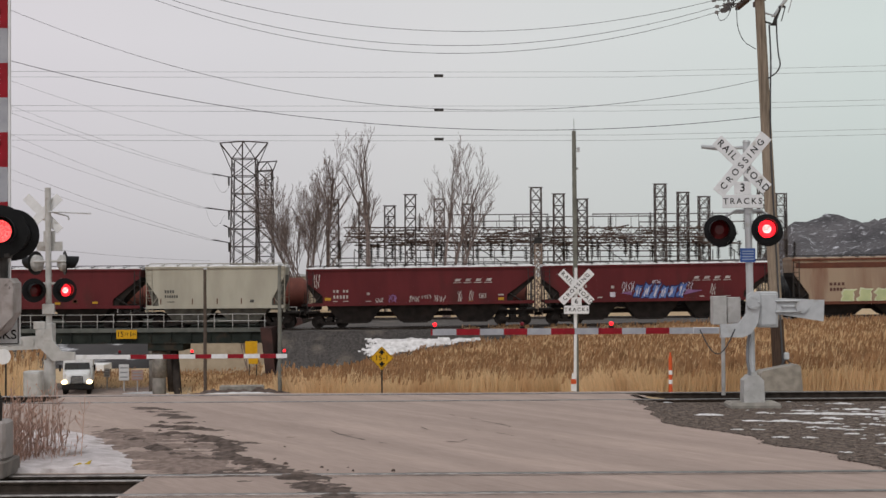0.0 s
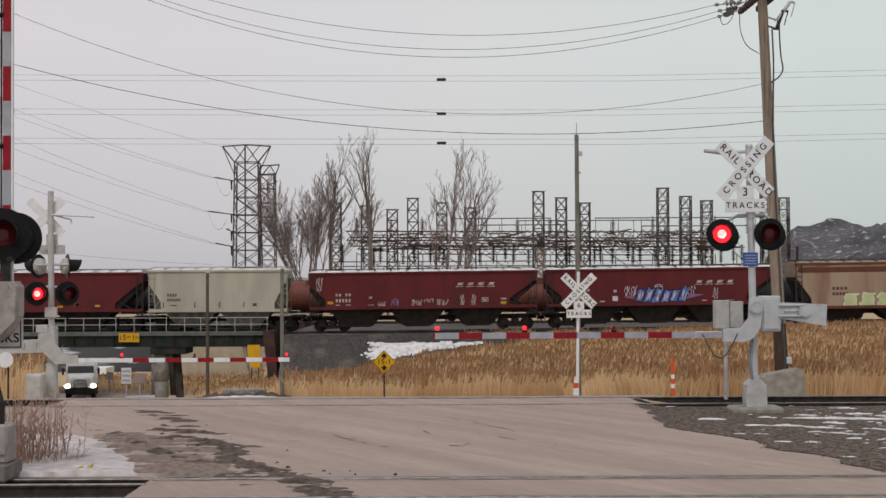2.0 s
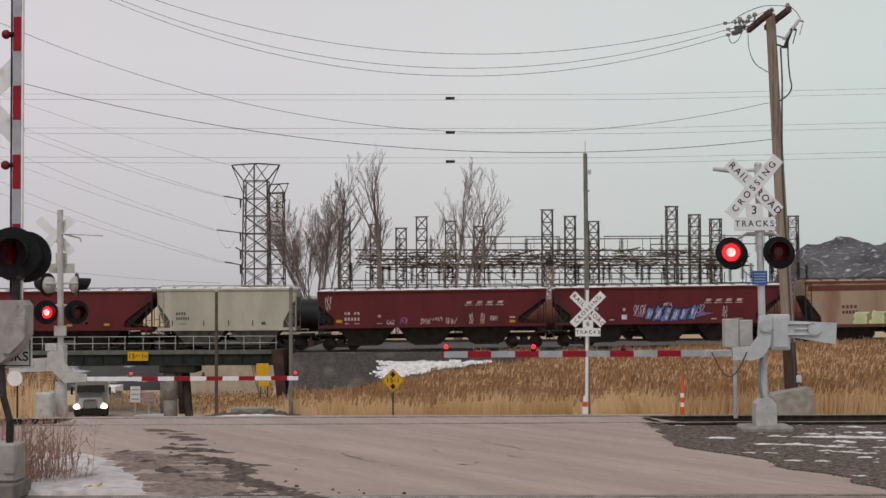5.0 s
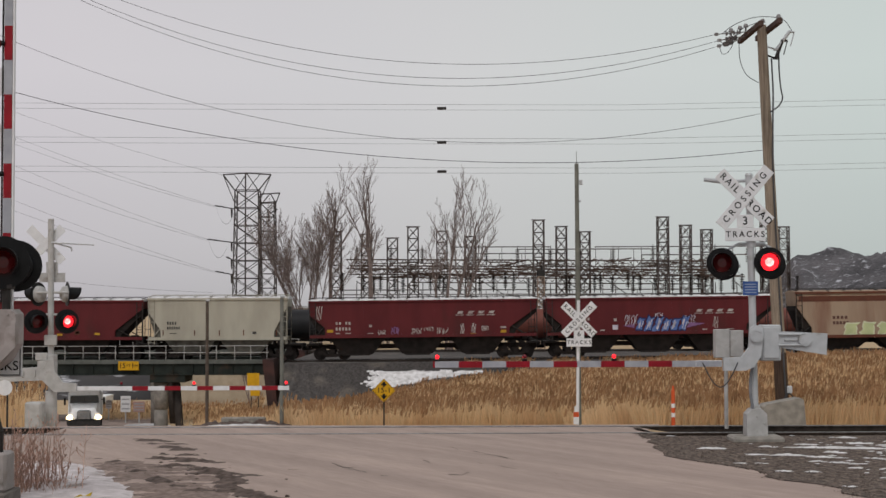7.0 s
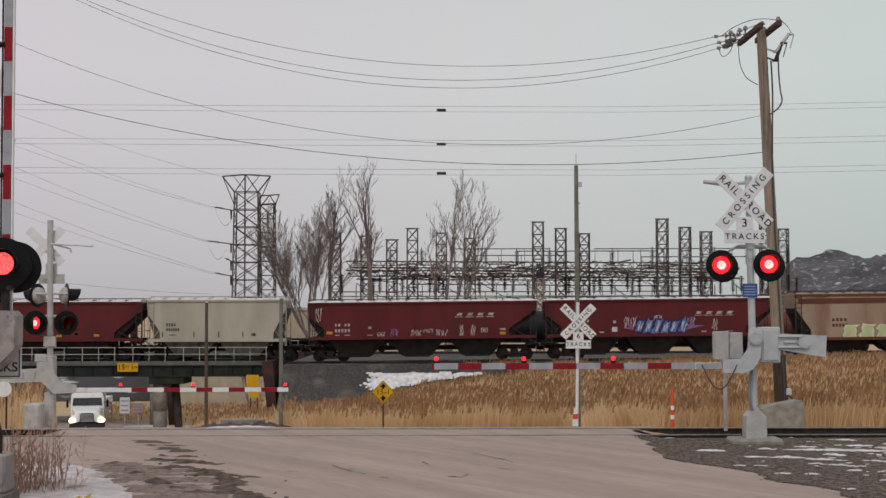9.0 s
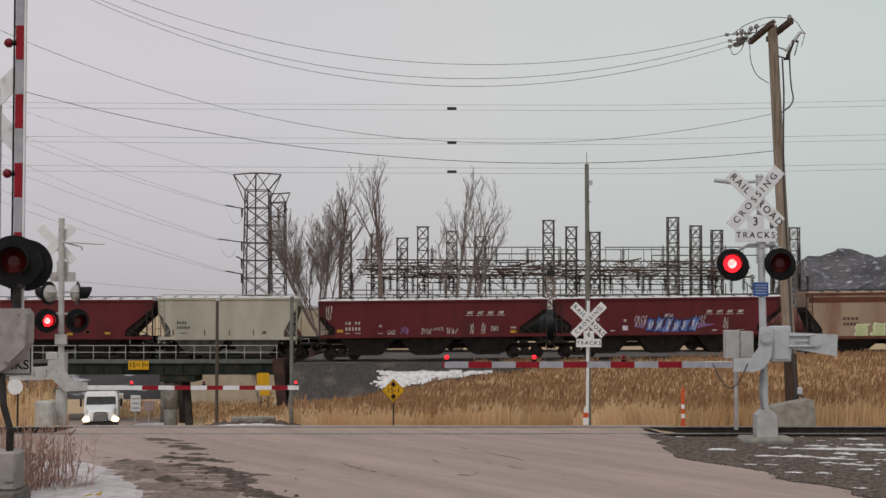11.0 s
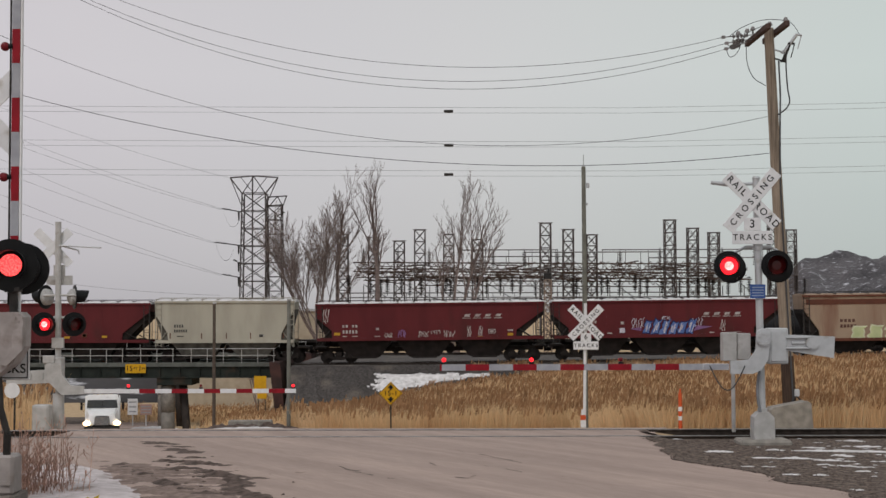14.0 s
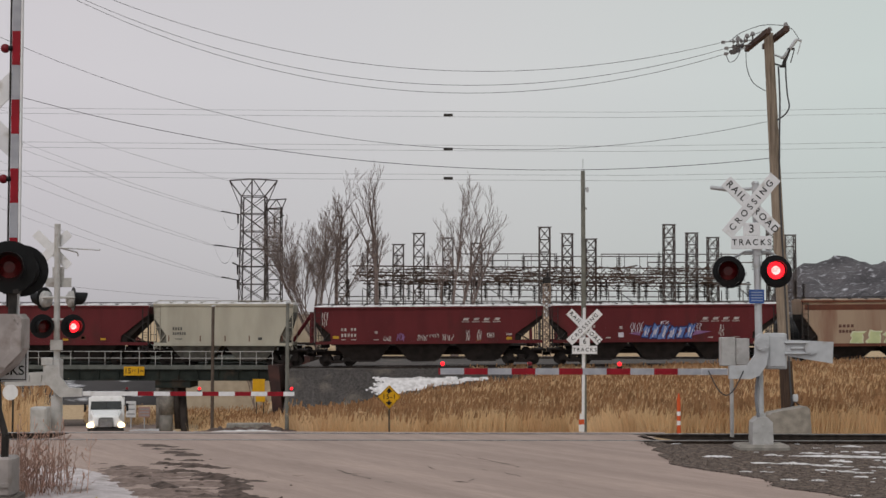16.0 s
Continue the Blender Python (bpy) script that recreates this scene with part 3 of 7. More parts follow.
def far_signal():
    """The signal beyond the tracks, seen from behind, with its barrier down."""
    t = thing("crossing_signal", -9.94, 36.4, -0.96, 0, "weathered silver crossing signal seen from behind, gate down", "crossing signal", "crossing signals")
    bm = bmesh.new()
    add_rod(bm, (0, 0, 0.0), (-0.04, 0, 5.54), 0.075, n=18)
    part("mast", bm, GREY_PAINT, t, "silver tubular mast")
    bm = bmesh.new()
    add_rod(bm, (0, 0, -0.1), (0, 0, 1.2), 0.17, 0.14, n=16)
    part("mast_sleeve", bm, GREY_PAINT, t)
    crossbuck(t, 0.10, 4.89, "", False, x=-0.19)
    bm = bmesh.new()
    add_box(bm, (0, 0.10, 0), (0.30, 0.014, 0.30), bevel=0.004)
    add_box(bm, (0.0, 0.12, -0.24), (0.66, 0.014, 0.24), bevel=0.004)
    part("tracks_plate", bm, GREY_PAINT, t, "bare back of the tracks plate").matrix_basis = pose(-0.03, 0, 4.30)
    bm = bmesh.new()
    add_rod(bm, (0, 0, 0), (1.1, 0, -0.06), 0.02, n=8)
    add_rod(bm, (0.05, 0, 0), (0.5, 0.1, -0.12), 0.02, n=8)
    add_rod(bm, (0.5, 0.1, -0.12), (0.52, 0.1, -0.22), 0.02, n=8)
    part("conduit", bm, GALV, t, "thin bare conduit").matrix_basis = pose(-0.04, -0.05, 4.94)
    for x in (-0.42, 0.34):
        flasher(t, x, 0.22, 3.64, 246 if x < 0 else 116)
    for x, on in ((-0.32, FAR_LEFT_ON), (0.45, FAR_RIGHT_ON)):
        flasher(t, x, -0.26, 2.95, 30, on)
    bm = bmesh.new()
    for z in (3.68, 3.12):
        add_rod(bm, (-0.4, 0, z), (0.4, 0, z), 0.03, n=10)
        for s in (-0.4, 0.4):
            add_rod(bm, (s, 0, z), (s, 0.14 if z > 3.4 else -0.14, z - 0.14), 0.028, n=8)
    part("lamp_bracket", bm, GREY_PAINT, t)
    bm = bmesh.new()
    add_box(bm, (0, 0, 0), (0.30, 0.1, 0.26), bevel=0.01)
    part("plate", bm, GREY_PAINT, t, "small pale plate on the mast").matrix_basis = pose(0, -0.09, 2.48)
    bm = bmesh.new()
    add_box(bm, (0, 0, 0), (0.42, 0.36, 0.60), bevel=0.02)
    add_box(bm, (-0.1, -0.2, 0.25), (0.3, 0.05, 0.2), bevel=0.02)
    part("gate_motor", bm, GREY_PAINT, t, "grey gate machine housing").matrix_basis = pose(-0.1, 0, 1.82)
    bm = bmesh.new()
    add_prism(bm, [(-0.22, 0.25), (0.12, 0.27), (0.16, -0.05), (0.36, -0.3), (0.70, -0.32), (0.70, -0.52), (0.15, -0.54), (-0.20, -0.2)], -0.05, 0.05)
    bolt_ring(bm, 0, -0.05, 0.08, 0.12, 6, 0.02)
    part("arm_bracket", bm, GREY_PAINT, t, "curved grey arm bracket").matrix_basis = pose(0.0, -0.22, 1.72)
    bm = bmesh.new()
    add_prism(bm, [(0, 0.16), (-1.15, 0.10), (-1.15, -0.22), (0, -0.18)], -0.03, 0.03)
    for i in range(3):
        add_box(bm, (-0.25 - 0.3 * i, -0.05, 0), (0.05, 0.05, 0.16))
    part("counterweight", bm, GREY_PAINT, t, "grey counterweight arm").matrix_basis = pose(-0.1, -0.2, 1.66)
    gate_arm(t, 5.45, -0.2, 1.27, 0.56, 1, [(1.25, LEFT_ON), (3.07, RIGHT_ON), (5.38, ALWAYS)], 1.12, pale=WHITE)
    return t


def near_signal():
    """The signal beside the near track with its barrier raised upright."""
    t = thing("crossing_signal", -5.42, 16.8, 0.0, 0, "grey crossing signal with its striped gate raised upright", "crossing signal", "crossing signals")
    bm = bmesh.new()
    add_rod(bm, (0, 0.1, 0.3), (0, 0.1, 4.9), 0.065, n=20)
    part("mast", bm, GREY_PAINT, t, "silver tubular mast")
    bm = bmesh.new()
    add_box(bm, (0.0, 0.1, 0.09), (0.72, 0.7, 0.2), bevel=0.02)
    part("foundation", bm, SOILED_CONCRETE, t, "grey concrete footing")
    bm = bmesh.new()
    add_box(bm, (0.14, 0.05, 0.42), (0.42, 0.36, 0.46), bevel=0.03)
    add_box(bm, (0.27, -0.14, 0.33), (0.12, 0.03, 0.05), mi=0)
    part("junction_base", bm, SOILED_PAINT, t, "cast junction box at the foot")
    bm = bmesh.new()
    add_prism(bm, [(-0.35, 0.42), (0.42, 0.42), (0.47, 0.36), (0.47, 0.02), (0.35, -0.18), (0.10, -0.36), (-0.35, -0.42)], -0.2, 0.12)
    add_prism(bm, [(0.36, 0.20), (0.48, 0.26), (0.48, -0.02), (0.30, -0.20), (0.22, -0.18), (0.36, -0.02)], -0.26, -0.2)
    bolt_ring(bm, 0.42, -0.2, 0.36, 0.04, 4, 0.012)
    part("gate_motor", bm, SOILED_PAINT, t, "scuffed grey gate machine housing").matrix_basis = pose(0.0, 0.0, 1.88)
    bm = bmesh.new()
    add_rod(bm, (0.16, -0.1, 1.55), (0.19, -0.12, 1.2), 0.045, n=10)
    add_rod(bm, (0.19, -0.12, 1.2), (0.27, -0.1, 0.9), 0.04, n=10)
    add_rod(bm, (0.27, -0.1, 0.9), (0.25, -0.05, 0.6), 0.045, n=10)
    part("conduit", bm, DARK_STEEL, t, "bent dark conduit")
    bm = bmesh.new()
    add_rod(bm, (0.33, -0.1, 2.2), (0.33, -0.1, 2.60), 0.05, n=12)
    add_box(bm, (0.33, -0.12, 2.56), (0.18, 0.14, 0.06), bevel=0.01)
    part("lamp_post", bm, DARK_STEEL, t, "dark stub under the lamp")
    flasher(t, 0.32, -0.2, 2.84, 14, (-0.10, 0.51, 1.27), glass=LED_LENS)
    flasher(t, 0.345, 0.2, 2.81, 194, shell=BLACK)
    flasher(t, -0.46, -0.2, 2.84, 12, (0.51, 1.17, 1.27))
    bm = bmesh.new()
    z, k = 2.3, 0
    while z < 8.4:
        add_box(bm, (0, 0, z + 0.203), (0.095, 0.05, 0.406), mi=k % 2)
        z += 0.406
        k += 1
    add_rod(bm, (-0.07, 0.0, 2.3), (-0.07, 0, 8.4), 0.012, n=6, mi=2)
    add_box(bm, (0.062, 0.0, 5.2), (0.02, 0.05, 6.0), mi=3)
    arm = part("gate_arm", bm, [GREY_BAND, RED, DARK_STEEL, WHITE], t, "upright red and white striped barrier arm")
    arm.matrix_basis = pose(0.30, 0.02, 0.27 - 0.19)
    for z in (5.42, 3.88):
        bm = bmesh.new()
        bmesh.ops.create_uvsphere(bm, u_segments=14, v_segments=8, radius=0.055)
        add_box(bm, (0.06, 0, 0), (0.06, 0.06, 0.05), mi=1)
        part("arm_light", bm, [mat("arm_lens_dark", (0.16, 0.012, 0.02), (0.12, 0.01, 0.015), 10, 0.3), BLACK], t, "small dark red warning light", True).matrix_basis = pose(0.17, 0.0, z)
    crossbuck(t, 0.1, 4.65, "", False, x=-0.14)
    bm = bmesh.new()
    add_box(bm, (0, 0, 0), (0.62, 0.012, 0.76), bevel=0.004)
    add_prism(bm, [(-0.29, -0.36), (0.29, -0.36), (0.29, -0.348), (-0.29, -0.348)], -0.010, -0.007, 1)
    add_prism(bm, [(0.278, -0.345), (0.29, -0.345), (0.29, 0.36), (0.278, 0.36)], -0.010, -0.007, 1)
    sg = part("stop_plate", bm, [WHITE, BLACK], t, "white regulatory plate with black letters")
    sg.matrix_basis = pose(0.12, 0.22, 1.88)
    writing("lettering", "TRACKS", 0.155, BLACK, sg, pose(-0.02, -0.008, -0.25, 90, 0, 0), "black block letters", 0.001)
    return t


mast_signal()
far_signal()
near_signal()

# ---- posts and signs ----


def far_crossbuck():
    t = thing("crossbuck_sign", 3.68, 40.5, -1.1, 0, "white railroad crossbuck on a post with a six tracks plate", "railroad sign")
    bm = bmesh.new()
    add_rod(bm, (0, 0, 0), (0.05, 0, 3.6), 0.042, n=14)
    part("post", bm, WHITE, t, "white sign post")
    bm = bmesh.new()
    add_box(bm, (0, -0.05, 0.10), (0.15, 0.03, 0.20), mi=0)
    add_box(bm, (0, -0.05, 0.27), (0.15, 0.03, 0.14), mi=1)
    add_box(bm, (0.0, -0.05, 0.42), (0.10, 0.03, 0.16), mi=2)
    part("reflector", bm, [WHITE, ORANGE, WHITE], t, "orange and white reflector strip").matrix_basis = pose(-0.04, 0, 0.14)
    crossbuck(t, -0.07, 3.06, "6", x=0.05)
    t2 = thing("metal_pole", 3.86, 42.0, -1.3, 0, "slim weathered grey metal pole behind the crossbuck", "pole")
    bm = bmesh.new()
    add_rod(bm, (0, 0, 0), (-0.02, 0, 7.8), 0.075, 0.06, n=14)
    add_rod(bm, (-0.02, 0, 7.8), (-0.02, 0, 8.15), 0.008, n=5)
    part("shaft", bm, mat("grey_green_pole", (0.19, 0.19, 0.165), (0.13, 0.13, 0.115), 3, 0.8, 0.1, 0.2, 20), t2)
    bm = bmesh.new()
    add_box(bm, (0.1, 0, 7.25), (0.09, 0.1, 0.14), bevel=0.01)
    add_box(bm, (0.07, 0, 6.7), (0.05, 0.05, 0.07), bevel=0.01)
    part("bracket", bm, GALV, t2)


def warning_diamond():
    t = thing("clearance_sign", -2.36, 55.0, lie(-2.36, 55) - 0.05, 0, "yellow diamond low clearance sign on a thin post", "road sign")
    h = -0.83 - t.location.z
    bm = bmesh.new()
    add_box(bm, (0, 0.03, h / 2), (0.06, 0.04, h), bevel=0.005)
    part("post", bm, DARK_STEEL, t, "dark steel post")
    r = 0.45
    bm = bmesh.new()
    add_prism(bm, [(-r, 0), (0, -r), (r, 0), (0, r)], -0.01, 0.0)
    q = r * 0.94
    w = r * 0.90
    for a, b in (((-q, 0), (0, -q)), ((0, -q), (q, 0)), ((q, 0), (0, q)), ((0, q), (-q, 0))):
        add_prism(bm, [a, b, (b[0] * w / q, b[1] * w / q), (a[0] * w / q, a[1] * w / q)], -0.015, -0.011, 1)
    for s in (1, -1):
        add_prism(bm, [(-0.13, 0.19 * s), (0.13, 0.19 * s), (0.0, 0.35 * s)], -0.016, -0.012, 1)
        add_prism(bm, [(-0.045, 0.13 * s), (0.045, 0.13 * s), (0.045, 0.19 * s), (-0.045, 0.19 * s)], -0.016, -0.012, 1)
    pl = part("plate", bm, [YELLOW, BLACK], t, "yellow diamond plate with black arrows")
    pl.matrix_basis = pose(0, 0, h)
    writing("lettering", "15-1", 0.27, BLACK, pl, pose(0, -0.016, 0.0, 90, 0, 0), "black figures", 0.002, 1.1)


def delineator():
    t = thing("delineator_post", 5.34, 34.0, lie(5.34, 34.0) - 0.02, 0, "orange and white banded plastic delineator post", "road post")
    bm = bmesh.new()
    for i, (a, b, mi) in enumerate(((0, 0.28, 0), (0.28, 0.38, 1), (0.38, 0.5, 0), (0.5, 0.6, 1), (0.6, 0.92, 0))):
        add_rod(bm, (0, 0, a), (0, 0, b), 0.045, n=14, mi=mi)
    add_rod(bm, (0, 0, 0.92), (0, 0, 1.02), 0.028, 0.02, n=10)
    part("tube", bm, [ORANGE, WHITE], t)


def wood_pole():
    t = thing("utility_pole", 7.70, 33.0, -0.6, 0, "tall weathered wooden utility pole with cross-arms", "utility pole")
    bm = bmesh.new()
    pts = [(0, 0, 0), (-0.10, 0, 2.4), (-0.22, 0, 5.0), (-0.32, 0, 7.4), (-0.40, 0, 9.38)]
    rs = [0.15, 0.14, 0.128, 0.118, 0.11]
    for i in range(4):
        add_rod(bm, pts[i], pts[i + 1], rs[i], rs[i + 1], n=18)
    part("shaft", bm, WOOD_POLE, t, smooth=False)
    bm = bmesh.new()
    add_rod(bm, (0, 0, 0), (-0.077, 0, 1.85), 0.156, 0.148, n=18)
    part("creosote_butt", bm, mat("creosote_butt", (0.085, 0.055, 0.04), (0.045, 0.03, 0.024), 5, 0.9, 0, 0.6, 30, stretch=(6, 6, 0.4)), t, "dark creosoted lower end of the pole")
    bm = bmesh.new()
    add_box(bm, (0.10, -0.17, 1.02), (0.12, 0.08, 0.17), bevel=0.02)
    part("meter_cap", bm, GALV, t, "pale cable cap")
    for dx, dz in ((0.30, 0.30), (0.36, 0.22), (-0.32, 0.25)):
        bm = bmesh.new()
        row = [Vector((0.08 + dx * u, -0.19, 0.95 - (0.95 - dz) * u ** 1.6)) for u in (0, 0.25, 0.5, 0.75, 1.0)]
        for q1, q2 in zip(row, row[1:]):
            add_rod(bm, q1, q2, 0.014, n=6)
        part("ground_cable", bm, WIRE, t, "dark cable leaving the pole")
    for cx, z in ((-0.66, 9.22), (-0.24, 9.28)):
        bm = bmesh.new()
        add_box(bm, (0, 0, 0), (0.11, 2.2, 0.13), bevel=0.012)
        part("cross_arm", bm, mat("dark_arm_timber", (0.10, 0.065, 0.055), (0.06, 0.04, 0.035), 5, 0.9, 0, 0.4), t, "dark timber cross-arm").matrix_basis = pose(cx, 0.0, z, 0, 0, 1)
    porcelain = mat("grey_porcelain", (0.24, 0.225, 0.225), (0.15, 0.14, 0.14), 6, 0.35)
    for (xa, ya, za), (xb, yb, zb) in (((-1.44, 0, 9.18), (-0.62, 0.1, 9.26)), ((-1.37, 0, 9.04), (-0.70, 0.35, 9.20)), ((-1.38, 0, 8.91), (-0.80, 0.6, 9.16))):
        bm = bmesh.new()
        va, vb = Vector((xa, ya, za)), Vector((xb, yb, zb))
        add_rod(bm, va, vb, 0.012, n=6)
        for j in range(4):
            add_rod(bm, va.lerp(vb, 0.28 + 0.11 * j), va.lerp(vb, 0.33 + 0.11 * j), 0.06, 0.03, n=10)
        add_box(bm, va, (0.09, 0.05, 0.07), bevel=0.01)
        part("strain_insulator", bm, porcelain, t, "grey strain insulator")
    for x, y in ((-0.95, 0.75), (-0.80, 0.45), (-0.45, -0.35), (-0.20, -0.85), (-0.72, 0.2)):
        bm = bmesh.new()
        add_rod(bm, (x, y, 9.27), (x, y, 9.40), 0.02, n=6)
        add_rod(bm, (x, y, 9.38), (x, y, 9.46), 0.065, 0.035, n=10)
        part("pin_insulator", bm, porcelain, t, "grey pin insulator")
    for x, z, run, m in ((0.22, 9.22, 0.30, GALV), (0.06, 9.02, 0.16, DARK_STEEL)):
        bm = bmesh.new()
        add_rod(bm, (x - run, -0.1, z - 0.42), (x, -0.1, z), 0.04, n=10)
        add_rod(bm, (x, -0.1, z), (x + 0.11, -0.1, z - 0.02), 0.028, n=8)
        add_rod(bm, (x + 0.11, -0.1, z - 0.02), (x + 0.02, -0.1, z - 0.34), 0.012, n=6)
        add_rod(bm, (x - run, -0.1, z - 0.42), (-0.38, 0, z - 0.30), 0.02, n=6)
        add_box(bm, (x - run, -0.1, z - 0.42), (0.14, 0.06, 0.05), bevel=0.01)
        part("fuse_cutout", bm, m, t, "tilted fuse cutout")

    def curve(pts, k=6):
        """A smooth row of points through the given ones."""
        v = [Vector(q) for q in pts]
        v = [v[0] * 2 - v[1]] + v + [v[-1] * 2 - v[-2]]
        out = []
        for i in range(1, len(v) - 2):
            for j in range(k):
                u = j / k
                out.append(0.5 * ((2 * v[i]) + (v[i + 1] - v[i - 1]) * u + (2 * v[i - 1] - 5 * v[i] + 4 * v[i + 1] - v[i + 2]) * u * u + (3 * v[i] - v[i - 1] - 3 * v[i + 1] + v[i + 2]) * u ** 3))
        return out + [v[-2]]
    loops = [([(-0.03, -0.1, 8.9), (-0.03, -0.1, 8.4), (0.0, -0.1, 7.95), (0.04, -0.1, 7.68), (-0.05, -0.1, 7.5), (-0.24, -0.1, 7.36)], 0.017),
             ([(-0.20, -0.1, 8.6), (-0.18, -0.13, 7.8), (-0.20, -0.15, 7.0), (-0.20, -0.15, 5.6), (-0.09, -0.16, 3.0), (0.02, -0.17, 0.8)], 0.02),
             ([(-0.9, 0.1, 9.0), (-0.88, 0.1, 8.6), (-0.75, 0.05, 8.25), (-0.48, 0, 8.05)], 0.009),
             ([(-1.3, 0.0, 9.2), (-1.0, 0.1, 9.42), (-0.6, 0.0, 9.56), (-0.2, 0.0, 9.58), (0.1, -0.1, 9.48), (0.3, -0.1, 9.2)], 0.008),
             ([(-1.37, 0, 9.04), (-1.2, 0, 8.9), (-1.0, 0.1, 9.1), (-0.8, 0.3, 9.35), (-0.5, 0, 9.45)], 0.008),
             ([(-1.38, 0, 8.91), (-1.3, 0, 8.72), (-1.1, 0.1, 8.85), (-0.9, 0.3, 9.3)], 0.008)]
    for lp, r in loops[1:]:
        bm = bmesh.new()
        row = curve(lp)
        for q1, q2 in zip(row, row[1:]):
            add_rod(bm, q1, q2, r, n=6)
        part("jumper_wire", bm, WIRE, t, "looping dark jumper wire")
    bm = bmesh.new()
    row = curve(loops[0][0])
    for q1, q2 in zip(row, row[1:]):
        add_rod(bm, q1, q2, loops[0][1], n=6)
    part("down_lead", bm, WIRE, t, "black cable running down the pole")
    c = thing("concrete_block", 7.50, 32.4, lie(7.50, 32.4) - 0.05, 4, "weathered concrete block at the pole's foot", "concrete block")
    bm = bmesh.new()
    add_prism(bm, [(-0.50, 0), (0.50, 0), (0.45, 0.66), (0.38, 0.71), (-0.40, 0.57), (-0.45, 0.52)], -0.25, 0.25)
    part("block", bm, CONCRETE, c)


def thin_posts():
    for x, y, z0, z1, r, m, lb in ((-14.05, 85.0, -5.5, 2.72, 0.105, mat("brown_pole", (0.11, 0.085, 0.07), (0.075, 0.06, 0.05), 3, 0.9), "dark brown wooden post rising from the reeds"),
                                   (-7.04, 62.0, -3.6, 2.75, 0.09, mat("pale_grey_pole", (0.19, 0.19, 0.17), (0.14, 0.14, 0.125), 3, 0.8), "grey pole with a small lamp on top")):
        t = thing("post", x, y, lie(x, y) - 0.1, 0, lb, "post")
        bm = bmesh.new()
        add_rod(bm, (0, 0, 0), (0, 0, z1 - t.location.z), r, r * 0.85, n=12)
        part("shaft", bm, m, t)
        if r < 0.12:
            bm = bmesh.new()
            add_box(bm, (0.03, 0, z1 - t.location.z + 0.06), (0.2, 0.2, 0.12), bevel=0.03)
            part("lamp_head", bm, GALV, t)
    t = thing("yellow_board", -10.66, 80.0, lie(-10.66, 80), 0, "tall yellow marker board on two legs", "road sign")
    h = -2.0 - t.location.z
    bm = bmesh.new()
    add_box(bm, (0, 0, h + 0.35), (0.68, 0.04, 0.74), bevel=0.01)
    add_box(bm, (0.1, 0.01, h - 0.28), (0.52, 0.04, 0.52), bevel=0.01)
    add_box(bm, (0, -0.025, h - 0.06), (0.6, 0.01, 0.04), mi=1)
    part("panel", bm, [YELLOW, BLACK], t, "yellow panel")
    for s in (-0.12, 0.28):
        bm = bmesh.new()
        add_box(bm, (s, 0.03, (h - 0.2) / 2), (0.05, 0.05, h - 0.2))
        part("leg", bm, DARK_STEEL, t)
    # small posts by the far signal
    t = thing("round_sign", -10.75, 35.2, lie(-10.75, 35.2), 0, "pale back of a round sign on a thin post", "road sign")
    bm = bmesh.new()
    add_rod(bm, (0, 0.0, 1.02), (0, 0.012, 1.02), 0.19, n=28)
    part("disc", bm, WHITE, t)
    bm = bmesh.new()
    add_rod(bm, (0.06, 0.03, 0), (0.06, 0.03, 1.1), 0.025, n=8)
    part("post", bm, DARK_STEEL, t)
    t = thing("marker_post", -12.0, 36.4, lie(-12.0, 36.4), 0, "white marker post with a small blue plate", "road post")
    bm = bmesh.new()
    add_rod(bm, (0, 0, 0), (0, 0, 1.35), 0.022, n=8)
    part("post", bm, WHITE, t)
    bm = bmesh.new()
    add_box(bm, (0, -0.03, 1.2), (0.13, 0.012, 0.24), bevel=0.004)
    part("plate", bm, mat("faded_blue", (0.18, 0.2, 0.36), None, 5, 0.6), t, "faded blue plate")
    t = thing("equipment_cabinet", -10.2, 35.9, lie(-10.2, 35.9), 0, "pale grey equipment cabinet beside the signal", "cabinet")
    bm = bmesh.new()
    add_box(bm, (0, 0, 0.35), (0.42, 0.4, 0.7), bevel=0.03)
    part("body", bm, GREY_PAINT, t)
    bm = bmesh.new()
    add_box(bm, (0, -0.21, 0.36), (0.34, 0.02, 0.58), bevel=0.008)
    part("door", bm, GREY_PAINT, t)


far_crossbuck()
warning_diamond()
delineator()
wood_pole()
thin_posts()

# ---- the railway bridge ----


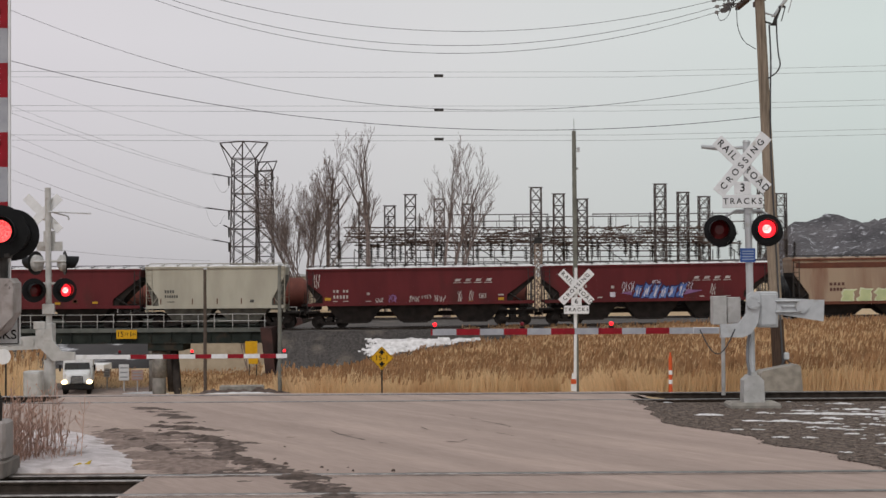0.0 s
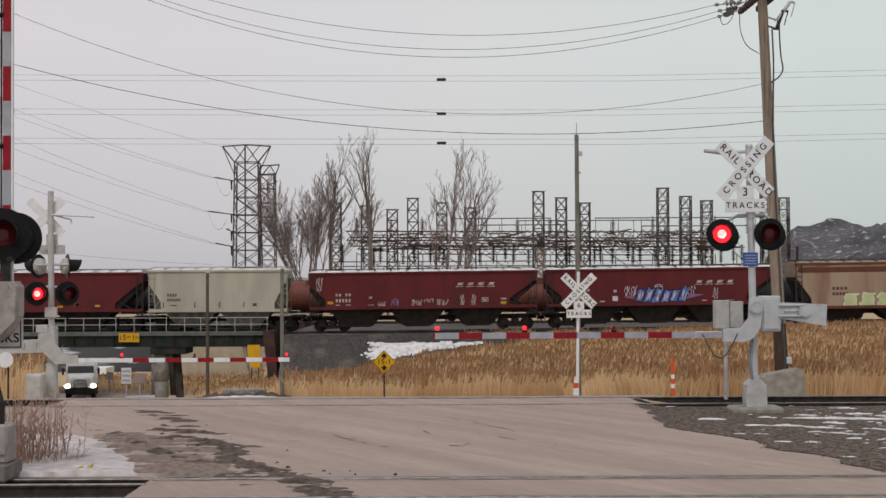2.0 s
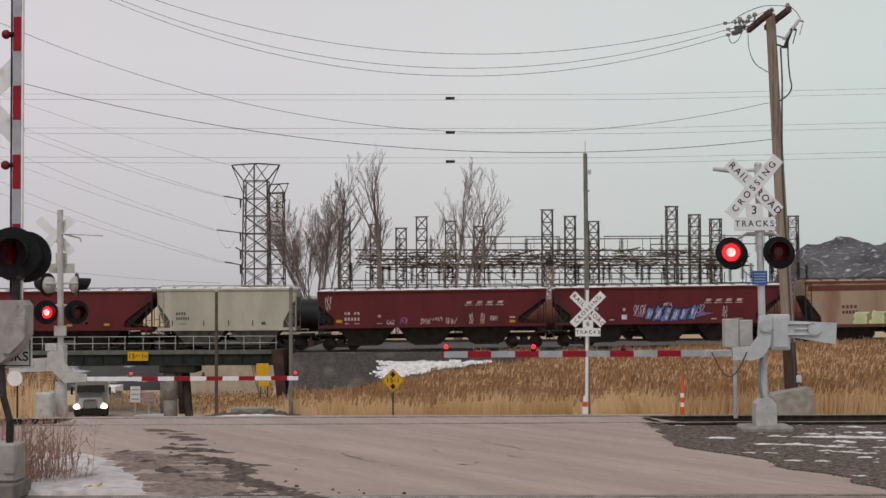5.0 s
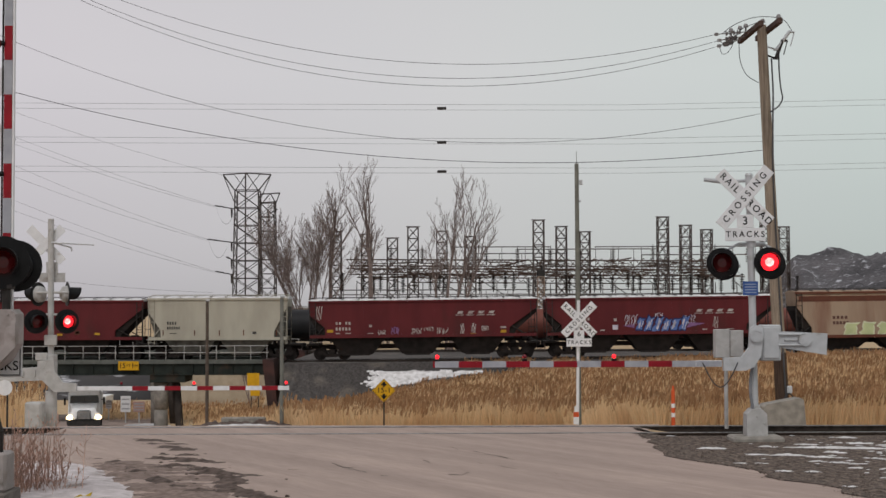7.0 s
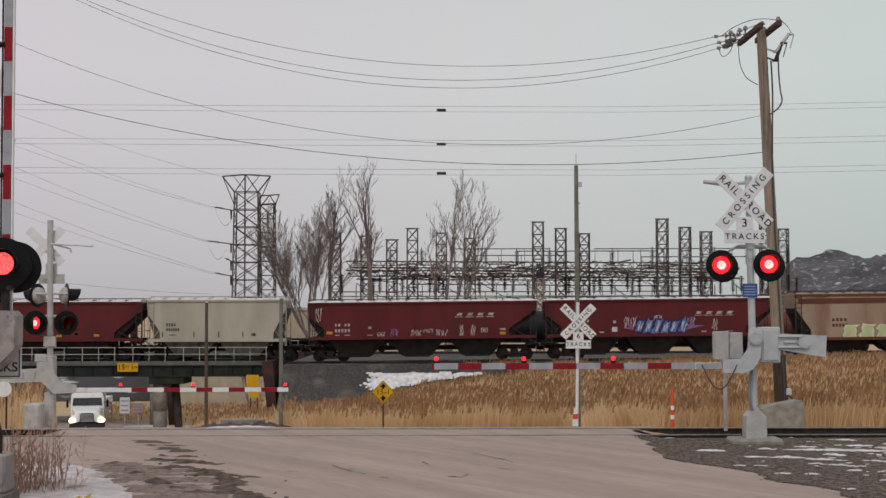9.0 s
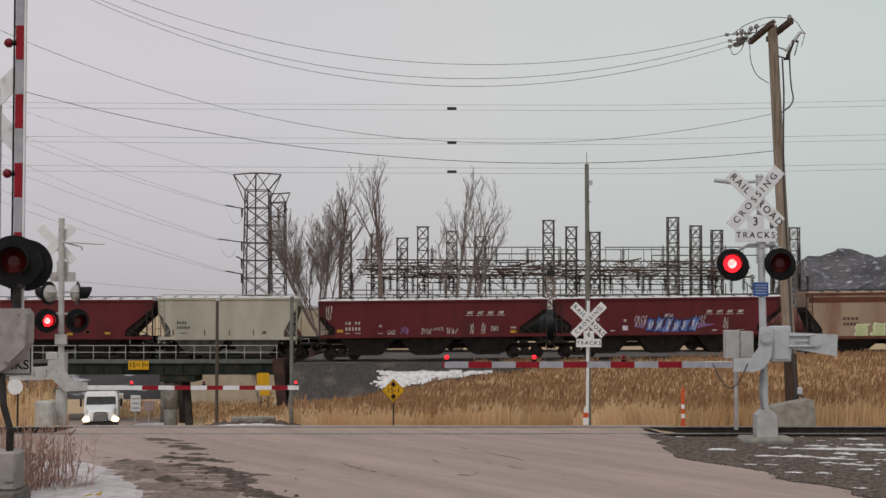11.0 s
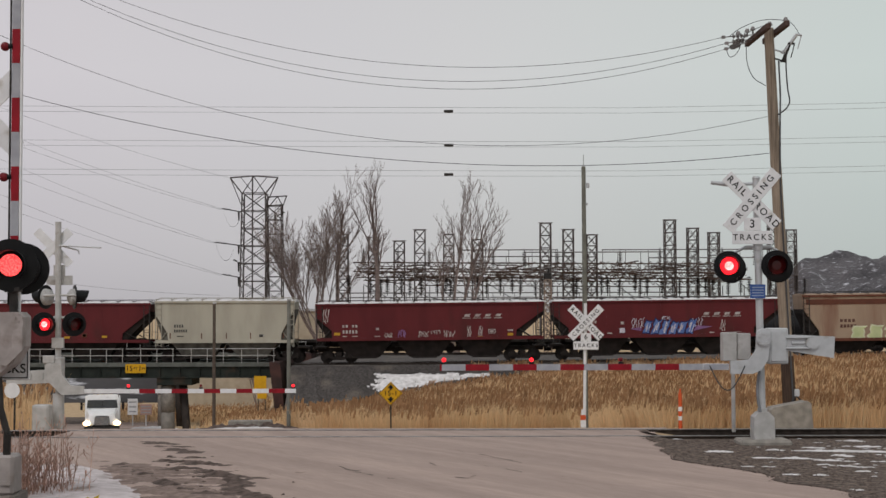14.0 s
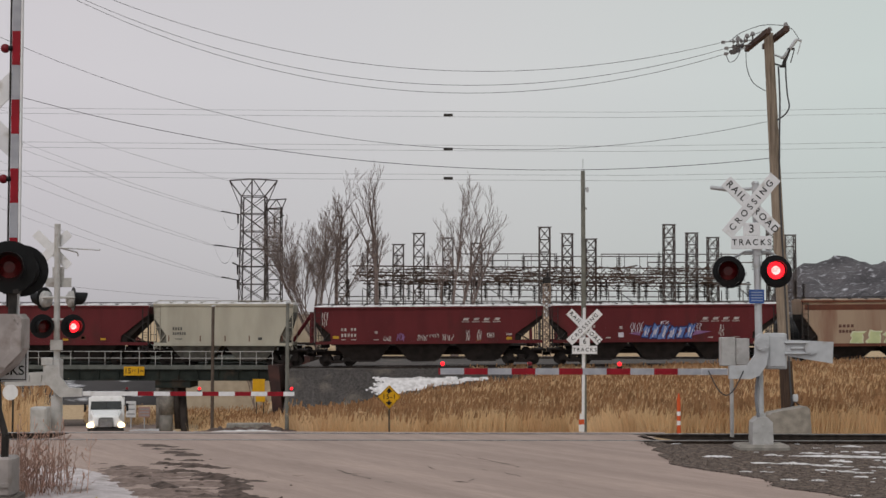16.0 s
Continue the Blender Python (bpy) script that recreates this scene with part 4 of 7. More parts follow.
def build_bridge(dy, label, plate=True, px=-21.05):
    t = thing("railway_bridge", 0, dy, 0, 0, label, "bridge", "railway bridges")
    for y in (105.9, 112.1):
        bm = bmesh.new()
        add_box(bm, (-44, y, -2.02), (61.6, 0.05, 0.98))
        add_box(bm, (-44, y, -1.58), (61.6, 0.40, 0.30), mi=1)
        add_box(bm, (-44, y, -2.53), (61.6, 0.40, 0.06))
        for i in range(42):
            add_box(bm, (-74 + i * 1.46, y - 0.10, -2.05), (0.03, 0.16, 0.9))
        part("girder", bm, [GIRDER, GIRDER_EDGE], t, "dark green plate girder with a grey flange")
    bm = bmesh.new()
    add_box(bm, (-44, 109.0, -1.78), (61.6, 6.2, 0.12))
    for i in range(30):
        add_box(bm, (-73 + i * 2.05, 109.0, -2.1), (0.25, 6.0, 0.5))
    part("deck", bm, GIRDER, t)
    for y in (106.8,):
        bm = bmesh.new()
        add_rod(bm, (px, y, -8.6), (px, y, -3.1), 0.50, n=28)
        part("pier", bm, PIER_MAT, t, "round grey concrete pier", True)
        bm = bmesh.new()
        add_rod(bm, (px, y, -5.1), (px, y, -3.1), 0.535, n=28)
        part("pier_jacket", bm, CONCRETE, t, "paler concrete jacket round the pier's top", True)
        bm = bmesh.new()
        add_rod(bm, (px + 1.45, y + 0.6, -8.6), (px + 1.0, y + 0.6, -3.0), 0.30, n=18)
        part("pier", bm, mat("dark_pier", (0.06, 0.05, 0.046), (0.04, 0.034, 0.032), 2, 0.9), t, "dark steel column", True)
    bm = bmesh.new()
    add_box(bm, (px + 0.65, 107.4, -2.82), (2.6, 3.2, 0.56), bevel=0.04)
    part("pier_cap", bm, GIRDER, t)
    bm = bmesh.new()
    add_prism(bm, [(-13.3, -1.4), (-12.5, -1.4), (-11.9, -8.3), (-12.5, -8.3)], 104.6, 113.4)
    part("abutment", bm, mat("dark_abutment", (0.075, 0.038, 0.034), (0.04, 0.026, 0.025), 1, 0.9, 0, 0.4, 10), t, "dark stained abutment wall")
    for i in range(16):
        x0 = -13.0 - i * 3.7
        bm = bmesh.new()
        for j in range(3):
            add_rod(bm, (x0 - j * 1.18 - 0.1, 105.75, -1.43), (x0 - j * 1.18 - 0.1, 105.75, -0.43), 0.024, n=6)
        for z in (-0.43, -0.92):
            add_rod(bm, (x0, 105.75, z), (x0 - 3.55, 105.75, z), 0.024, n=6)
        part("handrail", bm, GREY_PAINT, t, "grey pipe handrail")
    if not plate:
        return
    bm = bmesh.new()
    add_box(bm, (0, 0, 0), (1.5, 0.03, 0.66), bevel=0.01)
    pl = part("clearance_plate", bm, YELLOW, t, "yellow clearance plate with black figures")
    pl.matrix_basis = pose(-23.2, 105.60, -1.86)
    for tx, sz, x in (("15", 0.52, -0.46), ("FT", 0.27, 0.0), ("1", 0.52, 0.32), ("IN", 0.27, 0.56)):
        writing("lettering", tx, sz, BLACK, pl, pose(x, -0.018, -0.0, 90, 0, 0), "black figures", 0.002)


def bank_top(x):
    """The height of the embankment's edge, rising with the track."""
    return -1.74 + 0.009 * max(0.0, x + 2)


def build_embankment():
    vs, fs = [], []
    rnd = random.Random(5)
    for a, b in ((-11.9, 90.0),):
        k, n = 8, 260
        for i in range(n + 1):
            x = mix(a, b, i / n)
            foot = far_foot(x) - 0.15
            top = bank_top(x)
            run = 1.45 * (top - foot)
            prof = [(106.4 - run, foot), (106.4 - run * 0.66, mix(top, foot, 0.66)), (106.4 - run * 0.33, mix(top, foot, 0.33)), (106.4, top - 0.03), (107.2, top + 0.02), (135.0, -1.70), (136.5, -2.0), (139.0, -3.2)]
            for j, (y, z) in enumerate(prof):
                j2 = 0.03 if 1 <= j else 0.0
                vs.append((x, y + rnd.uniform(-1, 1) * j2, z + rnd.uniform(-1, 1) * j2 * 0.7))
        for i in range(n):
            for j in range(k - 1):
                fs.append((i * k + j, (i + 1) * k + j, (i + 1) * k + j + 1, i * k + j + 1))
    tagged(new("embankment", soup("embankment", vs, fs, BALLAST)), "dark grey crushed stone railway embankment", "embankment", kind="structure")
    # loose stones on its slope
    vs, fs = [], []
    for _ in range(26000):
        x = rnd.uniform(-11.8, 12)
        foot = far_foot(x) - 0.15
        run = 1.45 * (bank_top(x) - foot)
        q = rnd.random()
        y = 106.4 - run * q
        z = mix(bank_top(x), foot, q) + 0.02
        s = rnd.uniform(0.02, 0.05)
        k = len(vs)
        for p in ((1, 0, 0), (-1, 0, 0), (0, 1, 0), (0, -1, 0), (0, 0, 1)):
            vs.append(tuple(c + p[i] * s * rnd.uniform(0.6, 1.2) for i, c in enumerate((x, y, z))))
        fs += [(k, k + 2, k + 4), (k + 2, k + 1, k + 4), (k + 1, k + 3, k + 4), (k + 3, k, k + 4)]
    tagged(new("ballast_stones", soup("ballast_stones", vs, fs, BALLAST)), "loose dark grey ballast stones on the slope", "ballast", kind="stuff")


build_bridge(0, "dark green steel girder railway bridge over the road")
build_bridge(23, "second dark girder bridge behind the first one", False, -26.0)
build_embankment()

# ---- railway cars ----


def bogie(parent, x):
    bm = bmesh.new()
    for s in (-1, 1):
        y = s * 1.0
        add_prism(bm, [(-1.05, 0.62), (-0.8, 0.70), (-0.35, 0.42), (0.35, 0.42), (0.8, 0.70), (1.05, 0.62), (1.05, 0.42), (0.72, 0.40), (0.4, 0.22), (-0.4, 0.22), (-0.72, 0.40), (-1.05, 0.42)], y - 0.09, y + 0.09)
        for k in (-0.9, 0.9):
            add_rod(bm, (k, y - 0.16, 0.46), (k, y + 0.16, 0.46), 0.13, n=10)
        for k in (-0.14, 0.0, 0.14):
            add_rod(bm, (k, y, 0.30), (k, y, 0.62), 0.07, n=8)
    add_box(bm, (0, 0, 0.68), (0.5, 2.1, 0.22))
    b = part("bogie", bm, UNDER, parent, "grimy cast bogie frame")
    b.matrix_basis = pose(x, 0, 0)
    for k in (-0.9, 0.9):
        bm = bmesh.new()
        for s in (-0.76, 0.76):
            add_rod(bm, (0, s - 0.06, 0), (0, s + 0.06, 0), 0.46, n=24)
        add_rod(bm, (0, -0.8, 0), (0, 0.8, 0), 0.09, n=10)
        w = part("wheelset", bm, mat("wheel_steel", (0.03, 0.024, 0.022), (0.02, 0.017, 0.016), 3, 0.7, 0.3), b)
        w.matrix_basis = pose(k, 0, 0.46)


def ladder(parent, x, y, z0, z1, w=0.42, m=None):
    bm = bmesh.new()
    for s in (-w / 2, w / 2):
        add_box(bm, (s, 0, (z0 + z1) / 2), (0.05, 0.05, z1 - z0))
    z = z0 + 0.15
    while z < z1:
        add_box(bm, (0, 0, z), (w, 0.03, 0.03))
        z += 0.38
    l = part("ladder", bm, m or CAR_RED, parent)
    l.matrix_basis = pose(x, y, 0)
    return l


def hopper_car(x, y, length, paint, label, bays=3, high=4.64, sill=1.80, cuts=(1.25, 2.15), ends=None, snow=True, chord=None, z=-1.52, steel=None, chute=None, pitch=0.0):
    """A covered hopper car: sloped ends, chutes, sills, ladders, roof walk and bogies. The side that is seen lies towards -y."""
    t = thing("hopper_car", x, y, z, 0, label, "railway car", "parked freight cars")
    t.matrix_basis = pose(x, y, z, 0, -pitch, 0)
    h, w = length / 2, 1.52
    eave = high - 0.26
    a, b = ends or (-h + 0.24, h - 0.24)
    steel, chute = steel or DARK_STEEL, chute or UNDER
    left = [(a + 0.05, eave - 1.0), (a + cuts[0] - 0.05, sill + 0.62), (a + cuts[0], sill)]
    right = [(b - cuts[1], sill), (b - cuts[1] + 0.05, sill + 0.54), (b - 0.05, eave - 0.60)]
    bm = bmesh.new()
    add_prism(bm, [(a, eave)] + left + right + [(b, eave)], -w, w)
    part("body", bm, paint, t)
    bm = bmesh.new()
    add_prism(bm, [(-w - 0.03, eave - 0.04), (w + 0.03, eave - 0.04), (w - 0.1, high - 0.17), (0.5, high - 0.09), (-0.5, high - 0.09), (-w + 0.1, high - 0.17)], a - 0.02, b + 0.02, 0, "x")
    part("roof", bm, SNOW if snow else paint, t, "roof under a thin crust of old snow" if snow else "")
    for s in (-1, 1):
        bm = bmesh.new()
        add_box(bm, ((a + b) / 2, s * (w + 0.05), sill - 0.04), (b - a - 0.2, 0.10, 0.22))
        part("side_sill", bm, chord or paint, t)
        bm = bmesh.new()
        add_box(bm, ((a + b) / 2, s * (w + 0.04), eave - 0.03), (b - a, 0.10, 0.14))
        part("top_chord", bm, chord or paint, t)
    bm = bmesh.new()
    for s in (-0.42, 0.42):
        add_box(bm, ((a + b) / 2, s, high + 0.02), (b - a - 0.3, 0.16, 0.05))
    k = int(length / 1.2)
    for i in range(k + 1):
        xx = mix(a + 0.1, b - 0.1, i / k)
        for s in (-0.42, 0.42):
            add_box(bm, (xx, s, high - 0.05), (0.05, 0.05, 0.14))
        add_box(bm, (xx, -w + 0.35, high - 0.10), (0.10, 0.8, 0.06))
    part("roof_walk", bm, steel, t, "steel roof walkway")
    bm = bmesh.new()
    add_box(bm, (0, 0, 0.98), (length - 0.6, 0.55, 0.34))
    part("centre_sill", bm, UNDER, t)
    span = (b - a - cuts[0] - cuts[1] - 0.2) / bays
    for i in range(bays):
        c = a + cuts[0] + 0.1 + (i + 0.5) * span
        bm = bmesh.new()
        r = bmesh.ops.create_cube(bm, size=1.0)
        for v in r["verts"]:
            top = v.co.z > 0
            v.co = Vector((math.copysign(span * (0.495 if top else 0.25), v.co.x) + c, math.copysign(1.45 if top else 1.0, v.co.y), sill if top else 0.42))
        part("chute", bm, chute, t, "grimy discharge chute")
        bm = bmesh.new()
        add_box(bm, (c, 0, 0.38), (span * 0.42, 2.2, 0.12), bevel=0.02)
        part("outlet_gate", bm, UNDER, t)
    for s, e, cut in ((-1, a, cuts[0]), (1, b, cuts[1])):
        bm = bmesh.new()
        add_box(bm, (s * (h - 0.55), 0, 1.18), (0.9, 2.9, 0.12))
        add_box(bm, (s * (h - 0.12), 0, 1.08), (0.12, 2.9, 0.26))
        part("end_platform", bm, UNDER, t)
        for q in (-1.42, 1.42):
            bm = bmesh.new()
            for dx in (0.06, 0.50):
                add_box(bm, (e - s * dx, q, (1.2 + eave) / 2), (0.05, 0.05, eave - 1.2))
            add_rod(bm, (e - s * 0.1, q, 1.3), (e - s * (cut - 0.1), q, sill + 0.7), 0.04, n=6)
            for zz in (1.75, 2.3):
                add_box(bm, (e - s * 0.28, q, zz), (0.48, 0.04, 0.04))
            part("end_frame", bm, steel, t, "thin steel posts of the end frame")
        ladder(t, e - s * 0.30, -w - 0.03, 1.2, eave - 0.1, m=steel)
        # slab along the sloped end; the shade below the slope is in its colour
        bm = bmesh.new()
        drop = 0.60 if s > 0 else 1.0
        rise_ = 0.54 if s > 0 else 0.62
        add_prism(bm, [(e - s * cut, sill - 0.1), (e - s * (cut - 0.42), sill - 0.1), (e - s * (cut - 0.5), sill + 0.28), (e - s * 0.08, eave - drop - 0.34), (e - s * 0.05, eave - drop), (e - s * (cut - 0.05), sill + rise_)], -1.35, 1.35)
        part("slope_sheet", bm, chute, t, "slope sheet underside with its shade put into dark colour")
        bm = bmesh.new()
        add_box(bm, (e - s * min(0.95, cut * 0.6), 0, 1.62), (0.5, 0.9, 0.5), bevel=0.05)
        add_rod(bm, (e - s * 0.5, -0.9, 1.5), (e - s * 0.5, 0.9, 1.5), 0.15, n=12)
        part("brake_gear", bm, UNDER, t, "dark brake cylinder and rigging")
        bm = bmesh.new()
        add_box(bm, (s * (h + 0.02), 0, 0.86), (0.5, 0.26, 0.28), bevel=0.04)
        part("coupler", bm, UNDER, t)
        bogie(t, s * (h - 1.9))
    n = int((b - a - cuts[0] - cuts[1]) / 1.35)
    for i in range(n + 1):
        bm = bmesh.new()
        xx = mix(a + cuts[0] + 0.1, b - cuts[1] - 0.1, i / n)
        add_box(bm, (xx, -w - 0.004, (sill + eave) / 2), (0.05, 0.012, eave - sill - 0.1))
        part("side_rib", bm, paint, t)
    return t


def marks(car, rows, w=1.52, dx=0.0, dz=0.0):
    """Painted marks on the side of a car, as thin raised patches: (x, z, width, height, paint)."""
    for x, z, a, b, m in rows:
        bm = bmesh.new()
        add_box(bm, (x + dx, -w - 0.025, z + dz), (a, 0.008, b))
        part("painted_mark", bm, m, car)


def scrawl(car, x, z, width, height, m, seed, loops=9, thick=0.05, w=1.53, name="spray_tag", slant=0.25):
    """A tag of sprayed strokes lying on the side of a car."""
    rnd = random.Random(seed)
    vs, fs = [], []
    for i in range(loops):
        cx = mix(-width / 2, width / 2, (i + 0.5) / loops)
        a = Vector((cx + rnd.uniform(-0.1, 0.1) * width / loops, 0, -height / 2 * rnd.uniform(0.6, 1)))
        p = a
        for j in range(5):
            q = Vector((cx + rnd.uniform(-0.6, 0.6) * width / loops, 0, mix(-height / 2, height / 2, (j + 1) / 5) * rnd.uniform(0.7, 1.0)))
            q.x += slant * q.z * 0.5
            d = (q - p)
            nn = Vector((-d.z, 0, d.x)).normalized() * thick * rnd.uniform(0.6, 1.3)
            k = len(vs)
            yy = -w - 0.022 - 0.0015 * (i % 4)
            for c in (p - nn, p + nn, q + nn * 0.7, q - nn * 0.7):
                vs.append((x + c.x, yy, z + c.z))
            for c in (p - nn, p + nn, q + nn * 0.7, q - nn * 0.7):
                vs.append((x + c.x, yy + 0.012, z + c.z))
            fs += [(k, k + 1, k + 2, k + 3), (k + 4, k + 7, k + 6, k + 5), (k, k + 4, k + 5, k + 1), (k + 2, k + 6, k + 7, k + 3)]
            p = q
    o = tagged(new(name, soup(name, vs, fs, m)), kind="stuff")
    o.parent = car


LABEL_YELLOW = mat("yellow_reflector", (0.50, 0.28, 0.03), None, 5, 0.5)


def number_rows(x, z, m=LETTER, s=1.0):
    out = []
    for i in range(5):
        if i != 2:
            out.append((x + i * 0.24 * s, z + 0.42, 0.15 * s, 0.20, m))
        out.append((x + i * 0.24 * s, z, 0.14 * s, 0.24, m))
    return out + [(x + 0.1, z - 0.33, 0.34, 0.06, m), (x + 0.85, z - 0.33, 0.4, 0.06, m)]


def lean_mark(car, rows, m, w=1.545):
    """Slanted painted dashes with a stroke below each: (x, z, width, height)."""
    for x, z, a, b in rows:
        bm = bmesh.new()
        add_prism(bm, [(x - a / 2, z), (x - a / 2 + b * 0.5, z + b), (x + a / 2 + b * 0.5, z + b), (x + a / 2 - b * 0.2, z + b * 0.45), (x + a / 2, z)], -w - 0.008, -w)
        add_prism(bm, [(x - a / 2 - 0.12, z - 0.13), (x + a / 2 + 0.05, z - 0.13), (x + a / 2 + 0.08, z - 0.08), (x - a / 2 - 0.09, z - 0.08)], -w - 0.008, -w)
        part("painted_emblem", bm, m, car)


def block_tag(car, x, z, width, height, n, fill, edge, shine, seed, slant=0.35, w=1.53):
    """A row of chunky sprayed shapes that lean and overlap, each with a border and light strokes."""
    rnd = random.Random(seed)
    step_ = width / n
    for i in range(n):
        cx = x + (i + 0.5 - n / 2) * step_
        hh = height * rnd.uniform(0.78, 1.05) / 2
        ww = step_ * rnd.uniform(0.36, 0.46)
        cz = z + rnd.uniform(-0.06, 0.06) * height
        ring = []
        for u, v in ((-0.8, -1), (0.1, -0.85), (0.9, -1), (0.75, -0.35), (1.0, 0.1), (0.7, 0.5), (1.0, 1.0), (0.15, 0.8), (-0.7, 1.0), (-1.0, 0.35), (-0.6, 0.0), (-1.0, -0.45)):
            ring.append((u * rnd.uniform(0.8, 1.15), v * rnd.uniform(0.85, 1.1)))
        for k, (grow_, m) in enumerate(((1.24, edge), (1.0, fill))):
            bm = bmesh.new()
            yy = -w - 0.020 - 0.004 * k - 0.0015 * (i % 3)
            add_prism(bm, [(cx + u * ww * grow_ + slant * v * hh, cz + v * hh * grow_) for u, v in ring], yy, yy + 0.003)
            part("spray_shape", bm, m, car)
        for _ in range(4):
            u0, v0, v1 = rnd.uniform(-0.6, 0.6), rnd.uniform(-0.8, -0.1), rnd.uniform(0.1, 0.85)
            bm = bmesh.new()
            q = 0.03 * rnd.uniform(0.7, 1.4)
            add_prism(bm, [(cx + u0 * ww + slant * v0 * hh - q, cz + v0 * hh), (cx + u0 * ww + slant * v0 * hh + q, cz + v0 * hh), (cx + u0 * ww + slant * v1 * hh + q, cz + v1 * hh), (cx + u0 * ww + slant * v1 * hh - q, cz + v1 * hh)], -w - 0.034, -w - 0.030)
            part("spray_stroke", bm, shine, car)


def front_train():
    a = hopper_car(-1.65, 109.0, 17.55, CAR_RED, "oxide red covered hopper car with white tags and snowy roof", pitch=0.5)
    lean_mark(a, [(2.75 + i * 0.77, 3.36, 0.42, 0.19) for i in range(4)], LETTER)
    marks(a, number_rows(-6.45, 2.32))
    marks(a, [(-6.6, 1.95, 0.45, 0.2, LABEL_YELLOW), (-4.4, 1.55, 0.42, 0.12, LABEL_YELLOW), (-2.1, 1.55, 0.45, 0.12, LABEL_YELLOW), (0.0, 1.55, 0.42, 0.12, LABEL_YELLOW), (1.7, 1.55, 0.42, 0.12, LABEL_YELLOW), (4.05, 1.6, 0.4, 0.14, LABEL_YELLOW), (6.3, 1.8, 0.42, 0.2, LABEL_YELLOW), (6.3, 2.1, 0.42, 0.12, LETTER), (-3.6, 2.3, 0.22, 0.18, LETTER), (-3.6, 1.75, 0.4, 0.05, LETTER)], dx=-0.33, dz=0.22)
    bm = bmesh.new()
    for zz, a_, b_ in ((2.40, 0.5, 0.05), (2.12, 0.5, 0.05)):
        add_box(bm, (4.6, -1.545, zz), (a_, 0.008, b_))
    for xx in (4.37, 4.83):
        add_box(bm, (xx, -1.545, 2.26), (0.05, 0.008, 0.3))
    add_box(bm, (4.6, -1.545, 2.25), (0.25, 0.008, 0.14))
    part("stencil_box", bm, LETTER, a)
    for x, z, w, h, n, sd in ((-3.1, 2.02, 0.6, 0.45, 4, 1), (-0.5, 2.08, 0.7, 0.5, 5, 2), (0.4, 2.24, 0.7, 0.3, 4, 3), (1.4, 2.08, 0.8, 0.55, 5, 4), (2.9, 2.24, 0.35, 0.95, 3, 5), (3.75, 2.28, 0.35, 0.8, 3, 6), (-7.75, 3.5, 0.40, 1.3, 3, 7)):
        scrawl(a, x, z, w, h, LETTER, sd, n, 0.035)
    scrawl(a, -2.1, 2.15, 0.55, 0.6, MAUVE_TAG, 8, 4, 0.05)
    b = hopper_car(16.0, 109.0, 17.55, CAR_RED, "oxide red covered hopper car with a large blue tag", z=-1.355, pitch=0.55)
    lean_mark(b, [(2.9 + i * 0.77, 3.28, 0.42, 0.19) for i in range(4)], LETTER)
    marks(b, number_rows(-6.3, 2.42) + [(-3.35, 2.75, 0.22, 0.2, LETTER), (-3.35, 2.2, 0.4, 0.35, PALE_TAG), (-4.3, 2.0, 0.35, 0.08, LETTER), (3.3, 1.98, 0.35, 0.08, LETTER), (5.2, 1.98, 0.5, 0.05, LETTER)])
    block_tag(b, 0.15, 2.40, 3.9, 1.05, 6, BLUE_TAG, mat("navy_spray", (0.022, 0.025, 0.085), None, 3, 0.6), PALE_TAG, 21)
    for pts in ([(-2.75, 2.30), (-1.9, 2.44), (-1.95, 2.14)], [(1.9, 2.10), (3.35, 2.42), (2.2, 2.50)]):
        bm = bmesh.new()
        add_prism(bm, pts, -1.549, -1.546)
        part("spray_arrow", bm, MAUVE_TAG, b)
    scrawl(b, -2.2, 2.75, 0.95, 0.85, PALE_TAG, 23, 6, 0.025)
    scrawl(b, -0.1, 3.1, 0.6, 0.3, PALE_TAG, 24, 4, 0.025)
    scrawl(b, 2.15, 2.75, 0.9, 0.65, PALE_TAG, 25, 5, 0.025)
    scrawl(b, 4.1, 2.5, 0.4, 0.9, LETTER, 26, 3, 0.035)
    steel_w = mat("cream_steel", (0.36, 0.34, 0.285), (0.26, 0.24, 0.2), 3, 0.7)
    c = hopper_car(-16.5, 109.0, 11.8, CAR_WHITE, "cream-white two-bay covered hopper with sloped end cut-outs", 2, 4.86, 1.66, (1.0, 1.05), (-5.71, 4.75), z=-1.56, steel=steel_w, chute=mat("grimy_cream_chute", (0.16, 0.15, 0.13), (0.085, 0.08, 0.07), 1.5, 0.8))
    ink = mat("stencil_ink", (0.05, 0.05, 0.05), (0.09, 0.085, 0.08), 4, 0.7)
    marks(c, [(-4.2 + i * 0.19, 2.78, 0.11, 0.22, ink) for i in range(4)] + [(-4.2 + i * 0.17, 2.42, 0.10, 0.2, ink) for i in range(6)] + [(-3.8, 2.02, 0.5, 0.05, ink), (2.25, 2.05, 0.30, 0.18, ink), (2.25, 2.05, 0.36, 0.03, WHITE)] + [(q, 2.05, 0.07, 0.42, RUST_BAND) for q in (-4.55, -2.2, -0.35, 1.45, 3.9)])
    d = hopper_car(-31.05, 109.0, 17.55, CAR_RED, "oxide red covered hopper car beside the white one", high=4.72, sill=1.70, z=-1.56)
    marks(d, [(5.1, 2.0, 0.4, 0.16, LABEL_YELLOW), (2.3, 1.95, 0.4, 0.16, LABEL_YELLOW), (3.6, 2.1, 0.4, 0.3, RUST_BAND), (3.6, 2.1, 0.25, 0.18, LETTER)])
    e = hopper_car(34.63, 109.0, 17.6, CAR_TAN, "rust-streaked tan covered hopper car with green tag", 3, 4.86, 1.36, snow=False, chord=RUST_BAND, z=-1.17, pitch=0.55)
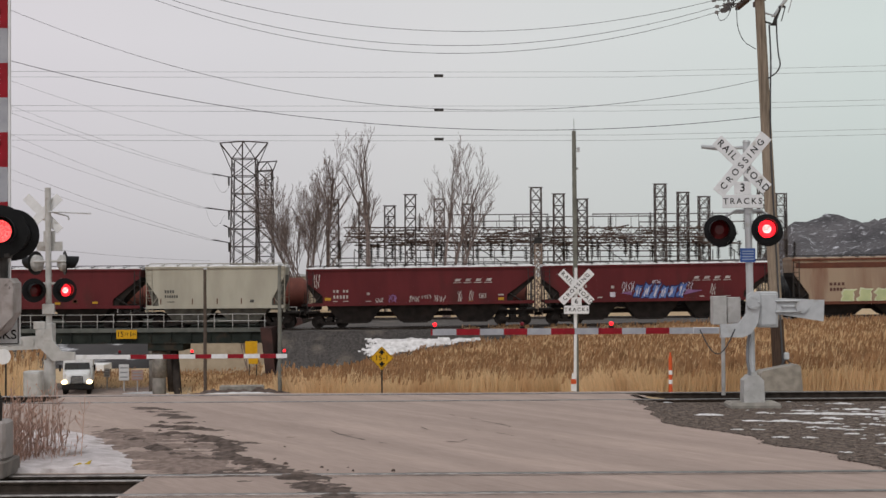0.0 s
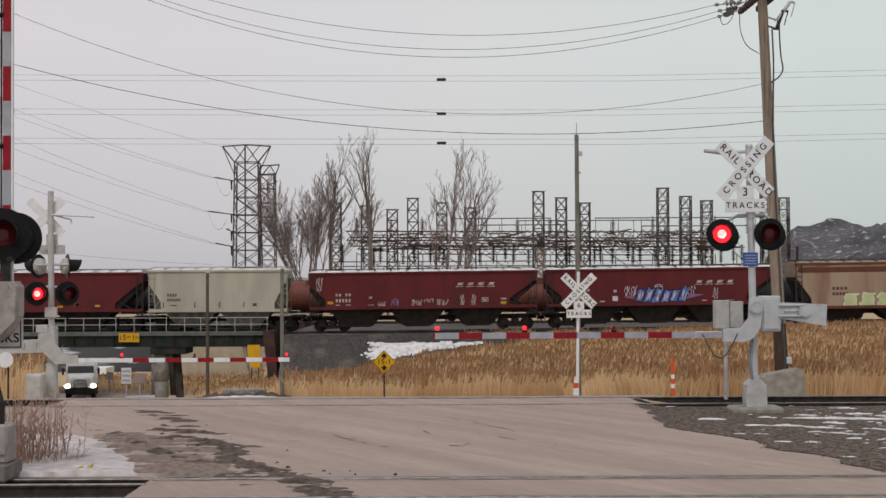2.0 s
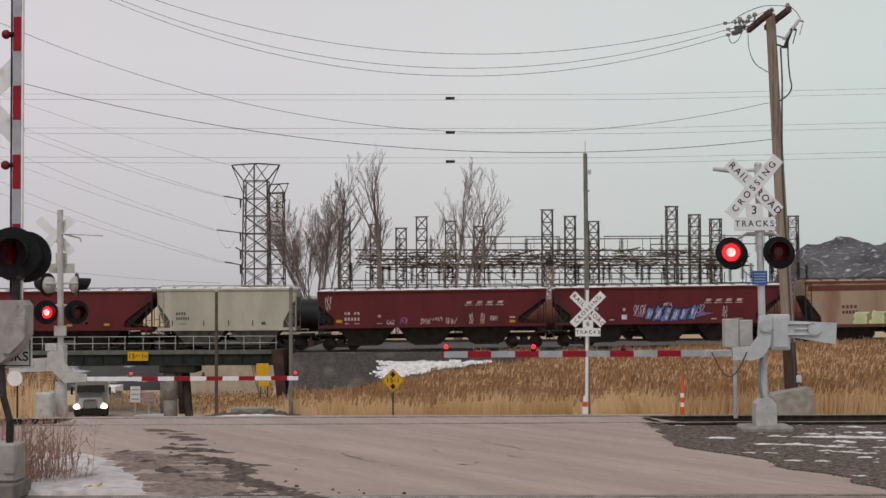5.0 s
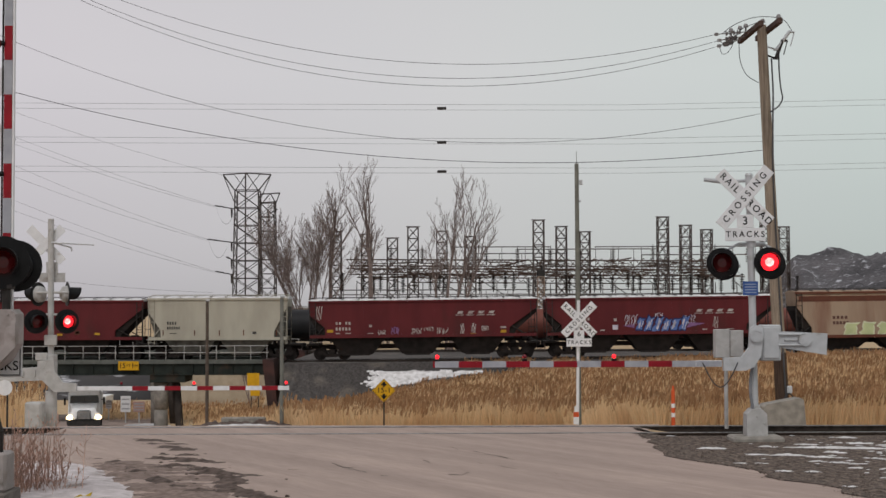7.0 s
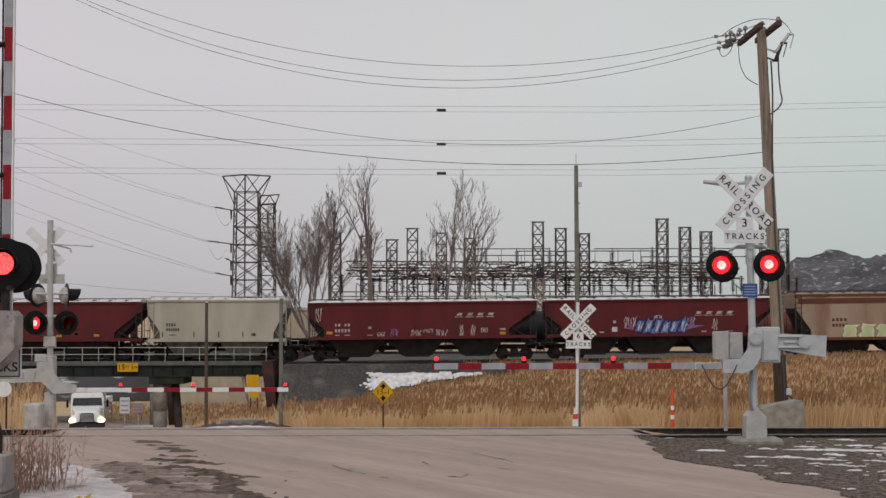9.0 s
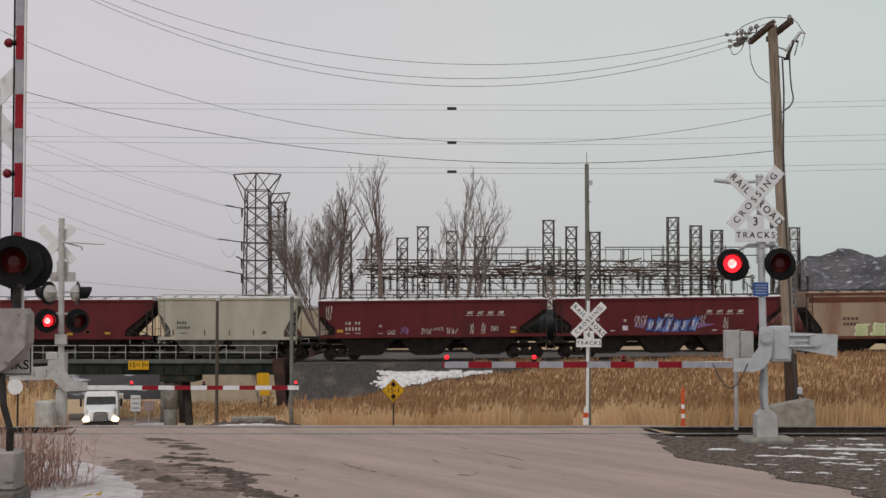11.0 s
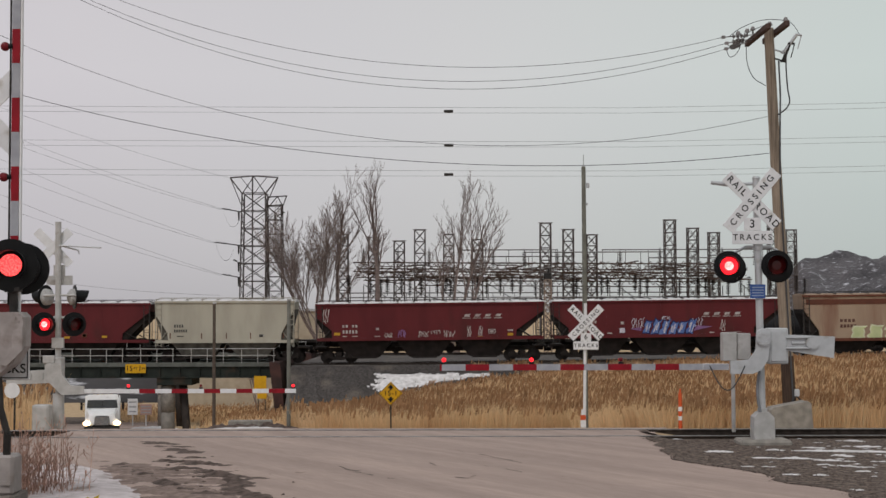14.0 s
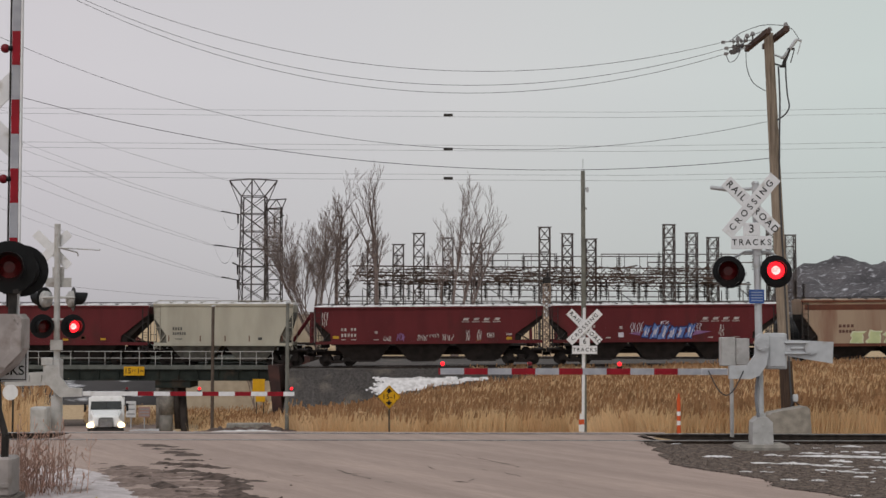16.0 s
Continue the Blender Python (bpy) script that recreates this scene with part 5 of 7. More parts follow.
    brown = mat("brown_stencil", (0.12, 0.06, 0.05), None, 4, 0.7)
    marks(e, [(-5.7 + i * 0.3, 2.72, 0.2, 0.22, brown) for i in range(4)] + [(-5.7 + i * 0.25, 2.32, 0.18, 0.22, brown) for i in range(5)])
    bm = bmesh.new()
    add_box(bm, (0, -1.523, 4.12), (16.6, 0.030, 0.40))
    part("rust_stripe", bm, RUST_BAND, e, "rust-red stripe along the top")
    block_tag(e, -1.9, 1.85, 6.4, 1.15, 5, GREEN_TAG, mat("pale_green_spray", (0.62, 0.64, 0.45), None, 2, 0.6), GREEN_TAG, 31, 0.15)
    hopper_car(52.5, 109.0, 17.5, CAR_RED, "oxide red covered hopper car at the tail", z=-1.0, pitch=0.55)
    hopper_car(-49.0, 109.0, 17.5, CAR_RED, "oxide red covered hopper car at the head")


def tank_car(x, y, length, label, z=-1.52, m=None):
    m = m or CAR_BLACK
    t = thing("tank_car", x, y, z, 0, label, "railway car", "passing freight cars")
    h = length / 2
    bm = bmesh.new()
    k = 28
    prof = [(-h + 0.5, 0.0), (-h + 0.58, 0.6), (-h + 0.8, 1.1), (-h + 1.15, 1.36), (h - 1.15, 1.36), (h - 0.8, 1.1), (h - 0.58, 0.6), (h - 0.5, 0.0)]
    rings = [[bm.verts.new((px, r * math.cos(2 * math.pi * i / k), 2.36 + r * math.sin(2 * math.pi * i / k))) for i in range(k)] for px, r in prof[1:-1]]
    for ra, rb in zip(rings, rings[1:]):
        for i in range(k):
            bm.faces.new((ra[i], ra[(i + 1) % k], rb[(i + 1) % k], rb[i]))
    bm.faces.new(rings[0])
    bm.faces.new(rings[-1])
    part("tank", bm, m, t, smooth=True)
    bm = bmesh.new()
    add_rod(bm, (0, 0, 3.6), (0, 0, 3.95), 0.6, n=20)
    add_box(bm, (0, -0.9, 3.55), (3.4, 0.05, 0.5))
    part("dome", bm, m, t, "valve dome with a platform")
    bm = bmesh.new()
    add_box(bm, (0, 0, 1.0), (length - 0.6, 0.6, 0.4))
    for s in (-1, 1):
        add_box(bm, (s * (h - 0.6), 0, 1.2), (1.0, 2.8, 0.14))
    part("underframe", bm, UNDER, t)
    for s in (-1, 1):
        ladder(t, s * (h - 0.6), -1.35, 1.2, 2.4, m=UNDER)
        bogie(t, s * (h - 1.9))
    return t


front_train()
REAR = []


def flat_car(x, y, length, label, z=-1.52):
    t = thing("flat_car", x, y, z, 0, label, "railway car", "passing freight cars")
    h = length / 2
    bm = bmesh.new()
    add_box(bm, (0, 0, 1.12), (length - 0.4, 2.8, 0.22))
    add_box(bm, (0, 0, 0.8), (length - 3, 0.6, 0.5))
    part("deck", bm, UNDER, t)
    for s in (-1, 1):
        bm = bmesh.new()
        for q in (-1.2, -0.4, 0.4, 1.2):
            add_box(bm, (s * (h - 0.6), q, 2.6), (0.14, 0.14, 2.9))
            add_rod(bm, (s * (h - 0.65), q, 3.8), (s * (h - 2.4), q, 1.25), 0.07, n=6)
        for zz in (1.8, 2.6, 3.4, 4.0):
            add_box(bm, (s * (h - 0.6), 0, zz), (0.1, 2.6, 0.08))
        part("bulkhead", bm, CAR_RED, t, "open rusty bulkhead frame")
        bogie(t, s * (h - 1.9))
    return t


def rear_train():
    """Cars that pass behind the standing train, from its head to its tail."""
    x = 68.8
    for k, L in (("B", 20.0), ("B", 20.0), ("B", 20.0), ("R", 20.0), ("R", 20.0), ("B", 22.0), ("F", 20.0), ("F", 20.0), ("F", 20.0), ("F", 20.0), ("F", 20.0)):
        if k == "F":
            c = flat_car(x - L / 2, 132.0, L - 1.1, "empty bulkhead flat car rolling behind the standing train")
        elif k == "R":
            c = tank_car(x - L / 2, 132.0, L - 1.1, "red-brown tank car rolling behind the standing train", m=CAR_BROWN)
        else:
            c = tank_car(x - L / 2, 132.0, L - 1.1, "black tank car rolling behind the standing train")
        REAR.append(c)
        x -= L


rear_train()

# ---- the distance: pylon, substation, heaps, trees, wires ----


def lattice(vs, fs, x, y, z0, z1, w0, w1, panels, r, d0=None, d1=None):
    """Four legs with cross bracing, from width w0 at the foot to w1 on top."""
    d0, d1 = d0 or w0, d1 or w1
    def corner(t, i):
        sx, sy = ((-1, -1), (1, -1), (1, 1), (-1, 1))[i]
        return (x + sx * mix(w0, w1, t) / 2, y + sy * mix(d0, d1, t) / 2, mix(z0, z1, t))
    for i in range(4):
        bars(vs, fs, corner(0, i), corner(1, i), r * 1.3)
    for k in range(panels):
        a, b = k / panels, (k + 1) / panels
        for i in range(4):
            j = (i + 1) % 4
            bars(vs, fs, corner(a, i), corner(b, j), r * 0.7)
            bars(vs, fs, corner(a, j), corner(b, i), r * 0.7)
            bars(vs, fs, corner(b, i), corner(b, j), r * 0.8)


def build_pylon():
    steel = mat("dark_tower_steel", (0.085, 0.072, 0.07), (0.055, 0.047, 0.046), 2, 0.7, 0.3)
    t = thing("transmission_tower", -34.6, 260, -1.8, 0, "dark steel lattice transmission tower with short arms", "transmission tower")
    vs, fs = [], []
    lattice(vs, fs, -1.1, 0, 0, 25.4, 4.9, 4.2, 8, 0.10, 4.9, 3.2)
    bars(vs, fs, (-1.3, -1.6, 0), (-1.3, -1.6, 28.4), 0.15)
    o = new("lattice_body", soup("lattice_body", vs, fs, steel))
    o.parent = t
    vs, fs = [], []
    lattice(vs, fs, 2.1, 3.0, 0, 23.4, 3.1, 2.7, 9, 0.085)
    o = new("lattice_body", soup("lattice_body", vs, fs, steel))
    o.parent = t
    vs, fs = [], []
    for s, x1 in ((-1, -5.6), (1, 3.1)):
        bars(vs, fs, (-1.3 + s * 2.1, 0, 25.4), (x1, 0, 28.3), 0.13)
        bars(vs, fs, (-1.3, 0, 28.6), (x1, 0, 28.3), 0.12)
        bars(vs, fs, (-1.3 + s * 2.1, 0, 25.4), (-1.3, 0, 28.5), 0.10)
        bars(vs, fs, (-1.3 + s * 2.1, 0, 23.0), (x1, 0, 28.3), 0.09)
        bars(vs, fs, (-1.3, 0, 25.4), (-1.3 + s * 2.4, 0, 28.4), 0.07)
    o = new("head_frame", soup("head_frame", vs, fs, steel))
    o.parent = t
    vs, fs = [], []
    for x0, x1, z in ((0.9, 4.4, 25.0), (0.9, 3.8, 23.4)):
        bars(vs, fs, (x0, 3, z), (x1, 3, z + 0.2), 0.11)
    for a, b in (((4.3, 25.2), (3.3, 22.4)), ((1.2, 23.4), (2.6, 25.1)), ((2.6, 25.1), (3.6, 23.4))):
        bars(vs, fs, (a[0], 3, a[1]), (b[0], 3, b[1]), 0.10)
    o = new("head_frame", soup("head_frame", vs, fs, steel))
    o.parent = t
    for x, z in ((-7.1, 22.7), (-8.4, 16.6), (-7.0, 10.8), (4.3, 22.0), (-5.0, 13.4)):
        bm = bmesh.new()
        xa = -3.6 if x < 0 else 3.0
        add_rod(bm, (xa, 0, z - 0.6), (x, 0, z), 0.10, 0.08, n=6)
        for i in range(7):
            add_rod(bm, (mix(x, xa, 0.08 + i * 0.06), 0, mix(z, z - 0.6, i * 0.06)), (mix(x, xa, 0.10 + i * 0.06), 0, mix(z, z - 0.6, 0.02 + i * 0.06)), 0.17, n=8)
        add_rod(bm, (xa - 0.4, 0, z - 0.5), (xa - 0.4, 0, z - 2.2), 0.2, 0.12, n=8)
        part("insulator_arm", bm, DARK_STEEL, t, "arm with an insulator string")


def build_substation():
    g = thing("substation_gantry", 0, 160, -1.7, 0, "rusty grey lattice gantries of an electrical substation", "substation")
    RUSTY = mat("rusty_gantry_steel", (0.11, 0.075, 0.062), (0.07, 0.05, 0.043), 2, 0.8, 0.2)
    cols = ((-6.0, 10.2, 1.5), (-12.6, 11.1, 3), (-3.6, 11.3, 0), (-0.4, 11.0, 2), (2.9, 10.5, 3), (10.35, 12.0, 0), (13.2, 11.5, 2), (16.05, 11.0, 3), (24.15, 12.3, 0), (27.35, 11.6, 2), (30.1, 11.2, 3), (36.1, 11.9, 1), (39.4, 11.6, 4), (-9.2, 10.9, 4))
    for x, top, dy in cols:
        vs, fs = [], []
        lattice(vs, fs, x, dy * 2.0, 0, top + 1.7, 1.22, 1.15, 10, 0.052)
        bars(vs, fs, (x - 0.8, dy * 2.0, top + 1.75), (x + 0.8, dy * 2.0, top + 1.75), 0.04)
        o = new("column", soup("column", vs, fs, LATTICE))
        o.parent = g
    rnd = random.Random(3)
    for x0, x1, z, dy, m in ((-11, 32, 8.9, 0, RUSTY), (-10.0, 31, 8.0, 4, RUSTY), (-11, 34, 8.4, 6.5, RUSTY), (-4, 30, 7.5, 9, RUSTY)):
        vs, fs = [], []
        hh = 0.5
        for yy in (-0.4, 0.4):
            for zz in (-hh, hh):
                bars(vs, fs, (x0, dy + yy, z + zz), (x1, dy + yy, z + zz - 0.3), 0.055)
        n = int((x1 - x0) / 0.9)
        for i in range(n):
            a, b = mix(x0, x1, i / n), mix(x0, x1, (i + 1) / n)
            s = 1 if i % 2 else -1
            bars(vs, fs, (a, dy - 0.4, z - s * hh), (b, dy - 0.4, z + s * hh), 0.036)
            bars(vs, fs, (a, dy + 0.4, z + s * hh), (b, dy + 0.4, z - s * hh), 0.036)
        o = new("beam", soup("beam", vs, fs, m))
        o.parent = g
    bm = bmesh.new()
    for i in range(9):
        add_rod(bm, (0, 0, -0.19 * i), (0, 0, -0.19 * i - 0.11), 0.31, 0.10, n=8)
    add_rod(bm, (0, 0, 0.1), (0, 0, -2.0), 0.05, n=6)
    ins = mesh_from("insulator", bm, mat("dark_porcelain", (0.05, 0.04, 0.042), (0.035, 0.03, 0.03), 3, 0.35))
    for i in range(58):
        up = i % 4 == 3
        o = new("insulator", ins)
        o.parent = g
        x = -13 + i * 0.93 + rnd.uniform(-0.3, 0.3)
        o.matrix_basis = pose(x, rnd.choice((-0.5, 3.5, 6)), 9.1 if up else 7.7 + rnd.uniform(-0.3, 0.2), 180 if up else 0, 0, 0)
    for x0, x1, z, dy in ((8.2, 24, 10.6, 3), (3.5, 14, 10.2, 5), (17, 38, 10.9, 4), (1, 12, 11.0, 6), (22, 38, 9.9, 2), (-12, 38, 5.5, 1), (-10, 38, 4.7, 5), (-13, 30, 6.1, 8)):
        bm = bmesh.new()
        add_rod(bm, (x0, dy, z), (x1, dy, z), 0.065, n=8)
        n = int((x1 - x0) / 2.4)
        for i in range(n + 1):
            xx = mix(x0 + 0.1, x1 - 0.1, i / n)
            add_rod(bm, (xx, dy, z), (xx, dy, 0 if z < 7 else 8.0), 0.04, n=6)
        part("busbar", bm, LATTICE_LIGHT, g, "pale grey tubular busbar")
    for i in range(26):
        bm = bmesh.new()
        x = -12 + i * 1.95 + rnd.uniform(-0.4, 0.4)
        add_box(bm, (x, rnd.uniform(0, 6), 3.4), (0.10, 0.10, 6.8))
        part("stand", bm, LATTICE_LIGHT, g)
    vs, fs = [], []
    for i in range(240):
        x, y, z = rnd.uniform(-11, 31), rnd.uniform(0, 9), rnd.uniform(7.4, 9.3)
        bars(vs, fs, (x, y, z), (x + rnd.uniform(0.4, 3.2), y + rnd.uniform(-0.5, 0.5), z + rnd.gauss(0, 0.18)), rnd.uniform(0.03, 0.07))
    o = tagged(new("bus_tangle", soup("bus_tangle", vs, fs, RUSTY)), "tangle of rusty bus bars and links", kind="stuff")
    o.parent = g
    for i in range(10):
        bm = bmesh.new()
        x = -10 + i * 4.7
        add_rod(bm, (x, 2, 7.0), (x + 2.4, 5, 5.6), 0.05, n=5)
        add_rod(bm, (x + 2.4, 5, 5.6), (x + 4.2, 3, 5.2), 0.05, n=5)
        part("jumper_cable", bm, WIRE, g)


def build_lattice_post():
    tan_steel = mat("tan_lattice_steel", (0.33, 0.25, 0.20), (0.24, 0.17, 0.135), 2, 0.8, 0.1)
    t = thing("signal_mast", 9.25, 140, -1.9, 0, "rusty tan lattice mast with a dark box on top", "signal mast")
    vs, fs = [], []
    lattice(vs, fs, 0, 0, 0, 7.2, 0.72, 0.62, 12, 0.045)
    o = new("lattice_body", soup("lattice_body", vs, fs, tan_steel))
    o.parent = t
    bm = bmesh.new()
    add_box(bm, (0, 0, 7.5), (0.75, 0.6, 0.7), bevel=0.05)
    add_rod(bm, (0.1, 0, 7.8), (0.1, 0, 8.3), 0.12, n=10)
    part("head_box", bm, DARK_STEEL, t, "dark box on the mast's top")


def heap(name, x0, x1, y, z0, prof, depth, m, label, seed):
    """A long heap with an uneven ridge; prof gives the ridge height between 0 and 1 along it."""
    vs, fs = [], []
    n, k = 110, 26
    for i in range(n + 1):
        t = i / n
        x = mix(x0, x1, t)
        for a, b in zip(prof, prof[1:]):
            if a[0] <= t <= b[0]:
                r = mix(a[1], b[1], (t - a[0]) / (b[0] - a[0] + 1e-9))
                break
        for j in range(k + 1):
            u = j / k
            c = 1 - abs(2 * u - 1)
            q = noise.fractal((x * 0.07 + seed, u * 5, seed), 0.8, 2.0, 8) * r * 0.16
            vs.append((x, y + (u - 0.5) * depth, z0 + r * c ** 0.75 + q * min(1, c * 3)))
    for i in range(n):
        for j in range(k):
            a = i * (k + 1) + j
            fs.append((a, a + k + 1, a + k + 2, a + 1))
    return tagged(new(name, soup(name, vs, fs, m, True)), label, "heap", kind="structure")


def build_heaps():
    heap("slag_heap", 140, 440, 640, -3, ((0, 8), (0.05, 26), (0.10, 29.5), (0.165, 30.5), (0.188, 32.5), (0.2, 34.8), (0.215, 32.5), (0.3, 32.5), (0.5, 34), (0.8, 25), (1, 0)), 160, SLAG, "dark slag heap streaked with thin snow", 3.1)
    heap("coal_heap", -75, -18, 196, -9.6, ((0, 2), (0.3, 6.5), (0.6, 7.5), (0.9, 6.0), (1, 0)), 26, mat("coal_heap", (0.07, 0.066, 0.068), (0.04, 0.038, 0.04), 0.2, 1, 0, 0.6, 1.0, dirt=(0.55, 0.55, 0.58), dirt_scale=0.55, dirt_at=0.585, stretch=(0.5, 1, 1.4)), "dark heap with snow streaks beyond the bridge", 7.7)


def limb(vs, fs, pts, rs):
    """A bent tapering limb as one five-sided tube."""
    k0 = len(vs)
    m = 5
    for i, (p, r) in enumerate(zip(pts, rs)):
        d = (pts[min(i + 1, len(pts) - 1)] - pts[max(i - 1, 0)]).normalized()
        u = d.cross(Vector((0.31, 0.9, 0.17))).normalized()
        w = d.cross(u)
        for j in range(m):
            a = 2 * math.pi * j / m
            vs.append(tuple(p + u * (r * math.cos(a)) + w * (r * math.sin(a))))
    for i in range(len(pts) - 1):
        for j in range(m):
            j2 = (j + 1) % m
            a = k0 + i * m
            fs.append((a + j, a + j2, a + m + j2, a + m + j))


def grow(vs, fs, p, d, length, r, level, rnd, up, spread, deep=4):
    """One limb and the limbs and twigs that leave it."""
    n = 5 if level < 2 else 3
    pts, rs = [p.copy()], [r]
    for i in range(n):
        d = (d + Vector((rnd.uniform(-1, 1), rnd.uniform(-1, 1), rnd.uniform(-0.3, 1) * up)) * 0.16).normalized()
        pts.append(pts[-1] + d * length / n)
        rs.append(r * mix(1, 0.35, (i + 1) / n))
    limb(vs, fs, pts, rs)
    if level >= deep or length < 0.35:
        return
    kids = (8, 6, 4, 3)[level]
    for i in range(kids):
        q = mix(0.25 if level else 0.35, 1.0, (i + rnd.random() * 0.8) / kids)
        f = min(n - 1, int(q * n))
        at = pts[f].lerp(pts[f + 1], q * n - f)
        side = Vector((rnd.uniform(-1, 1), rnd.uniform(-0.8, 0.8), rnd.uniform(-0.1, 0.4))).normalized()
        way = ((pts[f + 1] - pts[f]).normalized() + side * (spread if level == 0 else max(0.50, spread)) * rnd.uniform(0.7, 1.3) + Vector((0, 0, 0.12))).normalized()
        grow(vs, fs, at, way, length * rnd.uniform(0.38, 0.62) * mix(1.1, 0.68, q), max(0.013, mix(r, r * 0.35, q) * rnd.uniform(0.45, 0.65)), level + 1, rnd, up, spread, deep)


def bare_tree(x, y, height, r, seed, label, lean=(0, 0), stems=1, spread=0.62, fork=()):
    z = lie(x, y) - 0.2
    t = thing("bare_tree", x, y, z, 0, label, "tree", "leafless trees")
    rnd = random.Random(seed)
    vt, ft, vs, fs = [], [], [], []
    ways = fork or [(lean[0] + (rnd.uniform(-0.42, 0.42) if stems > 1 else 0), rnd.uniform(-0.2, 0.2) if stems > 1 else 0, 1, rnd.uniform(0.7, 1.0) if stems > 1 else 1) for _ in range(stems)]
    base = height * (0.16 if len(ways) > 1 else 0.3)
    d0 = Vector((lean[0], lean[1], 1)).normalized()
    limb(vt, ft, [Vector((0, 0, 0)), d0 * base * 0.5, d0 * base], [r * 1.15, r, r * 0.92])
    for wx, wy, wz, k in ways:
        d = Vector((wx, wy, wz)).normalized()
        grow(vs, fs, d0 * base * 0.98, d, (height - base) * k, r * (0.9 if len(ways) == 1 else 0.6), 0, rnd, 0.55, spread)
    o = new("trunk", soup("trunk", vt, ft, BARK))
    o.parent = t
    o = new("crown", soup("crown", vs, fs, BARK))
    o.parent = t
    o["label"] = "crown of bare grey-brown twigs"


def build_trees():
    tall, bush = "tall leafless tree with upright grey limbs", "spreading leafless thicket of thin stems"
    bare_tree(-7.5, 145, 15.2, 0.32, 11, tall, (0.0, 0), 1, 0.36)
    bare_tree(-11.0, 146, 14.6, 0.25, 52, tall, (-0.15, 0), 1, 0.40)
    bare_tree(0.05, 146, 14.8, 0.17, 53, tall, (0.02, 0), 1, 0.36)
    bare_tree(0.35, 145, 13.6, 0.30, 14, tall, (0.22, 0), 2, 0.42, ((0.20, 0, 1, 1.0), (0.46, 0, 1, 0.78)))
    for x, y, h, r, sd, ln, st in ((-13.0, 143, 12.6, 0.17, 15, (-0.22, 0), 5), (-13.3, 148, 12.6, 0.15, 17, (-0.5, 0), 5), (-12.5, 146, 11.8, 0.14, 36, (-0.1, 0), 4)):
        bare_tree(x, y, h, r, sd, bush, ln, st, 0.42)
    bare_tree(-20.9, 154, 7.4, 0.10, 18, bush, (0.0, 0), 4, 0.7)
    bare_tree(-1.0, 156, 10.4, 0.14, 19, "small leafless tree before the substation", (-0.04, 0), 1, 0.65)


def cable(name, pts, r, m, label, sag=0.0, group="overhead wires"):
    """A wire hung between points with a sag at mid-span, as one thin tube."""
    row = []
    n = 36
    for a, b in zip(pts, pts[1:]):
        a, b = Vector(a), Vector(b)
        row += [a.lerp(b, i / n) - Vector((0, 0, sag * 4 * (i / n) * (1 - i / n))) for i in range(n + 1)]
    vs, fs = [], []
    for i, p in enumerate(row):
        vs += [(p.x, p.y + r, p.z), (p.x, p.y - r * 0.6, p.z + r * 0.9), (p.x, p.y - r * 0.6, p.z - r * 0.9)]
        if i:
            k = 3 * i
            fs += [(k - 3, k - 2, k + 1, k), (k - 2, k - 1, k + 2, k + 1), (k - 1, k - 3, k, k + 2)]
    return tagged(new(name, soup(name, vs, fs, m)), label, "wire", group)


def slung(name, a, b, c, x0, x1, y, r, label):
    """A pole wire in the plane y, along z = a x^2 + b x + c."""
    pts = [(mix(x0, x1, i / 40), y, 0) for i in range(41)]
    return cable(name, [(x, yy, a * x * x + b * x + c) for x, yy, _ in pts], r, WIRE, label, 0.0, "pole wires")


def build_wires():
    # three pairs of conductors that cross far behind, each with its spacer
    for k, (za, zb, yy) in enumerate(((35.9, 36.9, 240), (30.2, 31.2, 240), (25.3, 26.4, 240))):
        for z in (za - 0.35, za + 0.55):
            cable("conductor", [(-230, yy, z + 2.6), (30, yy, z - 0.3), (230, yy, z + 4.6)], 0.03, WIRE_THIN, "thin grey high-voltage conductor", 0.5, "high-voltage conductors")
        s = thing("line_marker", -0.55, 239.8, za - 0.25, 0, "dark flat marker clamped on the conductor", "line marker", "line markers")
        bm = bmesh.new()
        add_box(bm, (0, 0.1, 0), (1.55, 0.5, 0.42), bevel=0.06)
        part("clamp", bm, DARK_STEEL, s)
    # wires of the wooden pole
    dark = "thin dark power wire strung from the pole"
    slung("power_wire", 0.02246, -0.03401, 7.913, 6.26, -15.0, 33.0, 0.0065, dark)
    slung("power_wire", 0.0249, -0.02179, 7.580, 6.33, -15.0, 33.0, 0.0065, dark)
    slung("power_wire", 0.02615, -0.02131, 7.400, 6.32, -15.0, 33.0, 0.0065, dark)
    slung("service_wire", 0.01877, -0.0505, 6.1195, 7.25, -15.0, 33.0, 0.006, "thin dark service wire strung from the pole")
    slung("telephone_cable", 0.01116, -0.0521, 5.681, 7.40, -15.0, 33.0, 0.0080, "heavier black telephone cable strung from the pole")
    # conductors from the lattice tower
    for xa, za, zb in ((-41.7, 20.9, 33.5), (-41.7, 20.7, 32.2), (-43.0, 14.8, 28.3), (-43.0, 14.6, 26.3), (-41.6, 9.0, 22.0), (-41.6, 8.8, 20.1), (-40.1, 26.4, 38.0), (-42, 5.2, 8.5)):
        cable("tower_conductor", [(xa, 260, za), (-78, 260, zb), (-120, 260, zb + (zb - za) * 1.5)], 0.03, WIRE_THIN, "thin conductor running off from the lattice tower", 0.5, "tower conductors")
    for x, z in ((-41.5, 20.8), (-42.8, 14.7)):
        cable("jumper_loop", [(x, 259.8, z), (x + 3.4, 259.8, z - 1.2)], 0.035, WIRE, "slack jumper loop below the tower arm", 2.6, "tower conductors")


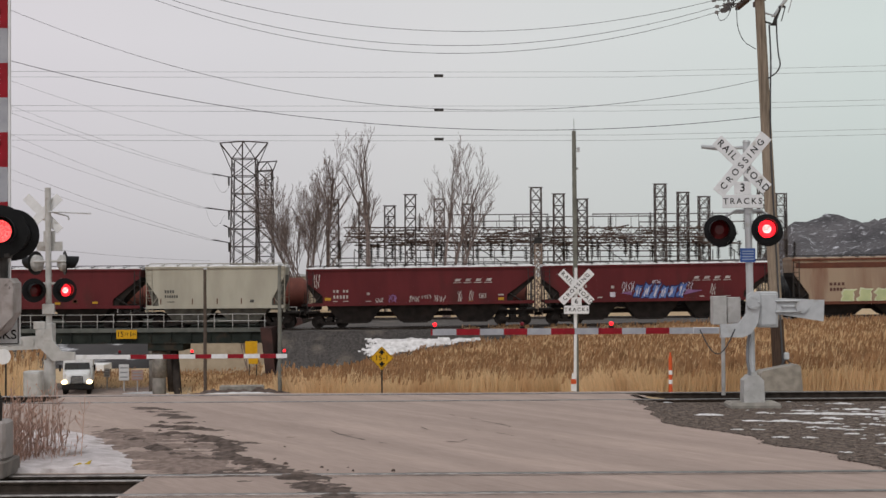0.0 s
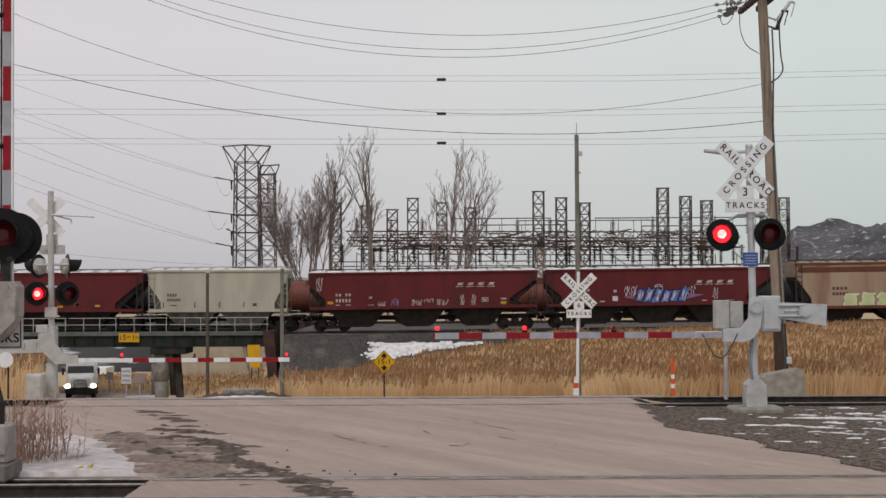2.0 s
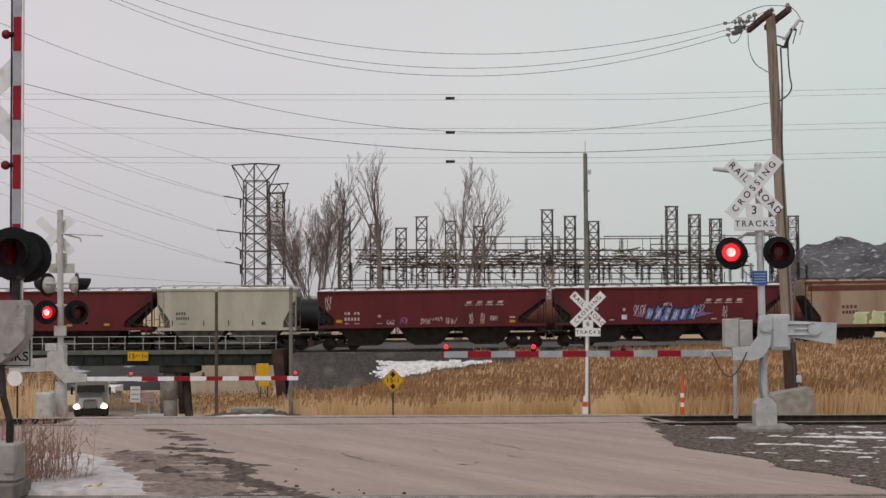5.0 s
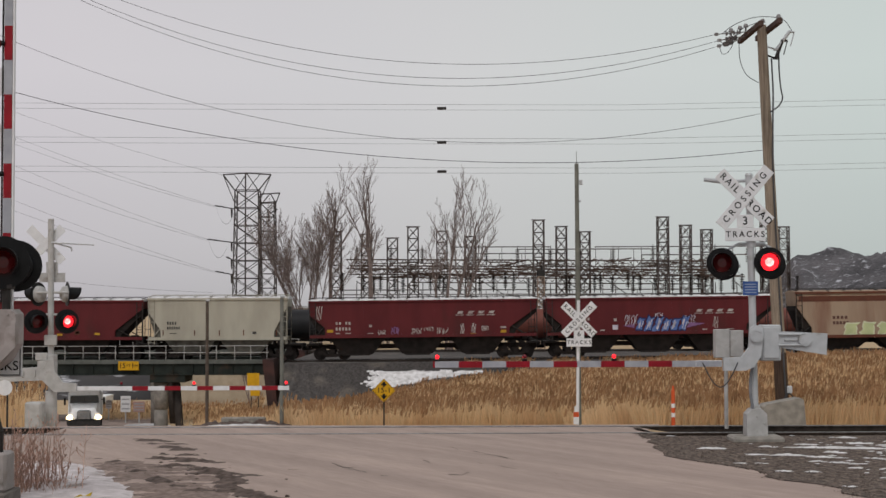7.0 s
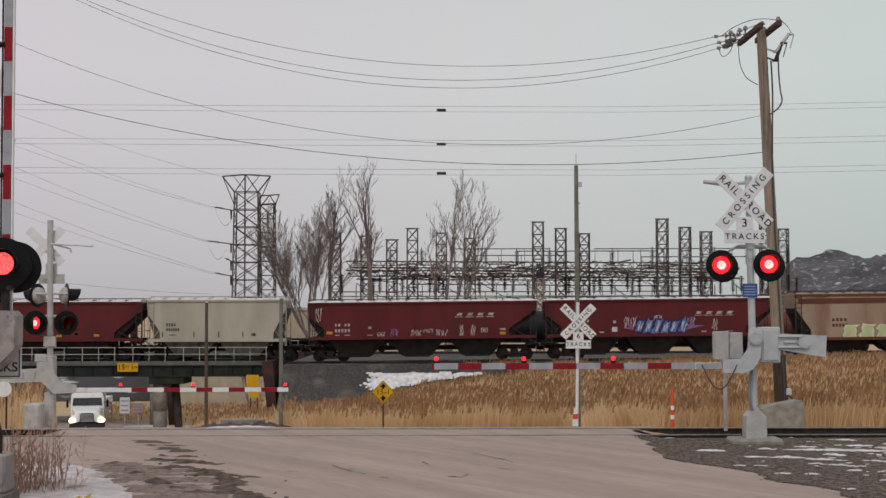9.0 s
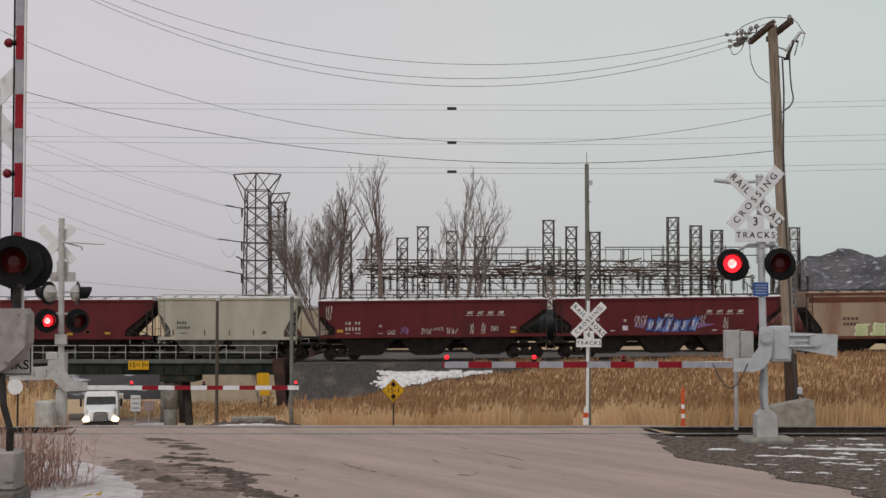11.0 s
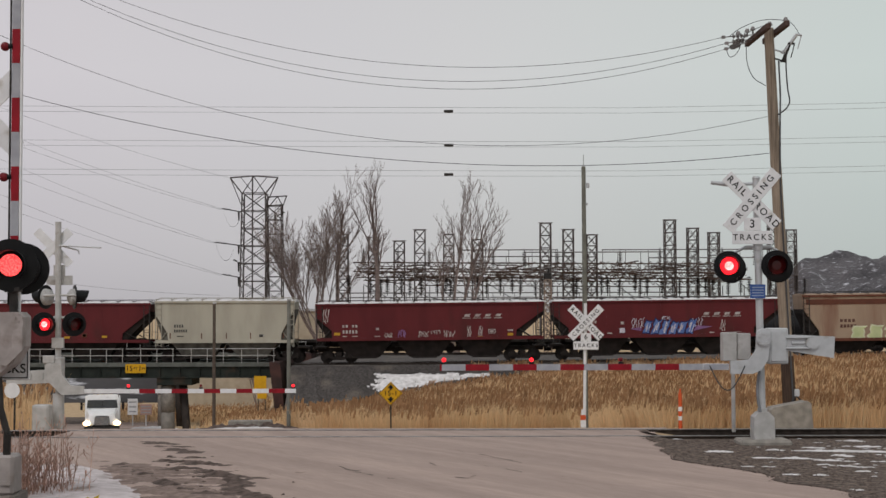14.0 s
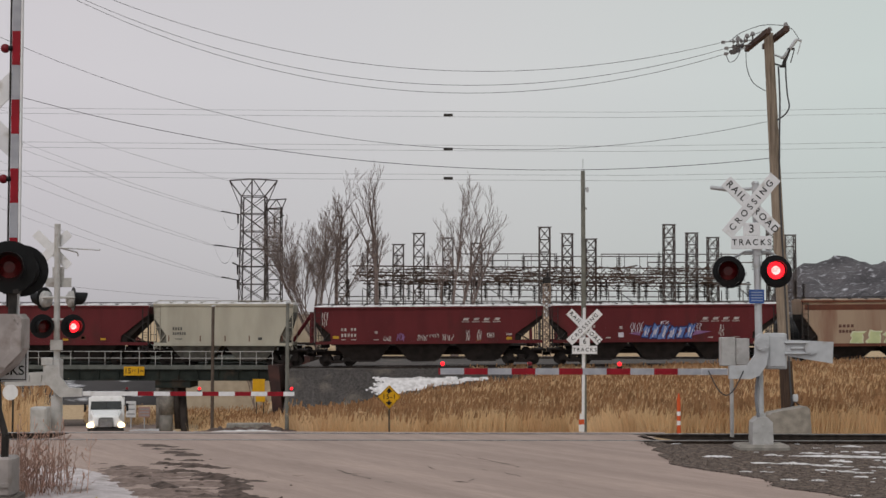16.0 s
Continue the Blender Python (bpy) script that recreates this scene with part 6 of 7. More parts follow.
build_pylon()
build_substation()
build_lattice_post()
build_heaps()
build_trees()
build_wires()

# ---- the truck ----
CAB_WHITE = mat("white_cab_paint", (0.86, 0.86, 0.87), (0.78, 0.78, 0.78), 2, 0.35, 0, 0, dirt=(0.45, 0.43, 0.4), dirt_scale=1.4, dirt_at=0.62)
CHROME = mat("chrome", (0.55, 0.55, 0.56), (0.4, 0.4, 0.41), 6, 0.25, 0.9)
CAB_GLASS = mat("dark_windscreen", (0.05, 0.058, 0.062), (0.04, 0.046, 0.05), 4, 0.12, spec=0.6)
HEADLIGHT = mat("lit_headlight", (1.0, 0.78, 0.45), (1.0, 0.66, 0.32), 6, 0.3, emit=4.0)


def build_truck():
    """A conventional tractor with a trailer; its front looks to -y, its wheels stand at z = 0."""
    t = thing("truck", 0, 0, 0, 0, "white highway truck with lit headlights and a trailer", "truck")
    bm = bmesh.new()
    add_prism(bm, [(-1.18, 1.05), (1.18, 1.05), (1.18, 2.6), (1.06, 3.0), (-1.06, 3.0), (-1.18, 2.6)], 1.35, 3.9)
    bmesh.ops.bevel(bm, geom=bm.edges[:], offset=0.06, segments=2, affect="EDGES")
    part("cab", bm, CAB_WHITE, t)
    bm = bmesh.new()
    v = [(-0.92, -0.5, 0.9), (0.92, -0.5, 0.9), (0.84, -0.42, 1.66), (-0.84, -0.42, 1.66), (-1.12, 1.4, 1.0), (1.12, 1.4, 1.0), (1.06, 1.4, 2.05), (-1.06, 1.4, 2.05)]
    q = [bm.verts.new(c) for c in v]
    for f in ((0, 1, 2, 3), (4, 7, 6, 5), (0, 4, 5, 1), (1, 5, 6, 2), (2, 6, 7, 3), (3, 7, 4, 0)):
        bm.faces.new([q[i] for i in f])
    bmesh.ops.bevel(bm, geom=bm.edges[:], offset=0.09, segments=2, affect="EDGES")
    part("hood", bm, CAB_WHITE, t, "sloped white hood")
    bm = bmesh.new()
    add_prism(bm, [(-1.06, 2.06), (1.06, 2.06), (1.0, 2.62), (-1.0, 2.62)], 1.30, 1.36)
    part("windscreen", bm, CAB_GLASS, t, "dark glass windscreen")
    bm = bmesh.new()
    add_box(bm, (0, 1.29, 2.34), (0.035, 0.02, 0.55))
    part("centre_pillar", bm, BLACK, t)
    bm = bmesh.new()
    add_prism(bm, [(-0.52, 0.88), (0.52, 0.88), (0.48, 1.48), (0.36, 1.54), (-0.36, 1.54), (-0.48, 1.48)], -0.60, -0.5)
    for i in range(9):
        add_box(bm, (0, -0.61, 0.93 + 0.065 * i), (0.94, 0.02, 0.038), mi=1)
    part("grille", bm, [DARK_STEEL, CHROME], t, "chrome slatted grille")
    bm = bmesh.new()
    add_prism(bm, [(-1.2, 0.40), (1.2, 0.40), (1.22, 0.80), (-1.22, 0.80)], -0.66, -0.42)
    bmesh.ops.bevel(bm, geom=bm.edges[:], offset=0.05, segments=2, affect="EDGES")
    part("bumper", bm, DARK_STEEL, t, "dark front bumper")
    for s in (-1, 1):
        bm = bmesh.new()
        add_prism(bm, [(s * 0.62, 0.86), (s * 1.22, 0.86), (s * 1.20, 1.2), (s * 1.0, 1.38), (s * 0.7, 1.34)], -0.40, 1.0)
        bmesh.ops.bevel(bm, geom=bm.edges[:], offset=0.05, segments=2, affect="EDGES")
        part("fender", bm, CAB_WHITE, t)
        bm = bmesh.new()
        bmesh.ops.create_uvsphere(bm, u_segments=16, v_segments=8, radius=0.5, matrix=Matrix.Diagonal((0.52, 0.2, 0.36, 1)))
        part("headlight", bm, HEADLIGHT, t, "lit headlight", True).matrix_basis = pose(s * 1.02, -0.46, 1.02)
        bm = bmesh.new()
        add_box(bm, (0, 0, 0), (0.16, 0.12, 0.55), bevel=0.03)
        add_box(bm, (-s * 0.14, 0.04, 0.1), (0.2, 0.04, 0.04))
        part("mirror", bm, BLACK, t, "tall black side mirror").matrix_basis = pose(s * 1.42, 1.35, 2.2)
        bm = bmesh.new()
        add_rod(bm, (s * 1.08, 1.9, 1.0), (s * 1.08, 1.9, 3.3), 0.07, n=12)
        part("exhaust", bm, CHROME, t) if s > 0 else bm.free()
        for y in (0.35, 4.8, 6.1):
            bm = bmesh.new()
            add_rod(bm, (s * 0.82, y, 0.52), (s * 1.14, y, 0.52), 0.52, n=26)
            wh = part("wheel", bm, mat("tyre", (0.02, 0.02, 0.02), None, 6, 0.9), t, "black tyre")
            bm = bmesh.new()
            add_rod(bm, (s * 1.13, y, 0.52), (s * 1.16, y, 0.52), 0.28, n=18)
            part("rim", bm, CHROME, wh)
    bm = bmesh.new()
    for i in range(5):
        add_box(bm, (-0.6 + 0.3 * i, 1.7, 3.0), (0.12, 0.08, 0.06))
    part("roof_lights", bm, mat("amber_lamp", (0.5, 0.25, 0.05), None, 6, 0.4), t, "row of amber roof lamps")
    bm = bmesh.new()
    add_box(bm, (0, 5.0, 0.95), (0.9, 8.0, 0.25))
    part("chassis", bm, DARK_STEEL, t)
    bm = bmesh.new()
    add_box(bm, (0, 10.5, 1.95), (2.5, 12.0, 1.9), bevel=0.05)
    part("trailer", bm, CAB_WHITE, t, "long pale trailer")
    bm = bmesh.new()
    add_box(bm, (0, 11, 0.9), (1.0, 11.0, 0.3))
    for y in (14.3, 15.6):
        add_rod(bm, (-1.2, y, 0.52), (1.2, y, 0.52), 0.52, n=22)
    part("trailer_bogie", bm, DARK_STEEL, t)
    return t


TRUCK = build_truck()

# ---- snow, gravel, mud ----


def patch_lists(vs, fs, cx, cy, rx, ry, seed, thick, lift, turn, n, edge, land, rings=9):
    """Adds an uneven thin patch with a ragged outline that thins out to its edge."""
    ca, sa = math.cos(radians(turn)), math.sin(radians(turn))
    k0 = len(vs)
    for j in range(rings + 1):
        for i in range(n):
            a = 2 * math.pi * i / n
            rag = 1 + edge * noise.noise((math.cos(a) * 2.2 + seed, math.sin(a) * 2.2, seed * 1.7)) + edge * 0.6 * noise.noise((math.cos(a) * 7 + seed, math.sin(a) * 7, 5))
            q = j / rings
            lx, ly = rx * q * rag * math.cos(a), ry * q * rag * math.sin(a)
            x, y = cx + lx * ca - ly * sa, cy + lx * sa + ly * ca
            h = thick * (1 - q ** 3) * (0.75 + 0.8 * noise.noise((x * 2.3, y * 2.3, seed))) - (min(0.03, thick + 0.004) if j == rings else 0)
            vs.append((x, y, (land or lie)(x, y) + lift + h))
    for j in range(rings):
        for i in range(n):
            k = (i + 1) % n
            fs.append((k0 + j * n + i, k0 + j * n + k, k0 + (j + 1) * n + k, k0 + (j + 1) * n + i))


def patch(name, cx, cy, rx, ry, m, label, category, seed, thick=0.05, lift=0.05, turn=0, n=34, edge=0.45, kind="structure", land=None):
    vs, fs = [], []
    patch_lists(vs, fs, cx, cy, rx, ry, seed, thick, lift, turn, n, edge, land)
    return tagged(new(name, soup(name, vs, fs, m, True)), label, category, kind=kind)


def crust(name, x0, x1, y0, y1, dx, dy, high, m, label, category, lift=0.02, land=None, kind="structure"):
    """A thin crust over the land wherever high(x, y) is above nought; its edges sink into what it lies on."""
    land = land or lie
    nx, ny = int((x1 - x0) / dx) + 1, int((y1 - y0) / dy) + 1
    hs = [[high(x0 + i * dx, y0 + j * dy) for i in range(nx)] for j in range(ny)]
    at, vs, fs = {}, [], []

    def vert(i, j):
        if (i, j) not in at:
            x, y = x0 + i * dx, y0 + j * dy
            at[(i, j)] = len(vs)
            vs.append((x, y, land(x, y) + lift + max(-0.02, hs[j][i])))
        return at[(i, j)]
    for j in range(ny - 1):
        for i in range(nx - 1):
            if max(hs[j][i], hs[j][i + 1], hs[j + 1][i], hs[j + 1][i + 1]) > 0:
                fs.append((vert(i, j), vert(i + 1, j), vert(i + 1, j + 1), vert(i, j + 1)))
    return tagged(new(name, soup(name, vs, fs, m, True)), label, category, kind=kind)


def ripple(x, y, z=0.0):
    return noise.noise((x, y, z)) + 0.5 * noise.noise((x * 2.1, y * 2.1, z + 3)) + 0.25 * noise.noise((x * 4.3, y * 4.3, z + 7))


def off_line(x, y, pts):
    """The distance from a bent line."""
    best = 99.0
    for (ax, ay), (bx, by) in zip(pts, pts[1:]):
        ux, uy = bx - ax, by - ay
        q = min(1.0, max(0.0, ((x - ax) * ux + (y - ay) * uy) / (ux * ux + uy * uy)))
        best = min(best, math.hypot(x - ax - q * ux, y - ay - q * uy))
    return best


RUTS = ((((-5.3, 25.7), (-4.75, 24.7), (-4.3, 23.8)), 0.26, 0.035), (((-4.5, 23.12), (-3.95, 22.97)), 0.12, 0.09), (((-4.45, 22.45), (-4.05, 22.2), (-3.62, 21.95)), 0.14, 0.09),
        (((-4.0, 21.3), (-3.5, 20.8), (-3.05, 20.2), (-2.8, 18.9), (-2.3, 17.7), (-1.6, 16.5), (-1.1, 15.2)), 0.20, 0.075), (((-5.0, 22.0), (-4.5, 20.8), (-4.06, 19.9), (-3.49, 18.9), (-3.0, 18.2)), 0.11, 0.06), (((-3.7, 18.2), (-2.9, 17.5), (-2.3, 16.7)), 0.34, 0.028), (((-6.0, 24.8), (-5.5, 24.9)), 0.22, 0.012))


def snow_side(x, y):
    return -5.57 + (21.8 - y) * 0.41 - x


def snow_high(x, y):
    d = snow_side(x, y)
    rough = ripple(x * 1.3, y * 0.7, 2)
    return 0.085 * step(d, -0.6, 0.35) - 0.030 + 0.050 * rough + 0.012 * ripple(x * 9, y * 8, 1) - 0.10 * step(y, 21.2, 22.6) - 0.2 * step(16.95, y, y + 0.12) * (y < 16.95)


def mud_high(x, y):
    h = -0.02
    rough = ripple(x * 2.2, y * 3.4, 11) + 0.35 * ripple(x * 11.0, y * 15.0, 2)
    for pts, wide, tall in RUTS:
        d = off_line(x, y, pts)
        if d < 2.4 * wide:
            h = max(h, 0.55 * tall * (math.exp(-(d / wide) ** 2) * (0.62 + 1.0 * rough) + 0.35 * rough) - 0.003)
    return h


def wash_high(x, y):
    d = snow_side(x, y)
    return 0.032 * step(d, -2.2, -0.7) * (1 - step(d, -0.35, 0.15)) - 0.010 + 0.034 * ripple(x * 1.1, y * 2.6, 5) + 0.014 * ripple(x * 9, y * 12, 5) - 0.05 * step(y, 21.5, 23.5)


def streak_high(x, y):
    """Snow left in long thin streaks on the gravel, more of it away from the road."""
    if x < 3.9 + max(0.0, 22.5 - y) * 0.30 or (abs(x - 5.34) < 0.6 and abs(y - 25) < 0.6) or y > 26.0:
        return -0.02
    q = ripple(x * 0.8, (y + 0.2 * x) * 3.8, 21) + 0.75 * ripple(x * 2.4, (y + 0.2 * x) * 9.0, 8)
    return 0.05 * (q - 0.80 + 0.30 * step(x, 4.5, 6.2) - 0.25 * step(y, 23.5, 25.5))


def build_patches():
    rnd = random.Random(8)
    crust("snow_patch", -8.2, -3.2, 16.86, 22.6, 0.045, 0.07, snow_high, DIRTY_SNOW, "dirty white snow beside the road edge", "snow", 0.035)
    crust("soil_wash", -6.2, -1.4, 16.9, 23.5, 0.04, 0.06, wash_high, SOIL, "thin brown soil washed over the road edge", "soil", 0.034)
    crust("mud_ruts", -6.6, -0.6, 14.9, 26.3, 0.035, 0.045, mud_high, MUD, "ridges and smears of dark wet mud on the road", "mud", 0.04)
    crust("snow_streaks", 3.9, 13.0, 17.2, 26.2, 0.035, 0.045, streak_high, SNOW, "thin broken streaks of old snow on gravel", "snow", 0.062)
    vs, fs = [], []
    for i in range(35):
        q = rnd.random()
        x, y = mix(-4.6, -1.2, q) + rnd.gauss(0, 0.4), mix(21.5, 16.2, q) + rnd.gauss(0, 0.5)
        s = rnd.uniform(0.010, 0.032)
        patch_lists(vs, fs, x, y, s * 1.3, s, 60 + i * 1.3, s * 0.8, 0.05, rnd.uniform(-35, 15), 8, 0.7, None, 3)
    tagged(new("mud_clods", soup("mud_clods", vs, fs, MUD)), "loose clods of dark mud on the road", "mud", kind="stuff")

    def bank(x, y):
        foot = far_foot(x) - 0.15
        top = bank_top(x)
        return max(lie(x, y), mix(top, foot, min(1.0, max(0.0, (106.4 - y) / (1.45 * (top - foot))))))

    def bank_snow(x, y):
        z = bank(x, y)
        low = mix(-3.55, -2.45, min(1.0, max(0.0, (x + 4.2) / 7.4)))
        inside = min(step(z, low - 0.1, low + 0.35), 1 - step(z, -2.5, -2.15), step(x, -6.8, -4.2), 1 - step(x, 2.0, 4.2))
        return 0.11 * inside - 0.062 + 0.06 * ripple(x * 1.1, y * 2.2, 4) + 0.035 * ripple(x * 4.5, y * 7.0, 9)
    crust("snow_patch", -7.2, 4.6, 99.0, 106.2, 0.06, 0.07, bank_snow, SNOW, "broken old snow on the embankment foot", "snow", 0.05, bank)
    patch("snow_patch", -24.6, 118, 1.9, 3.0, SNOW, "snow on the verge beyond the bridge", "snow", 42, 0.15, 0.12, 0, 34, 0.5)
    patch("snow_patch", -19.4, 112, 1.6, 1.6, SNOW, "snow on the verge beyond the bridge", "snow", 43, 0.15, 0.12, 0, 34, 0.5)
    patch("snow_patch", -8.2, 58.6, 1.5, 0.5, SNOW, "snow left beside the road verge", "snow", 44, 0.12, 0.22, 0, 34, 0.6)
    patch("soil_mound", -8.6, 60.5, 2.4, 1.2, MUD, "low dark mound of soil on the verge", "soil", 46, 0.45, 0.06, 0, 34, 0.6)
    # gravel apron right of the road
    edge = ((15.0, 6.0), (16.0, 5.6), (16.9, 5.2), (18.9, 4.65), (20.7, 4.2), (21.5, 3.75), (22.6, 3.35), (23.5, 3.32), (25.0, 3.45), (26.6, 3.6), (29.0, 3.7))
    rows = []
    for i in range(86):
        y = 17.2 + i * 0.13
        for (ya, xa), (yb, xb) in zip(edge, edge[1:]):
            if ya <= y <= yb:
                x = mix(xa, xb, (y - ya) / (yb - ya))
        rows.append((y, x + 0.08 + 0.3 * noise.noise((y * 1.1, 0, 1)) + 0.16 * noise.noise((y * 2.7, 0, 1)), 20.0))
    strip("gravel_apron", rows, GRAVEL, "dark wet gravel beside the road", "gravel", 0.056, 40)
    patch("gravel_floor", -28.5, 112, 5.5, 9.0, GRAVEL, "dark wet gravel under the bridge", "gravel", 53, 0.02, 0.06, 0, 40, 0.2)
    patch("gravel_floor", -36.0, 150, 7.5, 15.0, GRAVEL, "dark wet gravel beyond the bridge", "gravel", 54, 0.02, 0.06, 0, 40, 0.2)
    # stones
    vs, fs = [], []
    for _ in range(36000):
        x, y = rnd.uniform(3.4, 12.5), rnd.uniform(16.4, 26.3)
        side = 9.0
        for (ya, xa), (yb, xb) in zip(edge, edge[1:]):
            if ya <= y <= yb:
                side = mix(xa, xb, (y - ya) / (yb - ya)) + 0.08 + 0.3 * noise.noise((y * 1.1, 0, 1)) + 0.16 * noise.noise((y * 2.7, 0, 1))
        if x < side - abs(rnd.gauss(0, 0.05)):
            continue
        s = rnd.uniform(0.008, 0.022)
        k = len(vs)
        z = lie(x, y) + 0.06
        for p in ((1, 0, 0), (-0.5, 0.8, 0), (-0.5, -0.8, 0), (0, 0, 1)):
            vs.append((x + p[0] * s * rnd.uniform(0.7, 1.3), y + p[1] * s * rnd.uniform(0.7, 1.3), z + p[2] * s * rnd.uniform(0.6, 1.2) - 0.01))
        fs += [(k, k + 1, k + 3), (k + 1, k + 2, k + 3), (k + 2, k, k + 3)]
    tagged(new("gravel_stones", soup("gravel_stones", vs, fs, GRAVEL)), "loose dark grey gravel stones", "gravel", kind="stuff")


def crack(name, pts, w, seed, label, solid=False):
    """A tarred crack or joint in the asphalt."""
    rnd = random.Random(seed)
    vs, fs = [], []
    row = []
    for (xa, ya), (xb, yb) in zip(pts, pts[1:]):
        n = max(2, int(math.hypot(xb - xa, yb - ya) / 0.15))
        for i in range(n):
            row.append((mix(xa, xb, i / n), mix(ya, yb, i / n) + rnd.uniform(-1, 1) * (0.006 if solid else 0.05)))
    for x, y in row:
        z = lie(x, y) + 0.052
        h = w * rnd.uniform(0.4, 1.3)
        vs += [(x, y - h, z), (x, y + h, z), (x, y, z - 0.02)]
    for i in range(len(row) - 1):
        k = i * 3
        if solid or (i // 4 + seed) % 4 or rnd.random() < 0.3:
            fs += [(k, k + 3, k + 4, k + 1)]
    tagged(new(name, soup(name, vs, fs, mat("crack_tar", (0.05, 0.042, 0.038), None, 8, 0.9))), label, "crack", kind="structure")


CRACKS = (((-0.04, 24.68), (0.22, 23.46)), ((0.42, 23.36), (1.04, 22.05), (0.92, 21.74)), ((-1.7, 21.54), (-1.42, 20.97), (-1.22, 21.03)), ((-1.41, 20.89), (-1.03, 20.25)), ((-0.91, 20.08), (-0.67, 19.9)), ((-0.35, 22.01), (-0.2, 21.5)), ((0.47, 21.59), (0.59, 21.28)), ((0.77, 21.2), (1.07, 20.61)), ((1.43, 20.6), (1.62, 19.78)), ((0.03, 20.15), (0.22, 20.05), (0.37, 20.56)))


def build_cracks():
    lb = "dark crack in the worn asphalt"
    for i, pts in enumerate(CRACKS):
        crack("crack", pts, 0.022, i, lb)
    for y, w in ((16.95, 0.008), (16.70, 0.014), (15.40, 0.016), (15.20, 0.008)):
        crack("rail_joint", ((-3.4, y), (18.0, y)), w, 9, "dark flangeway joint along the sunken rail", True)


build_patches()
build_cracks()

# ---- reeds and weeds ----


def build_reeds():
    rnd = random.Random(21)
    vs, fs, hv, hf = [], [], [], []

    def stem(x, y, h, wd, head, z=None):
        z = lie(x, y) - 0.05 if z is None else z
        a = rnd.uniform(0, math.pi)
        ux, uy = math.cos(a) * wd, math.sin(a) * wd * 0.4
        bx, by = (rnd.uniform(-0.20, 0.26) if rnd.random() < 0.6 else rnd.uniform(-0.62, 0.7)), rnd.uniform(-0.25, 0.25)
        k = len(vs)
        vs.extend(((x - ux, y - uy, z), (x + ux, y + uy, z), (x + bx * 0.45 + ux * 0.8, y + by * 0.4 + uy, z + h * 0.6), (x + bx * 0.45 - ux * 0.8, y + by * 0.4 - uy, z + h * 0.6), (x + bx, y + by, z + h)))
        fs.extend(((k, k + 1, k + 2, k + 3), (k + 3, k + 2, k + 4)))
        if head:
            k = len(hv)
            s = rnd.uniform(0.10, 0.2)
            cx, cy, cz = x + bx, y + by, z + h
            hv.extend(((cx - s * 0.28, cy, cz - s * 0.9), (cx + s * 0.22, cy + 0.03, cz - s * 0.7), (cx + s * 0.4, cy, cz + s * 0.5), (cx + s * 0.05, cy - 0.03, cz + s * 0.7)))
            hf.append((k, k + 1, k + 2, k + 3))

    def clump(x):
        return 0.86 + 0.3 * noise.noise((x[0] * 0.35, x[1] * 0.35, 9)) + 0.16 * noise.noise((x[0] * 1.4, x[1] * 1.4, 4))
    n = 0
    while n < 235000:
        y = 42 + 62 * rnd.random() ** 1.2
        half = y * 0.33
        x = rnd.uniform(-half * 0.75, half + 2)
        if y < 57 and x < 4.5 + (57 - y) * 0.1:
            continue
        side = x - road_x(y)
        if side < 5.0 + 1.0 * step(y, 60, 90) and side > -8.0:
            continue
        if x < -8 and noise.noise((x * 0.6, y * 0.25, 2)) < 0.05:
            continue
        if y > 106.4 - 1.45 * (bank_top(x) - far_foot(x)) - 0.2:
            continue
        h = rnd.uniform(1.0, 1.5) * clump((x, y)) * (1.1 if x < -9 and y > 64 else (0.86 if x > 6 else 1))
        stem(x, y, h, rnd.uniform(0.005, 0.011) * (1 + y / 80), rnd.random() < 0.13)
        n += 1
    for _ in range(22000):
        y = rnd.uniform(38, 75)
        x = road_x(y) - rnd.uniform(6.5, 22)
        stem(x, y, rnd.uniform(0.8, 1.7), rnd.uniform(0.007, 0.015), rnd.random() < 0.2)
    for _ in range(6000):
        x = rnd.uniform(1.5, 44)
        if noise.noise((x * 0.5, 0, 6)) + rnd.uniform(-0.3, 0.3) < -0.15:
            continue
        stem(x, rnd.uniform(105.2, 106.9), rnd.uniform(0.08, 0.42), rnd.uniform(0.008, 0.018), rnd.random() < 0.3, bank_top(x) - 0.1)
    for _ in range(9000):
        y = rnd.uniform(136, 165)
        x = rnd.uniform(-38, -19) * y / 150
        stem(x, y, rnd.uniform(0.4, 1.3), rnd.uniform(0.010, 0.022), rnd.random() < 0.2)
    tagged(new("reed_bed", soup("reed_bed", vs, fs, REED)), "dense dry golden reeds filling the field", "reeds", kind="stuff")
    tagged(new("reed_plumes", soup("reed_plumes", hv, hf, REED_HEAD)), "brown plumes of the dry reeds", "reeds", kind="stuff")


